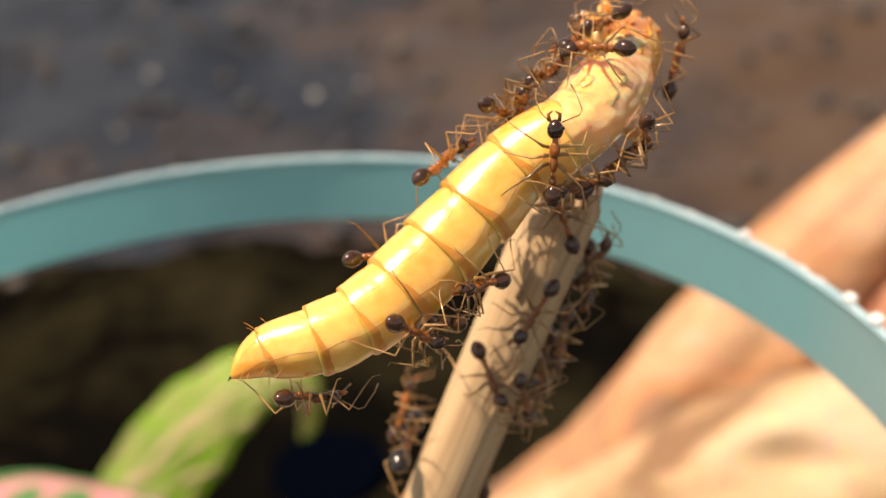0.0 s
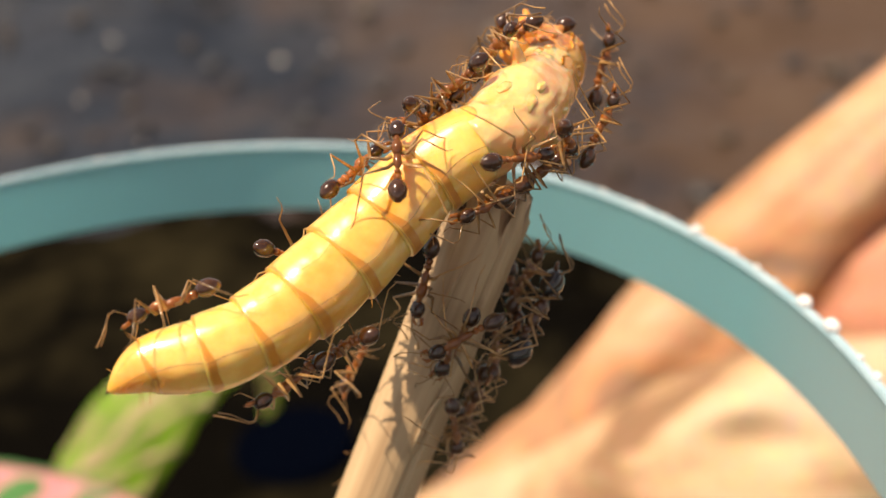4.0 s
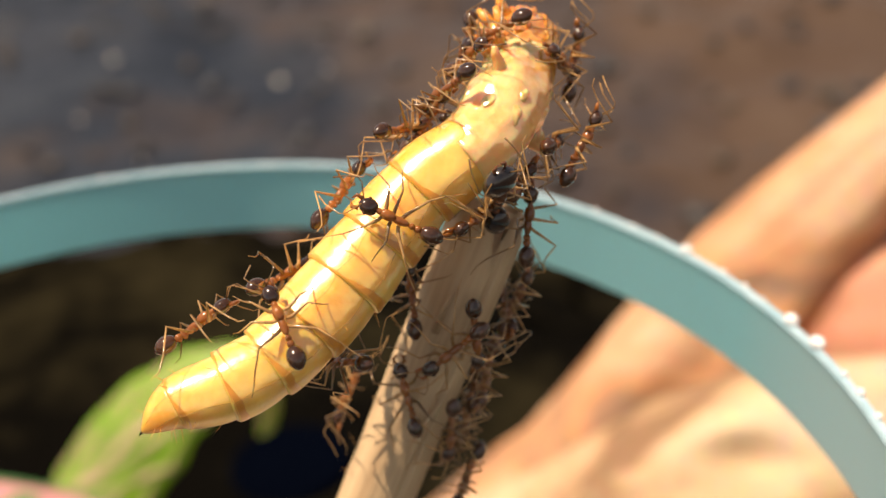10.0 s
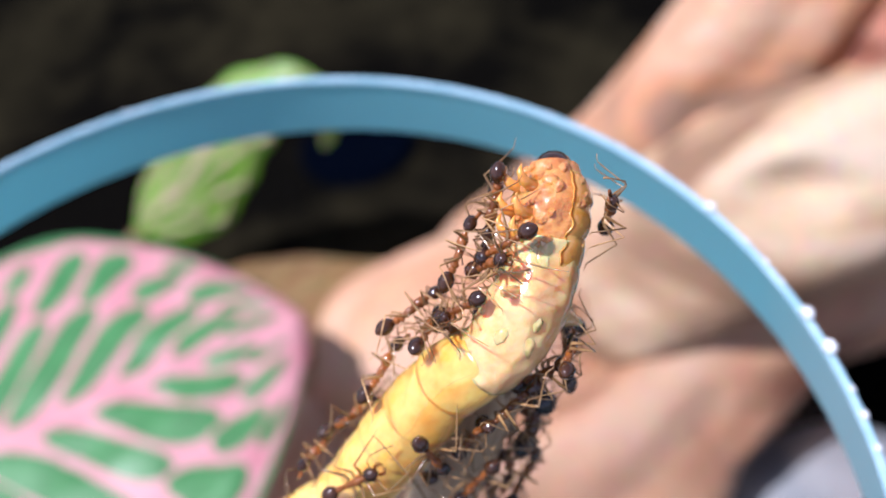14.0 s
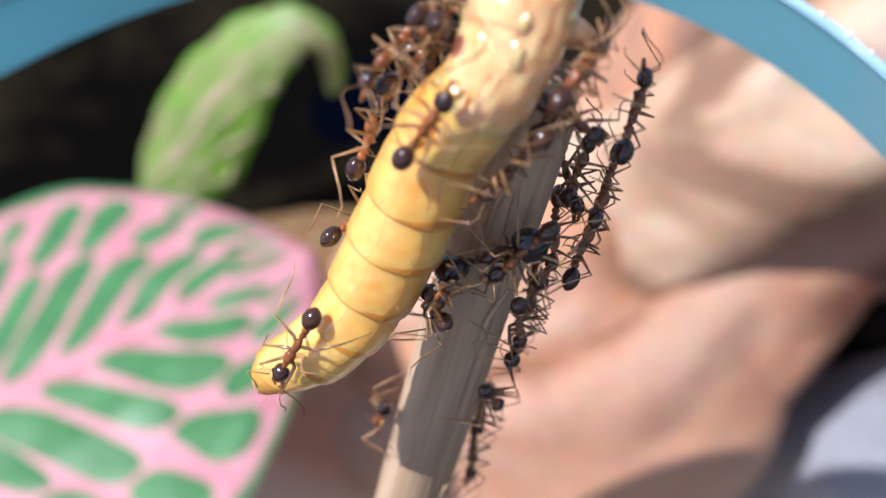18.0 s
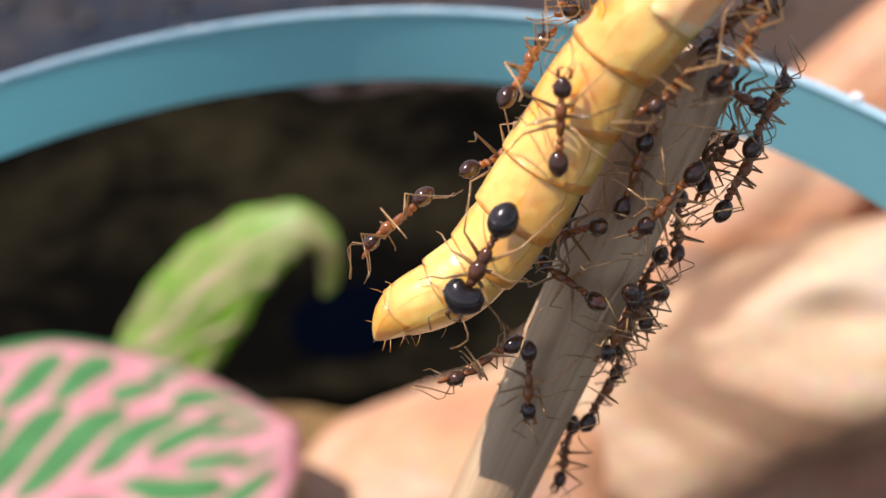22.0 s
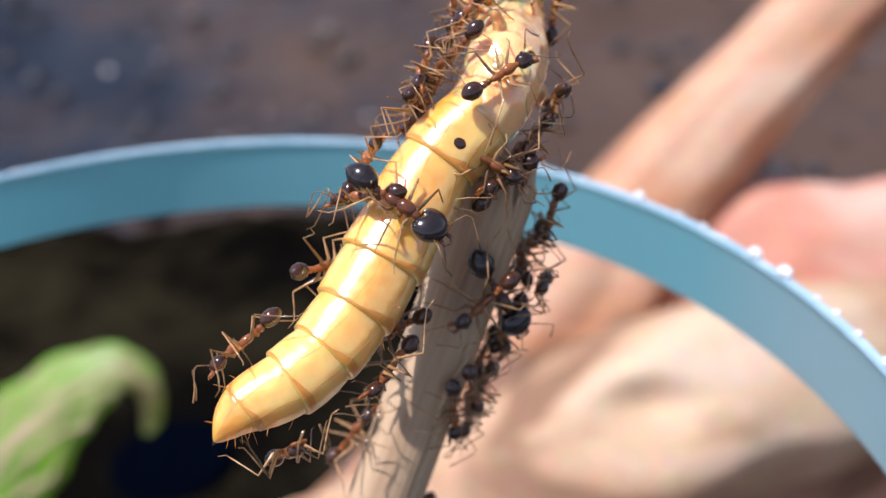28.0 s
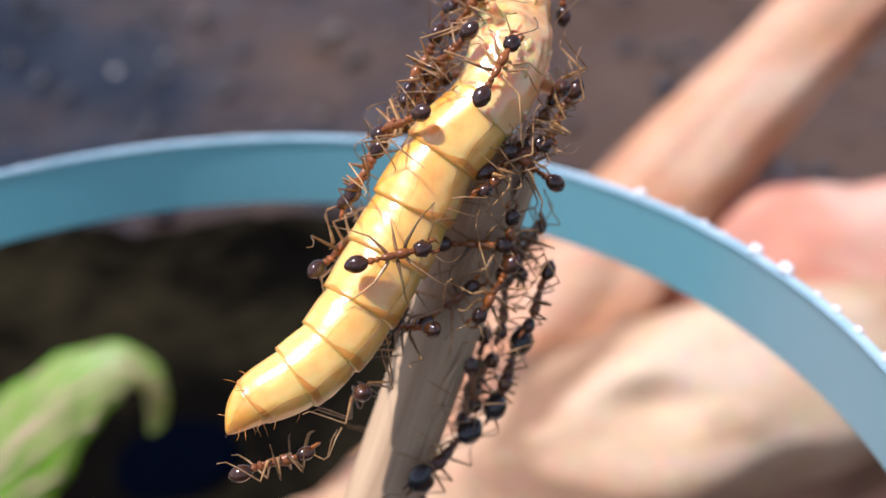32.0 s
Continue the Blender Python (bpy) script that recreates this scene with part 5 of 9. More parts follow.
     (13, 10.48, -0.07, 118.36, 0.82, 0.37, -0.43, -0.41, -0.13, -0.90),
     (13.5, 10.52, -0.16, 118.36, 0.85, 0.31, -0.43, -0.41, -0.13, -0.90),
     (13.56, 11.55, 0.23, 120.57, 0.82, 0.42, -0.37, -0.46, 0.10, -0.88),
     (13.62, 12.54, 0.60, 122.79, 0.80, 0.52, -0.29, -0.50, 0.33, -0.80),
     (13.68, 13.53, 0.98, 125.02, 0.79, 0.59, -0.18, -0.54, 0.52, -0.66),
     (13.75, 14.52, 1.35, 127.25, 0.77, 0.63, -0.06, -0.58, 0.67, -0.47),
     (13.82, 15.50, 1.72, 129.49, 0.77, 0.63, 0.07, -0.60, 0.76, -0.25),
     (13.88, 16.49, 2.09, 131.72, 0.77, 0.60, 0.20, -0.62, 0.79, -0.01),
     (13.94, 17.47, 2.46, 133.95, 0.78, 0.54, 0.31, -0.62, 0.75, 0.23),
     (14, 18.49, 2.85, 136.17, 0.80, 0.45, 0.40, -0.60, 0.65, 0.45),
     (14.5, 18.60, 2.66, 136.12, 0.84, 0.37, 0.38, -0.53, 0.72, 0.46),
     (16.5, 18.95, 2.08, 135.39, 0.99, 0.13, 0.08, -0.15, 0.81, 0.56),
     (17, 18.93, 2.13, 135.47, 0.98, 0.15, 0.11, -0.19, 0.81, 0.56),
     (18, 18.73, 0.87, 134.64, 0.90, -0.37, -0.23, 0.44, 0.69, 0.58),
     (18.5, 18.13, 0.94, 134.33, 0.87, -0.38, -0.31, 0.28, 0.90, -0.33),
     (19, 17.52, 1.00, 134.02, 0.83, -0.44, -0.33, -0.19, 0.33, -0.92),
     (20, 17.68, 1.15, 134.26, 0.87, -0.37, -0.32, -0.39, -0.14, -0.91),
     (20.5, 17.72, 1.16, 134.21, 0.86, -0.36, -0.36, 0.08, 0.80, -0.60),
     (21, 17.68, 1.21, 134.18, 0.87, -0.32, -0.37, 0.47, 0.77, 0.43),
     (22, 18.09, 0.70, 133.94, 0.85, -0.45, -0.27, 0.51, 0.56, 0.66),
     (22.5, 16.78, 0.24, 133.89, 0.46, -0.83, 0.31, 0.03, 0.37, 0.93),
     (23, 15.27, 0.17, 133.89, -0.33, -0.88, 0.34, -0.50, 0.46, 0.73),
     (24, 16.12, 0.07, 133.94, 0.11, -0.99, 0.07, -0.45, 0.01, 0.90),
     (24.5, 14.06, -0.19, 134.46, -0.43, -0.77, 0.47, -0.33, 0.62, 0.71),
     (24.75, 12.99, -1.60, 135.17, -0.63, -0.50, 0.59, -0.16, 0.83, 0.54),
     (25, 11.09, -0.42, 135.58, -0.75, -0.17, 0.64, 0.07, 0.94, 0.34),
     (25.5, 10.94, -2.31, 135.46, -0.22, -0.51, 0.84, 0.38, 0.74, 0.55),
     (26, 10.91, -3.94, 135.07, 0.28, -0.81, 0.52, 0.73, 0.53, 0.43),
     (26.75, 10.89, -3.15, 135.52, 0.46, -0.34, 0.82, 0.12, 0.94, 0.32),
     (27.5, 10.90, -2.18, 135.80, 0.23, 0.18, 0.96, -0.53, 0.85, -0.03),
     (28.25, 11.00, -1.08, 135.91, -0.27, 0.46, 0.84, -0.85, 0.30, -0.44),
     (29, 11.34, 0.07, 135.77, -0.76, 0.34, 0.55, -0.64, -0.38, -0.66),
     (30, 11.40, 0.13, 135.72, -0.78, 0.36, 0.51, -0.62, -0.35, -0.70),
     (30.25, 11.33, 0.12, 135.69, -0.78, 0.36, 0.51, -0.50, -0.85, -0.16),
     (30.5, 11.29, 0.10, 135.63, -0.79, 0.36, 0.50, -0.10, -0.87, 0.48),
     (30.75, 11.26, 0.07, 135.57, -0.80, 0.35, 0.49, 0.35, -0.40, 0.85),
     (31, 11.27, 0.03, 135.49, -0.80, 0.34, 0.50, 0.60, 0.31, 0.74),
     (31.25, 11.31, 0.15, 135.56, -0.79, 0.33, 0.51, 0.49, 0.85, 0.21),
     (31.5, 11.40, 0.24, 135.60, -0.78, 0.33, 0.53, 0.08, 0.90, -0.43),
     (31.75, 11.48, 0.34, 135.64, -0.77, 0.34, 0.54, -0.38, 0.44, -0.81),
     (32, 11.60, 0.41, 135.66, -0.76, 0.36, 0.54, -0.64, -0.27, -0.72),]),
    ("minor", [
     (0, 12.22, -4.42, 135.07, 0.67, -0.66, -0.33, -0.57, -0.75, 0.33),
     (0.5, 11.04, -4.75, 134.08, 0.60, -0.59, -0.54, -0.60, -0.78, 0.19),
     (1, 9.72, -4.93, 133.22, 0.52, -0.47, -0.71, -0.64, -0.77, 0.04),
     (1.75, 11.02, -4.28, 133.73, 0.57, -0.41, -0.71, -0.76, -0.59, -0.27),
     (2.5, 12.32, -3.62, 134.24, 0.62, -0.37, -0.69, -0.78, -0.32, -0.53),
     (2.62, 12.83, -2.58, 134.01, 0.06, -0.43, -0.90, -0.93, -0.36, 0.11),
     (2.75, 13.35, -1.54, 133.78, -0.50, -0.51, -0.70, -0.63, -0.33, 0.70),
     (2.88, 13.86, -0.50, 133.55, -0.80, -0.56, -0.19, -0.04, -0.26, 0.96),
     (3, 14.37, 0.54, 133.31, -0.71, -0.57, 0.41, 0.59, -0.18, 0.79),
     (3.5, 14.23, 0.43, 133.02, -0.69, -0.57, 0.45, 0.54, -0.81, -0.20),
     (4, 14.16, 0.38, 132.69, -0.65, -0.61, 0.45, -0.28, -0.35, -0.89),
     (5.5, 14.43, 0.40, 133.31, -0.69, -0.62, 0.38, 0.56, -0.78, -0.26),
     (7, 14.78, 0.48, 133.90, -0.65, -0.68, 0.34, 0.63, -0.24, 0.74),
     (8, 14.39, 0.60, 133.53, -0.70, -0.53, 0.48, 0.03, 0.65, 0.76),
     (9, 14.11, 0.79, 133.10, -0.82, -0.38, 0.42, -0.48, 0.86, -0.17),
     (10, 13.95, 0.58, 132.59, -0.79, -0.48, 0.38, 0.01, 0.61, 0.79),
     (10.25, 13.92, 0.49, 132.55, -0.80, -0.50, 0.32, -0.43, 0.86, 0.28),
     (10.5, 13.93, 0.41, 132.48, -0.78, -0.56, 0.28, -0.63, 0.68, -0.38),
     (10.75, 13.95, 0.34, 132.40, -0.73, -0.61, 0.29, -0.48, 0.17, -0.86),
     (11, 14.00, 0.31, 132.31, -0.69, -0.64, 0.34, -0.07, -0.41, -0.91),
     (11.5, 14.33, 0.32, 133.00, -0.67, -0.68, 0.31, 0.66, -0.73, -0.19),
     (12, 14.72, 0.40, 133.66, -0.62, -0.71, 0.34, 0.63, -0.20, 0.75),
     (12.25, 14.44, 0.34, 133.23, -0.66, -0.68, 0.32, 0.65, -0.73, -0.22),
     (12.5, 14.23, 0.35, 132.77, -0.68, -0.65, 0.35, -0.11, -0.37, -0.92),
     (13, 12.91, 0.33, 130.38, -0.80, -0.42, 0.42, -0.45, -0.05, -0.89),
     (13.12, 13.05, 0.34, 130.78, -0.81, -0.42, 0.40, -0.09, -0.58, -0.81),
     (13.25, 13.24, 0.37, 131.17, -0.81, -0.44, 0.37, 0.30, -0.87, -0.38),
     (13.38, 13.43, 0.40, 131.55, -0.80, -0.47, 0.37, 0.56, -0.80, 0.20),
     (13.5, 13.65, 0.46, 131.90, -0.78, -0.49, 0.38, 0.59, -0.40, 0.71),
     (13.62, 13.95, 0.27, 132.29, -0.63, -0.56, 0.54, 0.71, -0.69, 0.12),
     (13.75, 14.31, 0.15, 132.64, -0.45, -0.69, 0.56, 0.47, -0.72, -0.51),
     (13.88, 14.68, 0.05, 132.97, -0.32, -0.84, 0.44, -0.01, -0.46, -0.89),
     (14, 15.10, 0.04, 133.27, -0.30, -0.93, 0.23, -0.53, -0.04, -0.85),
     (14.12, 15.72, -0.07, 133.38, -0.22, -0.95, -0.20, 0.04, 0.20, -0.98),
     (14.25, 16.33, 0.06, 133.45, 0.08, -0.86, -0.50, 0.54, 0.46, -0.71),
     (14.38, 16.86, 0.35, 133.50, 0.47, -0.69, -0.55, 0.76, 0.63, -0.14),
     (14.5, 17.26, 0.83, 133.59, 0.80, -0.51, -0.32, 0.60, 0.65, 0.47),
     (15, 17.19, 0.80, 133.28, 0.79, -0.51, -0.35, 0.43, 0.07, 0.90),
     (15.5, 17.28, 0.66, 132.89, 0.80, -0.48, -0.37, 0.04, -0.56, 0.83),
     (16, 17.30, 0.58, 132.55, 0.81, -0.46, -0.37, -0.36, -0.88, 0.30),
     (16.5, 17.31, 0.50, 132.20, 0.83, -0.44, -0.35, -0.55, -0.73, -0.40),
     (17, 17.84, 0.50, 132.83, 0.84, -0.43, -0.33, -0.54, -0.60, -0.59),
     (18, 17.58, 0.38, 132.19, 0.84, -0.44, -0.31, -0.53, -0.73, -0.43),
     (18.25, 17.05, 0.28, 132.66, 0.50, -0.68, -0.53, -0.73, -0.66, 0.16),
     (18.5, 16.53, 0.18, 133.13, 0.08, -0.89, -0.45, -0.57, -0.42, 0.71),
     (18.75, 15.97, -0.01, 133.66, -0.24, -0.96, -0.12, -0.12, -0.09, 0.99),
     (19, 15.35, 0.21, 134.12, -0.34, -0.88, 0.34, 0.43, 0.17, 0.88),
     (20, 15.69, 0.13, 134.17, -0.18, -0.96, 0.22, 0.58, 0.08, 0.81),
     (21, 14.44, 0.61, 133.52, -0.74, -0.55, 0.39, -0.07, 0.64, 0.76),
     (22, 14.47, -0.02, 132.34, -0.37, -0.85, 0.37, 0.34, 0.24, 0.91),
     (23, 13.92, -0.13, 131.31, -0.47, -0.84, 0.29, 0.65, -0.11, 0.75),
     (24, 13.90, -0.05, 131.47, -0.48, -0.78, 0.39, 0.45, 0.16, 0.88),
     (25, 13.96, -0.22, 131.12, -0.38, -0.87, 0.31, 0.46, 0.11, 0.88),
     (25.25, 12.10, -1.66, 131.32, -0.52, -0.86, -0.03, -0.05, -0.00, 1.00),
     (25.5, 10.25, -3.11, 131.51, -0.46, -0.80, -0.39, -0.56, -0.07, 0.82),
     (25.75, 8.61, -4.75, 131.40, -0.23, -0.72, -0.66, -0.91, -0.08, 0.40),
     (26, 6.65, -6.04, 131.78, 0.12, -0.64, -0.76, -0.99, -0.03, -0.13),
     (26.75, 6.70, -5.70, 131.31, 0.12, -0.66, -0.75, -0.77, -0.54, 0.35),
     (27.5, 6.76, -5.42, 130.77, 0.13, -0.67, -0.73, -0.13, -0.75, 0.65),
     (28.25, 6.82, -5.10, 130.26, 0.16, -0.66, -0.73, 0.58, -0.54, 0.61),
     (29, 6.88, -4.79, 129.75, 0.17, -0.65, -0.74, 0.97, -0.03, 0.25),
     (30, 6.97, -4.73, 129.65, 0.16, -0.64, -0.75, 0.97, -0.04, 0.24),
     (31, 7.62, -4.86, 129.35, 0.15, -0.64, -0.75, 0.98, 0.01, 0.19),
     (32, 6.46, -4.26, 128.97, 0.14, -0.63, -0.76, 0.99, 0.04, 0.16),]),
    ("minor", [
     (0, 9.99, -5.85, 134.20, 0.50, -0.84, -0.20, 0.55, 0.49, -0.67),
     (0.5, 9.52, -5.83, 134.61, 0.52, -0.79, 0.32, 0.82, 0.57, 0.06),
     (1, 8.92, -5.44, 134.93, 0.09, -0.77, 0.64, 0.35, 0.62, 0.70),
     (1.75, 8.48, -4.74, 135.66, -0.36, -0.34, 0.87, 0.53, 0.69, 0.49),
     (2.5, 8.25, -3.84, 135.76, -0.57, 0.28, 0.77, 0.74, 0.58, 0.34),
     (2.75, 8.04, -4.66, 135.88, -0.22, 0.22, 0.95, 0.92, -0.28, 0.28),
     (3, 7.85, -5.49, 135.96, -0.03, -0.13, 0.99, 0.43, -0.90, -0.10),
     (3.5, 6.94, -4.98, 135.59, -0.31, 0.09, 0.95, -0.37, -0.93, -0.03),
     (4, 6.08, -4.52, 134.98, -0.32, 0.44, 0.84, -0.92, -0.35, -0.16),
     (7, 6.62, -6.26, 135.97, -0.30, 0.43, 0.85, -0.83, -0.56, -0.02),
     (9, 6.59, -5.16, 135.10, -0.41, 0.41, 0.81, -0.91, -0.18, -0.37),
     (9.25, 6.59, -4.81, 134.87, -0.43, 0.42, 0.80, -0.65, -0.76, 0.06),
     (9.5, 6.59, -4.46, 134.63, -0.45, 0.42, 0.79, -0.02, -0.88, 0.47),
     (9.75, 6.59, -4.11, 134.40, -0.47, 0.41, 0.78, 0.61, -0.49, 0.62),
     (10, 6.59, -3.76, 134.17, -0.48, 0.38, 0.79, 0.88, 0.20, 0.43),
     (11, 8.01, -2.15, 133.53, -0.67, 0.22, 0.71, 0.56, -0.48, 0.68),
     (11.5, 8.05, -1.52, 132.96, -0.75, 0.25, 0.61, -0.27, -0.96, 0.06),
     (12, 8.17, -0.92, 132.34, -0.73, 0.37, 0.58, -0.67, -0.23, -0.70),
     (12.12, 7.99, -1.97, 132.56, -0.92, -0.24, 0.31, -0.24, -0.28, -0.93),
     (12.25, 8.26, -2.77, 132.24, -0.67, -0.74, -0.10, 0.18, -0.04, -0.98),
     (12.38, 8.80, -2.97, 131.79, -0.10, -0.89, -0.45, 0.40, 0.38, -0.84),
     (12.5, 9.15, -2.51, 131.39, 0.53, -0.63, -0.57, 0.30, 0.77, -0.56),
     (12.75, 9.25, -2.48, 131.29, 0.51, -0.64, -0.58, -0.36, 0.45, -0.82),
     (13, 9.30, -2.38, 131.25, 0.49, -0.66, -0.56, -0.82, -0.13, -0.56),
     (13.5, 7.87, -2.69, 130.97, 0.24, -0.92, -0.32, -0.86, -0.35, 0.38),
     (13.75, 9.19, -2.43, 132.55, -0.37, -0.93, -0.05, -0.09, -0.01, 1.00),
     (14, 10.55, -1.73, 133.93, -0.38, -0.72, 0.58, 0.84, -0.01, 0.54),
     (14.12, 10.45, -1.88, 133.61, -0.39, -0.76, 0.52, 0.39, 0.38, 0.84),
     (14.25, 10.38, -1.99, 133.26, -0.36, -0.80, 0.48, -0.25, 0.58, 0.77),
     (14.38, 10.31, -2.08, 132.91, -0.30, -0.83, 0.47, -0.79, 0.50, 0.37),
     (14.5, 10.25, -2.15, 132.54, -0.24, -0.83, 0.50, -0.97, 0.17, -0.19),
     (15.5, 8.80, -2.46, 131.64, -0.25, -0.76, 0.60, -0.80, -0.19, -0.58),
     (16.5, 7.35, -2.76, 130.74, -0.33, -0.67, 0.67, -0.40, -0.54, -0.74),
     (17, 7.59, -2.53, 130.50, -0.43, -0.50, 0.75, -0.58, -0.48, -0.66),
     (18, 7.80, -2.49, 130.43, -0.44, -0.57, 0.70, -0.66, -0.32, -0.68),
     (19, 8.42, -2.13, 131.08, -0.44, -0.53, 0.72, -0.56, -0.47, -0.68),
     (19.25, 8.09, -1.75, 130.95, -0.28, -0.32, 0.90, -0.17, -0.91, -0.37),
     (19.5, 7.84, -1.32, 130.73, -0.27, -0.00, 0.96, 0.32, -0.94, 0.09),
     (19.75, 7.63, -0.89, 130.43, -0.41, 0.27, 0.87, 0.68, -0.54, 0.49),
     (20, 7.50, -0.48, 130.04, -0.64, 0.38, 0.67, 0.75, 0.11, 0.65),
     (20.25, 7.29, -0.78, 130.31, -0.63, 0.38, 0.68, 0.46, -0.52, 0.72),
     (20.5, 7.07, -1.07, 130.58, -0.62, 0.38, 0.69, -0.06, -0.90, 0.44),
     (20.75, 6.85, -1.37, 130.85, -0.62, 0.37, 0.69, -0.56, -0.83, -0.05),
     (21, 6.64, -1.67, 131.12, -0.62, 0.36, 0.69, -0.78, -0.36, -0.51),
     (22, 6.85, -0.62, 130.96, -0.61, 0.41, 0.68, -0.79, -0.37, -0.48),
     (23, 6.70, -1.40, 131.48, -0.59, 0.46, 0.67, -0.81, -0.25, -0.54),
     (24, 7.33, -1.31, 132.42, -0.59, 0.45, 0.67, -0.81, -0.25, -0.53),
     (25, 7.34, -1.08, 132.42, -0.58, 0.45, 0.68, -0.81, -0.23, -0.54),
     (25.5, 7.22, -2.44, 133.32, -0.56, 0.45, 0.69, -0.82, -0.19, -0.54),
     (26, 7.10, -3.79, 134.23, -0.54, 0.45, 0.71, -0.83, -0.15, -0.53),
     (29, 6.36, -3.23, 131.65, -0.54, 0.48, 0.69, -0.84, -0.40, -0.37),
     (30, 7.86, -3.96, 132.20, -0.17, -0.53, 0.83, -0.86, -0.33, -0.38),
     (30.5, 8.86, -4.36, 131.18, 0.27, -0.95, 0.15, -0.86, -0.31, -0.40),
     (31, 9.57, -4.00, 130.23, 0.49, -0.57, -0.66, -0.87, -0.29, -0.40),
     (31.5, 9.56, -3.59, 130.25, 0.49, -0.56, -0.67, -0.58, 0.37, -0.73),
     (32, 9.56, -3.19, 130.28, 0.49, -0.55, -0.67, 0.07, 0.80, -0.60),]),
    ("minor", [
     (0, 6.59, -6.55, 132.74, -0.04, -0.56, -0.83, 0.59, 0.65, -0.47),
     (1, 6.88, -6.40, 132.06, 0.09, -0.59, -0.80, 1.00, 0.03, 0.09),
     (1.38, 7.65, -5.48, 132.59, -0.48, -0.65, -0.58, 0.87, -0.34, -0.34),
     (1.56, 7.43, -3.67, 133.94, -0.71, -0.59, -0.38, 0.70, -0.52, -0.49),
     (1.75, 8.01, -3.83, 135.33, -0.87, -0.47, -0.14, 0.46, -0.68, -0.57),
     (2.12, 9.14, -3.06, 136.13, -0.93, -0.12, 0.36, -0.09, -0.85, -0.52),
     (2.5, 10.28, -2.30, 136.91, -0.63, 0.27, 0.73, -0.57, -0.80, -0.20),
     (3, 9.66, -2.38, 137.15, -0.59, 0.28, 0.75, -0.80, -0.29, -0.53),
     (3.5, 11.48, -1.87, 137.61, -0.21, 0.00, 0.98, -0.72, 0.68, -0.15),
     (4, 13.31, -1.36, 138.08, -0.17, -0.51, 0.85, 0.06, 0.85, 0.52),
     (5.5, 12.24, -1.75, 137.99, -0.52, -0.22, 0.82, 0.56, 0.64, 0.53),
     (7, 11.30, -2.08, 137.61, -0.60, 0.22, 0.77, 0.80, 0.15, 0.58),
     (7.5, 12.13, -0.46, 136.56, -0.57, -0.27, 0.78, 0.71, 0.31, 0.63),
     (8, 14.48, -0.77, 136.13, -0.34, -0.68, 0.65, 0.58, 0.40, 0.72),
     (8.5, 15.85, -0.17, 135.78, 0.03, -0.91, 0.42, 0.42, 0.39, 0.82),
     (9, 17.23, 0.43, 135.42, 0.43, -0.89, 0.15, 0.29, 0.29, 0.91),
     (10, 17.41, 0.55, 135.50, 0.56, -0.81, 0.20, 0.10, 0.31, 0.95),
     (10.5, 16.80, 0.23, 135.16, 0.26, -0.97, -0.05, 0.96, 0.25, 0.11),
     (11, 16.12, 0.19, 134.79, -0.10, -0.98, 0.18, 0.44, -0.20, -0.87),
     (11.5, 17.55, 0.60, 134.90, 0.61, -0.74, 0.29, 0.07, -0.31, -0.95),
     (12, 18.64, 1.40, 135.11, 0.98, -0.17, -0.04, -0.14, -0.60, -0.79),
     (12.5, 18.30, 0.90, 133.99, 0.87, -0.36, -0.34, -0.49, -0.51, -0.71),
     (12.75, 17.29, 0.51, 134.37, 0.51, -0.85, -0.14, -0.75, -0.36, -0.55),
     (13, 16.23, 0.19, 134.78, -0.03, -0.98, 0.17, -0.88, -0.06, -0.47),
     (13.25, 16.29, 0.26, 135.44, 0.08, -0.91, 0.42, 0.13, -0.41, -0.91),
     (13.5, 16.39, 0.55, 136.07, -0.13, -0.81, 0.58, 0.96, -0.25, -0.13),
     (13.75, 17.72, 0.89, 135.76, 0.59, -0.80, 0.11, 0.79, 0.60, 0.15),
     (14, 18.49, 1.65, 135.18, 1.00, -0.06, -0.01, 0.05, 0.75, 0.66),
     (14.5, 17.62, 0.85, 135.77, 0.70, -0.61, 0.38, 0.69, 0.71, -0.14),
     (15.5, 17.56, 0.73, 135.81, 0.62, -0.65, 0.43, 0.21, 0.68, 0.71),
     (16.5, 17.43, 0.68, 135.80, 0.57, -0.72, 0.40, -0.53, 0.05, 0.85),
     (17, 17.14, 0.44, 135.62, 0.37, -0.88, 0.28, -0.90, -0.27, 0.34),
     (17.5, 17.17, 0.37, 135.55, 0.34, -0.91, 0.22, -0.52, -0.38, -0.76),
     (18, 17.16, 0.40, 135.46, 0.39, -0.91, 0.17, 0.55, 0.07, -0.83),
     (19, 16.81, 0.30, 133.94, 0.50, -0.86, -0.08, 0.27, 0.24, -0.93),
     (20, 17.13, 0.56, 135.90, 0.37, -0.81, 0.46, 0.92, 0.39, -0.06),
     (21, 16.77, 0.42, 135.84, 0.13, -0.90, 0.43, 0.98, 0.19, 0.10),
     (22, 17.18, 0.41, 134.87, 0.47, -0.88, -0.07, 0.69, 0.41, -0.59),
     (23, 17.40, 0.64, 134.48, 0.69, -0.71, -0.18, 0.58, 0.68, -0.46),
     (23.5, 17.79, 0.89, 134.79, 0.82, -0.53, -0.20, 0.57, 0.79, 0.23),
     (24, 18.33, 1.04, 135.04, 0.92, -0.38, -0.08, 0.29, 0.52, 0.80),
     (25, 18.00, 1.28, 135.28, 0.95, -0.32, 0.05, 0.10, 0.44, 0.89),
     (25.5, 17.60, 0.66, 135.57, 0.62, -0.79, -0.01, 0.76, 0.59, 0.27),
     (26, 16.87, 0.40, 135.75, 0.19, -0.91, 0.36, 0.90, 0.02, -0.43),
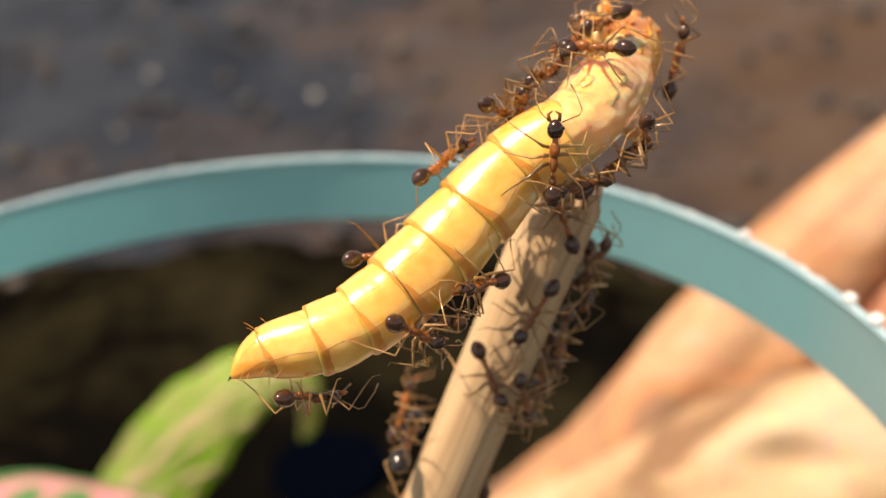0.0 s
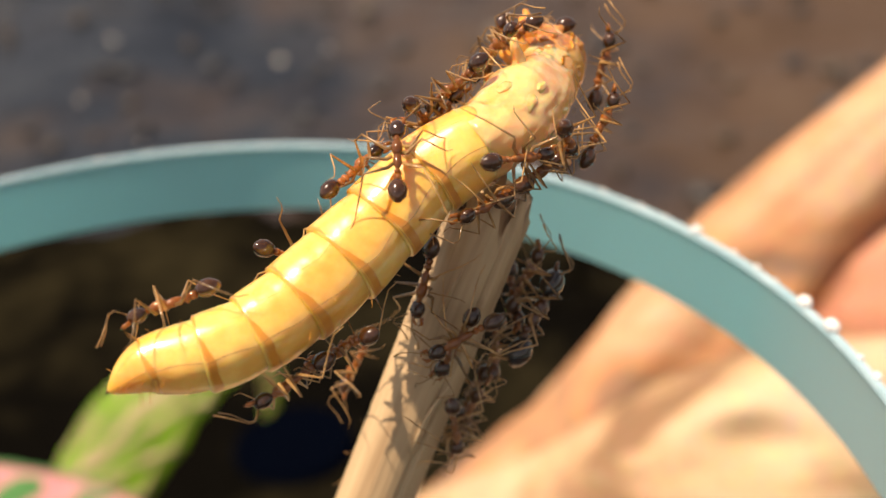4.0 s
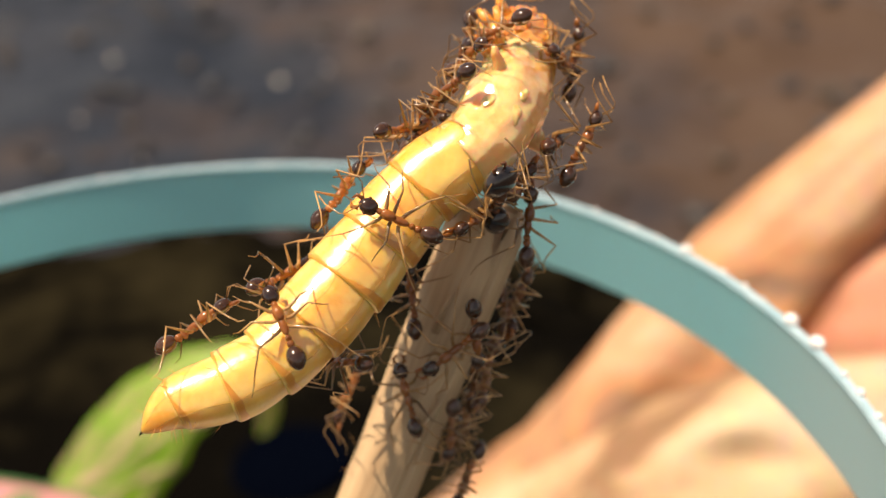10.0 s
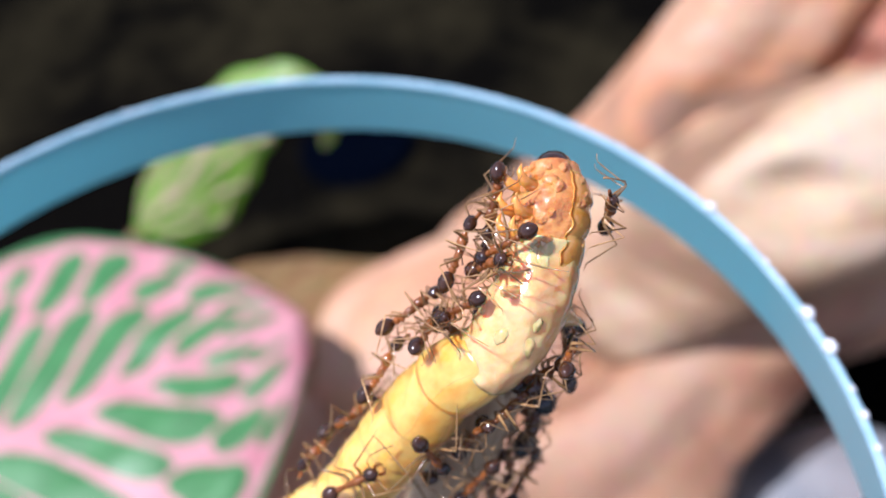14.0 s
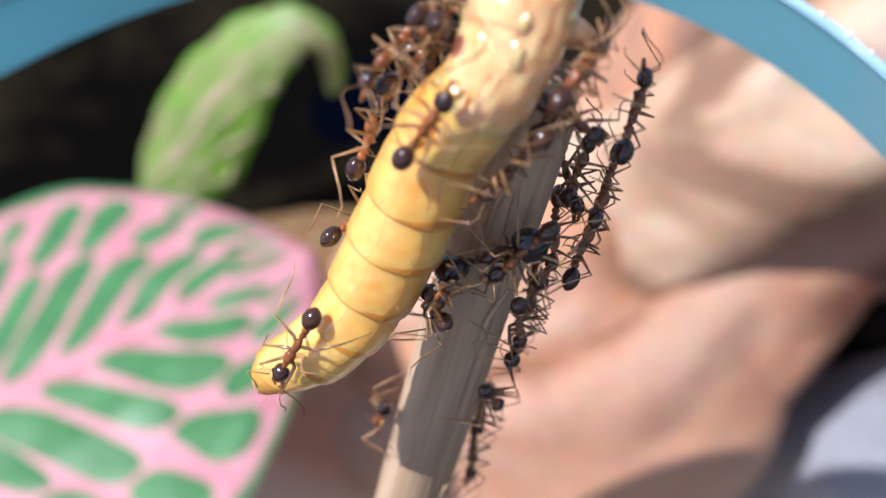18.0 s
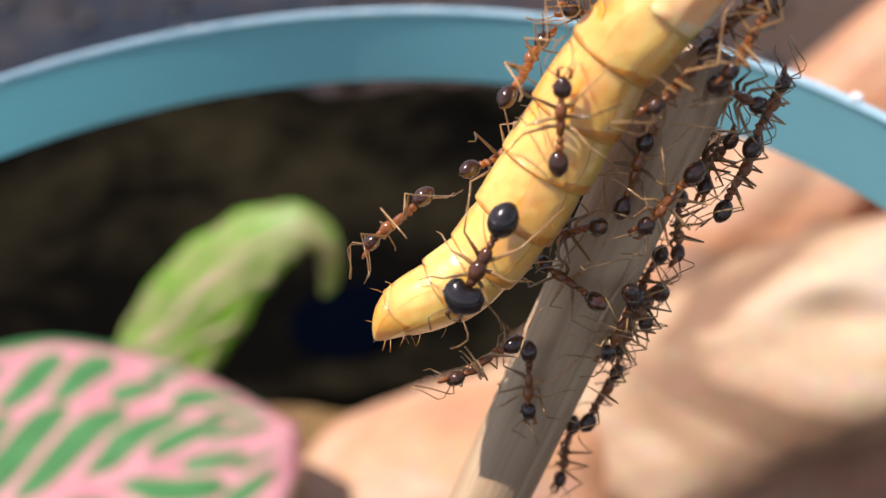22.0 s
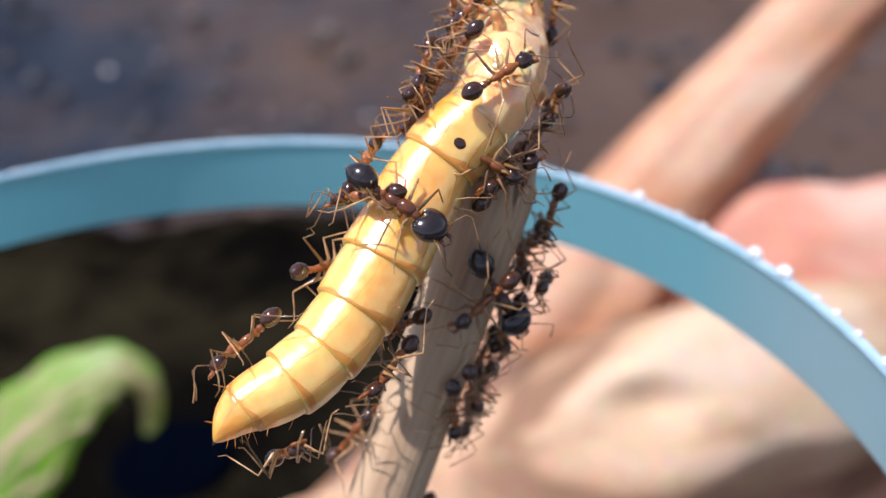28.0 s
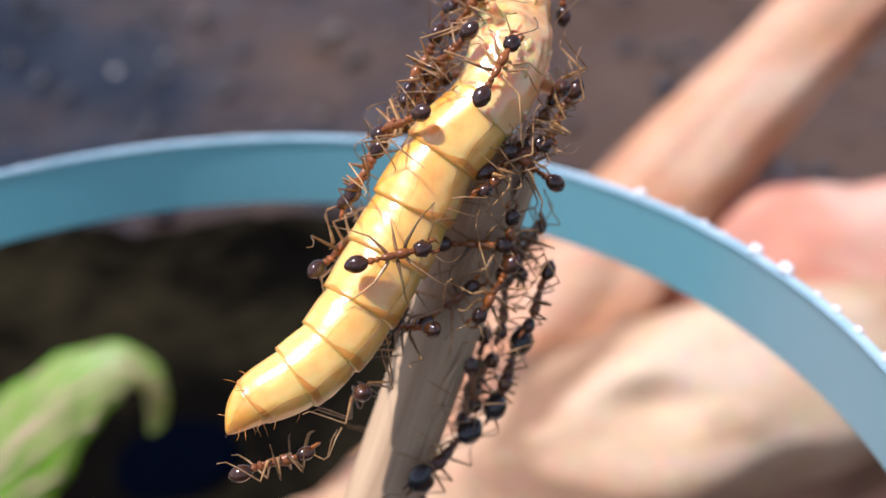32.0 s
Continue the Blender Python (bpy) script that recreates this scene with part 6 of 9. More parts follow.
     (27.5, 16.42, 0.27, 135.59, -0.08, -0.91, 0.41, 0.96, 0.03, 0.26),
     (29, 15.99, 0.37, 135.38, -0.32, -0.91, 0.27, 0.56, 0.05, 0.83),
     (30, 16.03, 0.35, 135.36, -0.30, -0.92, 0.26, 0.56, 0.05, 0.83),
     (31, 15.92, 0.40, 135.38, -0.37, -0.89, 0.27, -0.06, 0.31, 0.95),
     (31.5, 16.22, 0.34, 135.69, -0.23, -0.87, 0.45, 0.57, 0.25, 0.78),
     (32, 16.57, 0.46, 135.95, -0.00, -0.87, 0.50, 0.95, 0.15, 0.26),]),
    ("minor", [
     (0, 15.17, -2.81, 138.47, 0.22, -0.94, 0.25, 0.08, 0.27, 0.96),
     (1, 15.90, -1.86, 138.88, 0.20, -0.95, 0.22, 0.59, 0.30, 0.75),
     (1.75, 13.96, -2.74, 137.51, 0.34, -0.91, 0.23, 0.86, 0.40, 0.32),
     (2.5, 12.13, -3.87, 136.20, 0.46, -0.87, 0.16, 0.88, 0.42, -0.21),
     (2.62, 11.71, -4.15, 136.15, 0.57, -0.78, 0.26, 0.68, 0.62, 0.39),
     (2.75, 11.27, -4.38, 136.09, 0.58, -0.71, 0.41, 0.16, 0.59, 0.79),
     (2.88, 10.85, -4.65, 136.04, 0.48, -0.68, 0.55, -0.46, 0.34, 0.82),
     (3, 10.41, -4.90, 135.99, 0.33, -0.71, 0.62, -0.89, -0.01, 0.46),
     (3.5, 9.96, -5.25, 134.62, 0.38, -0.92, -0.12, -0.89, -0.39, 0.23),
     (4, 9.01, -4.82, 133.33, 0.45, -0.49, -0.74, -0.86, -0.46, -0.22),
     (4.75, 8.93, -5.32, 133.45, 0.42, -0.46, -0.78, -0.50, -0.84, 0.22),
     (5.5, 8.92, -5.91, 133.44, 0.37, -0.46, -0.81, 0.12, -0.84, 0.53),
     (6.25, 8.87, -6.45, 133.50, 0.32, -0.49, -0.81, 0.70, -0.47, 0.55),
     (7, 8.83, -7.00, 133.56, 0.29, -0.54, -0.79, 0.95, 0.11, 0.28),
     (9, 10.57, -5.21, 135.12, 0.41, -0.84, 0.36, 0.83, 0.50, 0.24),
     (9.5, 9.96, -4.80, 134.97, 0.27, -0.72, 0.63, 0.33, 0.69, 0.64),
     (10, 9.29, -4.19, 134.67, -0.03, -0.66, 0.75, -0.33, 0.71, 0.62),
     (10.5, 7.99, -4.61, 133.18, 0.17, -0.92, 0.34, 0.25, 0.38, 0.89),
     (11, 6.60, -4.48, 131.31, 0.05, -0.98, -0.16, 0.77, -0.06, 0.64),
     (12, 6.33, -3.27, 129.23, 0.12, -0.73, -0.67, 0.99, 0.05, 0.13),
     (12.12, 6.16, -3.16, 130.53, -0.54, -0.62, -0.57, 0.84, -0.42, -0.34),
     (12.25, 5.98, -2.02, 131.82, -0.96, -0.23, -0.19, 0.29, -0.71, -0.64),
     (12.38, 6.03, -1.54, 132.20, -0.92, 0.25, 0.30, -0.39, -0.68, -0.62),
     (12.5, 6.08, -1.05, 132.58, -0.45, 0.60, 0.66, -0.89, -0.34, -0.30),
     (12.75, 6.43, -1.33, 132.51, -0.29, 0.45, 0.84, -0.52, 0.66, -0.53),
     (13, 6.78, -1.60, 132.43, -0.41, 0.18, 0.89, 0.40, 0.92, -0.00),
     (13.5, 8.00, -0.59, 132.69, -0.66, 0.52, 0.54, 0.72, 0.26, 0.64),
     (13.75, 8.62, -0.37, 132.85, -0.67, 0.54, 0.51, 0.07, -0.63, 0.77),
     (14, 9.30, -0.20, 132.96, -0.65, 0.57, 0.50, -0.68, -0.73, -0.05),
     (14.5, 11.23, 0.33, 134.20, -0.70, 0.53, 0.47, -0.67, -0.28, -0.69),
     (15, 11.47, 0.12, 134.98, -0.89, 0.36, 0.27, -0.44, -0.85, -0.30),
     (15.5, 11.77, -0.12, 135.70, -0.97, 0.06, 0.23, 0.00, -0.96, 0.27),
     (16, 12.11, -0.36, 136.39, -0.90, -0.22, 0.37, 0.42, -0.57, 0.70),
     (16.5, 12.51, -0.60, 137.03, -0.72, -0.33, 0.61, 0.60, 0.13, 0.79),
     (17, 13.12, -0.88, 137.39, -0.65, -0.44, 0.62, 0.70, -0.02, 0.72),
     (18, 13.79, -1.28, 137.67, -0.51, -0.69, 0.51, 0.68, 0.03, 0.73),
     (19, 14.52, -1.08, 138.21, -0.34, -0.88, 0.32, 0.50, 0.12, 0.86),
     (20, 14.90, -0.94, 137.93, 0.14, -0.99, -0.08, 0.61, 0.02, 0.80),
     (20.5, 15.24, -1.03, 137.67, 0.48, -0.87, -0.09, 0.88, 0.48, -0.03),
     (21, 15.50, -0.92, 137.46, 0.59, -0.71, -0.39, 0.23, 0.61, -0.76),
     (22, 16.95, -0.56, 137.34, 0.77, -0.45, -0.45, -0.57, -0.19, -0.80),
     (23, 17.11, -0.73, 137.68, 0.75, -0.51, -0.42, -0.57, -0.17, -0.80),
     (23.5, 16.38, -0.75, 137.68, 0.64, -0.70, -0.33, -0.13, 0.33, -0.94),
     (24, 15.78, -0.91, 137.56, 0.44, -0.82, -0.36, 0.46, 0.55, -0.69),
     (24.25, 14.74, -1.17, 137.55, 0.39, -0.87, 0.31, 0.81, 0.17, -0.56),
     (24.5, 13.65, -1.01, 137.53, 0.05, -0.57, 0.82, 0.99, -0.09, -0.13),
     (24.75, 12.52, -0.30, 137.28, -0.41, -0.09, 0.91, 0.91, -0.08, 0.41),
     (25, 11.93, 0.71, 136.53, -0.77, 0.35, 0.54, 0.62, 0.18, 0.77),
     (25.5, 13.65, -0.27, 138.63, -0.18, -0.41, 0.89, 0.94, 0.18, 0.28),
     (26, 16.39, -0.34, 138.93, 0.58, -0.75, 0.31, 0.81, 0.57, -0.15),
     (29, 15.79, 0.48, 139.30, -0.13, -0.55, 0.82, 0.88, 0.32, 0.36),
     (30, 15.81, 0.41, 139.25, -0.11, -0.58, 0.80, 0.87, 0.33, 0.36),
     (31, 15.96, 0.37, 139.23, -0.03, -0.64, 0.77, 0.71, 0.53, 0.47),
     (32, 16.03, 0.34, 139.20, -0.03, -0.68, 0.73, 0.63, 0.55, 0.54),]),
    ("minor", [
     (0, 13.04, -0.70, 128.45, -0.24, -0.95, 0.19, 0.33, -0.27, -0.91),
     (0.5, 14.25, -0.45, 130.71, -0.11, -0.97, 0.21, -0.07, -0.20, -0.98),
     (1, 15.47, -0.08, 132.95, 0.01, -0.99, 0.17, -0.46, -0.15, -0.87),
     (2.5, 15.52, 0.17, 134.18, -0.29, -0.93, 0.23, 0.12, -0.27, -0.95),
     (2.62, 15.53, 0.10, 134.13, -0.28, -0.94, 0.19, 0.75, -0.33, -0.57),
     (2.75, 15.55, 0.09, 134.08, -0.24, -0.96, 0.17, 0.97, -0.22, 0.12),
     (2.88, 15.56, 0.06, 134.02, -0.20, -0.96, 0.19, 0.66, 0.01, 0.75),
     (3, 15.59, 0.09, 133.95, -0.18, -0.96, 0.23, -0.01, 0.23, 0.97),
     (3.5, 15.10, -0.21, 132.38, -0.12, -0.99, 0.07, -0.96, 0.13, 0.25),
     (4, 14.61, -0.40, 130.78, 0.06, -0.99, 0.08, -0.53, -0.10, -0.84),
     (5.5, 13.93, -0.68, 129.24, 0.09, -0.99, 0.11, -0.17, -0.12, -0.98),
     (7, 13.23, -0.85, 127.69, 0.10, -0.98, 0.14, 0.22, -0.12, -0.97),
     (8, 12.52, -0.81, 127.73, -0.36, -0.92, 0.15, -0.42, 0.02, -0.91),
     (9, 11.92, -0.42, 127.64, -0.64, -0.65, 0.41, -0.75, 0.42, -0.51),
     (9.5, 11.57, 0.25, 127.80, -0.81, -0.24, 0.54, -0.57, 0.10, -0.82),
     (10, 11.20, 0.92, 127.97, -0.91, 0.17, 0.37, -0.41, -0.35, -0.84),
     (10.5, 10.93, 0.17, 126.45, -0.77, -0.13, 0.62, -0.54, 0.64, -0.55),
     (11, 10.53, -0.59, 124.97, -0.74, -0.50, 0.45, -0.30, 0.85, 0.44),
     (11.5, 10.47, -1.14, 124.11, -0.40, -0.69, 0.61, 0.62, 0.29, 0.73),
     (12, 10.57, -1.47, 123.15, -0.23, -0.93, 0.29, 0.94, -0.29, -0.17),
     (12.12, 9.32, -0.95, 122.47, -0.47, -0.45, 0.76, 0.79, -0.60, 0.13),
     (12.25, 8.68, -0.05, 121.44, -0.50, 0.25, 0.83, 0.59, -0.60, 0.53),
     (12.38, 8.71, 0.70, 120.16, -0.32, 0.82, 0.47, 0.44, -0.31, 0.84),
     (12.5, 9.23, 0.86, 118.79, -0.01, 0.99, -0.14, 0.41, 0.13, 0.90),
     (13, 9.23, 0.86, 118.79, -0.01, 0.99, -0.14, 0.41, 0.13, 0.90),
     (13.5, 9.33, 0.85, 118.75, 0.05, 0.98, -0.17, 0.41, 0.13, 0.90),
     (14, 9.41, 0.83, 118.71, 0.11, 0.97, -0.19, 0.41, 0.13, 0.90),
     (14.5, 9.42, 0.83, 118.70, 0.12, 0.97, -0.20, 0.41, 0.13, 0.90),
     (14.75, 9.83, 1.19, 121.34, -0.06, 0.98, -0.16, 0.49, 0.17, 0.86),
     (15, 10.36, 1.20, 123.97, -0.23, 0.97, -0.11, 0.55, 0.22, 0.80),
     (15.25, 11.10, 1.05, 126.50, -0.39, 0.92, -0.04, 0.60, 0.28, 0.75),
     (15.5, 11.89, 0.87, 129.02, -0.53, 0.85, 0.05, 0.63, 0.35, 0.69),
     (15.75, 12.53, 0.94, 131.57, -0.64, 0.75, 0.15, 0.65, 0.43, 0.63),
     (16, 13.17, 1.01, 134.13, -0.73, 0.64, 0.25, 0.64, 0.51, 0.57),
     (16.25, 13.69, 1.35, 136.81, -0.78, 0.50, 0.36, 0.62, 0.59, 0.52),
     (16.5, 14.36, 0.90, 139.34, -0.80, 0.36, 0.47, 0.58, 0.66, 0.48),
     (16.62, 14.07, 0.91, 139.12, -0.79, 0.45, 0.42, 0.48, 0.03, 0.88),
     (16.75, 13.78, 0.92, 138.90, -0.72, 0.54, 0.44, 0.05, -0.59, 0.81),
     (16.88, 13.49, 0.92, 138.69, -0.65, 0.56, 0.51, -0.47, -0.83, 0.31),
     (17, 13.20, 0.93, 138.47, -0.61, 0.52, 0.60, -0.77, -0.54, -0.32),
     (18, 13.32, 0.52, 138.30, -0.64, 0.43, 0.64, -0.74, -0.55, -0.38),
     (19, 13.65, 0.66, 138.20, -0.68, 0.38, 0.63, -0.68, -0.01, -0.73),
     (19.5, 13.19, 0.15, 138.16, -0.91, -0.07, 0.41, -0.15, -0.86, -0.49),
     (20, 13.06, -0.32, 137.84, -0.66, -0.55, 0.51, 0.68, -0.72, 0.10),
     (20.06, 13.31, -1.06, 136.42, -0.68, -0.44, 0.59, 0.64, -0.75, 0.18),
     (20.12, 13.56, -0.97, 134.87, -0.69, -0.31, 0.66, 0.59, -0.77, 0.26),
     (20.25, 12.93, 0.29, 132.59, -0.68, -0.04, 0.73, 0.50, -0.75, 0.43),
     (20.38, 12.03, 0.28, 130.45, -0.63, 0.24, 0.74, 0.43, -0.69, 0.59),
     (20.5, 11.13, 0.27, 128.32, -0.55, 0.50, 0.67, 0.37, -0.57, 0.73),
     (20.62, 10.50, 0.50, 126.00, -0.44, 0.72, 0.53, 0.34, -0.42, 0.84),
     (20.75, 9.88, 0.74, 123.68, -0.30, 0.89, 0.34, 0.34, -0.24, 0.91),
     (20.88, 9.41, 1.01, 121.26, -0.16, 0.98, 0.12, 0.36, -0.05, 0.93),
     (21, 9.20, 0.86, 118.80, -0.03, 0.99, -0.13, 0.41, 0.13, 0.90),
     (21.12, 9.22, 0.92, 120.99, -0.35, 0.94, -0.04, 0.42, 0.19, 0.89),
     (21.25, 9.52, 0.50, 123.06, -0.62, 0.78, 0.07, 0.41, 0.25, 0.88),
     (21.38, 10.06, 0.14, 125.02, -0.83, 0.54, 0.17, 0.38, 0.30, 0.88),
     (21.5, 10.59, -0.21, 126.98, -0.94, 0.24, 0.26, 0.33, 0.34, 0.88),
     (21.62, 11.09, -0.44, 128.90, -0.94, -0.09, 0.33, 0.28, 0.37, 0.89),
     (21.75, 11.59, -0.67, 130.82, -0.83, -0.40, 0.37, 0.22, 0.37, 0.90),
     (21.88, 12.24, -1.76, 132.90, -0.64, -0.67, 0.38, 0.17, 0.36, 0.92),
     (22, 11.98, -1.28, 135.16, -0.36, -0.86, 0.35, 0.12, 0.33, 0.94),
     (23, 12.65, -1.04, 136.93, -0.57, -0.58, 0.59, 0.41, 0.42, 0.81),
     (24, 14.54, -1.08, 138.27, -0.20, -0.91, 0.37, 0.61, 0.18, 0.77),
     (24.5, 14.11, -1.11, 137.40, 0.02, -0.94, 0.34, 0.98, 0.09, 0.18),
     (25, 13.68, -1.05, 136.51, 0.16, -0.97, 0.17, 0.86, 0.05, -0.51),
     (25.5, 14.60, -0.44, 135.34, -0.06, -0.97, 0.24, 0.99, -0.10, -0.14),
     (26, 15.53, 0.16, 134.17, -0.29, -0.93, 0.22, 0.94, -0.23, 0.26),
     (27.5, 15.29, -0.25, 135.90, -0.07, -0.94, 0.33, 0.86, -0.23, -0.46),
     (29, 15.05, -0.66, 137.62, 0.16, -0.95, 0.26, 0.31, -0.20, -0.93),
     (29.25, 14.39, -0.88, 137.34, -0.09, -0.98, 0.19, -0.35, -0.15, -0.92),
     (29.5, 13.72, -1.03, 137.04, -0.31, -0.91, 0.28, -0.83, 0.12, -0.55),
     (29.75, 13.05, -1.15, 136.72, -0.41, -0.78, 0.47, -0.88, 0.47, 0.00),
     (30, 12.40, -1.17, 136.33, -0.34, -0.66, 0.68, -0.49, 0.73, 0.47),
     (31, 12.42, -1.18, 136.25, -0.32, -0.67, 0.67, 0.07, 0.69, 0.72),
     (31.5, 11.94, -1.72, 135.30, -0.14, -0.75, 0.65, 0.70, 0.39, 0.60),
     (32, 11.49, -2.12, 134.25, -0.05, -0.86, 0.52, 1.00, -0.01, 0.09),]),
    ("minor", [
     (0, 9.78, 0.67, 125.59, -0.91, 0.20, 0.37, 0.42, 0.41, 0.81),
     (0.5, 10.04, -0.27, 124.41, -0.79, -0.33, 0.51, 0.49, 0.17, 0.86),
     (1, 10.18, -1.25, 123.27, -0.49, -0.78, 0.38, 0.63, -0.03, 0.77),
     (2.5, 9.97, -0.88, 123.60, -0.70, -0.56, 0.44, 0.50, 0.06, 0.87),
     (2.62, 10.28, -0.99, 124.08, -0.58, -0.61, 0.55, 0.81, -0.36, 0.45),
     (2.75, 10.63, -1.05, 124.53, -0.44, -0.71, 0.54, 0.77, -0.61, -0.17),
     (2.88, 11.00, -1.09, 124.98, -0.36, -0.82, 0.44, 0.40, -0.56, -0.73),
     (3, 11.40, -1.07, 125.40, -0.37, -0.89, 0.28, -0.15, -0.24, -0.96),
     (3.5, 11.28, -0.06, 127.04, -0.81, -0.43, 0.39, -0.32, -0.22, -0.92),
     (4, 11.43, 1.07, 128.53, -0.88, 0.21, 0.42, -0.44, -0.09, -0.89),
     (7, 12.18, 0.40, 129.01, -0.88, -0.24, 0.42, -0.48, 0.44, -0.76),
     (7.5, 12.49, -0.05, 129.30, -0.60, -0.38, 0.71, -0.68, 0.71, -0.19),
     (8, 12.96, -0.38, 129.48, -0.25, -0.63, 0.73, -0.53, 0.72, 0.45),
     (8.5, 13.51, -0.58, 129.58, 0.01, -0.87, 0.49, -0.08, 0.49, 0.87),
     (9, 14.11, -0.57, 129.64, 0.07, -0.99, 0.08, 0.45, 0.10, 0.89),
     (10, 13.15, -0.56, 129.09, -0.30, -0.90, 0.32, -0.16, 0.38, 0.91),
     (10.5, 13.13, -0.57, 129.20, -0.33, -0.90, 0.30, 0.56, 0.07, 0.83),
     (11, 13.14, -0.49, 129.29, -0.37, -0.88, 0.30, 0.92, -0.31, 0.24),
     (11.5, 14.70, -0.42, 129.11, 0.33, -0.94, -0.11, 0.91, 0.28, 0.31),
     (12, 15.92, 0.20, 129.00, 0.86, -0.36, -0.35, 0.51, 0.63, 0.58),
     (12.12, 15.98, 0.21, 129.13, 0.86, -0.37, -0.36, 0.36, 0.93, -0.10),
     (12.25, 16.03, 0.22, 129.25, 0.86, -0.37, -0.35, 0.00, 0.68, -0.73),
     (12.38, 16.08, 0.23, 129.37, 0.86, -0.38, -0.34, -0.35, 0.04, -0.93),
     (12.5, 16.13, 0.24, 129.50, 0.86, -0.37, -0.34, -0.50, -0.62, -0.60),
     (13, 16.68, 0.17, 130.10, 0.86, -0.40, -0.33, -0.52, -0.68, -0.52),
     (13.12, 15.61, -0.16, 129.55, 0.35, -0.55, -0.76, -0.81, -0.58, 0.05),
     (13.25, 14.55, -0.48, 128.99, -0.33, -0.61, -0.72, -0.63, -0.42, 0.65),
     (13.38, 13.07, -0.71, 128.64, -0.81, -0.55, -0.23, -0.07, -0.30, 0.95),
     (13.5, 11.87, 0.03, 128.13, -0.81, -0.39, 0.44, 0.56, -0.27, 0.79),
     (13.75, 14.13, -0.66, 128.68, 0.05, -0.97, 0.25, 0.86, 0.17, 0.49),
     (14, 16.02, -0.07, 129.37, 0.83, -0.49, -0.28, 0.56, 0.71, 0.43),
     (14.12, 14.84, -0.44, 128.49, 0.51, -0.86, -0.07, 0.80, 0.45, 0.39),
     (14.25, 13.66, -0.81, 127.62, 0.05, -0.99, 0.15, 0.89, 0.11, 0.44),
     (14.38, 12.15, -0.96, 126.80, -0.43, -0.85, 0.31, 0.81, -0.21, 0.55),
     (14.5, 10.85, -0.42, 125.76, -0.80, -0.47, 0.37, 0.57, -0.43, 0.70),
     (15, 11.67, -0.98, 126.18, -0.31, -0.50, 0.81, 0.92, -0.38, 0.12),
     (15.5, 12.68, -1.09, 126.43, 0.35, -0.49, 0.80, 0.77, -0.32, -0.54),
     (16, 13.68, -0.73, 126.70, 0.83, -0.45, 0.34, 0.22, -0.30, -0.93),
     (16.5, 14.38, 0.04, 127.00, 0.86, -0.39, -0.32, -0.45, -0.31, -0.83),
     (16.75, 14.33, -0.28, 127.23, 0.82, -0.56, -0.12, 0.11, 0.36, -0.93),
     (17, 14.14, -0.49, 127.52, 0.64, -0.76, -0.12, 0.70, 0.64, -0.32),
     (18, 13.43, -0.32, 124.96, 0.85, -0.43, -0.32, 0.11, 0.72, -0.69),
     (19, 13.71, -0.25, 125.61, 0.83, -0.45, -0.34, -0.44, -0.14, -0.89),
     (19.5, 13.16, -0.62, 123.54, 0.83, -0.41, -0.37, 0.16, 0.82, -0.55),
     (20, 12.62, -0.99, 121.48, 0.86, -0.38, -0.35, 0.52, 0.65, 0.56),
     (20.25, 11.44, -1.47, 121.76, 0.60, -0.77, 0.22, 0.54, 0.59, 0.59),
     (20.5, 9.94, -1.45, 122.14, 0.01, -0.76, 0.65, 0.53, 0.55, 0.65),
     (20.75, 8.78, -0.72, 121.62, -0.61, -0.37, 0.71, 0.48, 0.54, 0.69),
     (21, 7.71, 0.04, 121.05, -0.91, 0.21, 0.37, 0.42, 0.57, 0.70),
     (21.25, 8.47, -0.25, 121.83, -0.69, -0.42, 0.59, 0.34, 0.53, 0.78),
     (21.5, 9.22, -0.53, 122.61, -0.14, -0.86, 0.50, 0.33, 0.43, 0.84),
     (21.75, 10.80, -1.57, 123.07, 0.47, -0.87, 0.13, 0.39, 0.34, 0.86),
     (22, 12.67, -0.61, 123.36, 0.82, -0.47, -0.32, 0.49, 0.29, 0.83),
     (22.25, 13.46, -0.40, 125.01, 0.82, -0.47, -0.31, 0.50, 0.34, 0.80),
     (22.5, 14.45, -0.30, 126.59, 0.83, -0.48, -0.30, 0.51, 0.39, 0.77),
     (22.75, 15.34, -0.15, 128.21, 0.83, -0.48, -0.29, 0.51, 0.44, 0.73),
     (23, 16.22, 0.00, 129.83, 0.83, -0.49, -0.28, 0.52, 0.49, 0.70),
     (23.5, 15.90, 0.03, 130.11, 0.73, -0.61, -0.30, 0.51, 0.79, -0.34),
     (24, 15.57, 0.05, 130.40, 0.70, -0.69, -0.17, -0.09, 0.16, -0.98),
     (24.5, 15.82, 0.08, 130.92, 0.66, -0.73, -0.18, 0.68, 0.68, -0.26),
     (25, 16.01, 0.17, 131.46, 0.65, -0.73, -0.22, 0.54, 0.23, 0.81),
     (26, 16.65, 0.38, 131.25, 0.84, -0.46, -0.28, 0.48, 0.40, 0.78),
     (27.5, 16.88, 0.27, 131.27, 0.83, -0.48, -0.28, -0.11, -0.64, 0.76),
     (29, 17.12, 0.15, 131.29, 0.82, -0.48, -0.30, -0.56, -0.74, -0.36),
     (30, 16.93, 0.10, 130.86, 0.83, -0.47, -0.29, -0.52, -0.49, -0.70),
     (30.5, 15.75, -0.09, 131.55, 0.08, -0.91, -0.41, -0.90, -0.25, 0.37),
     (31, 14.43, -0.02, 132.28, -0.40, -0.86, 0.32, -0.09, 0.39, 0.92),
     (31.5, 14.69, -0.05, 132.71, -0.34, -0.88, 0.32, 0.67, 0.01, 0.74),
     (32, 15.00, 0.02, 133.10, -0.30, -0.92, 0.27, 0.95, -0.32, -0.02),]),
    ("minor", [
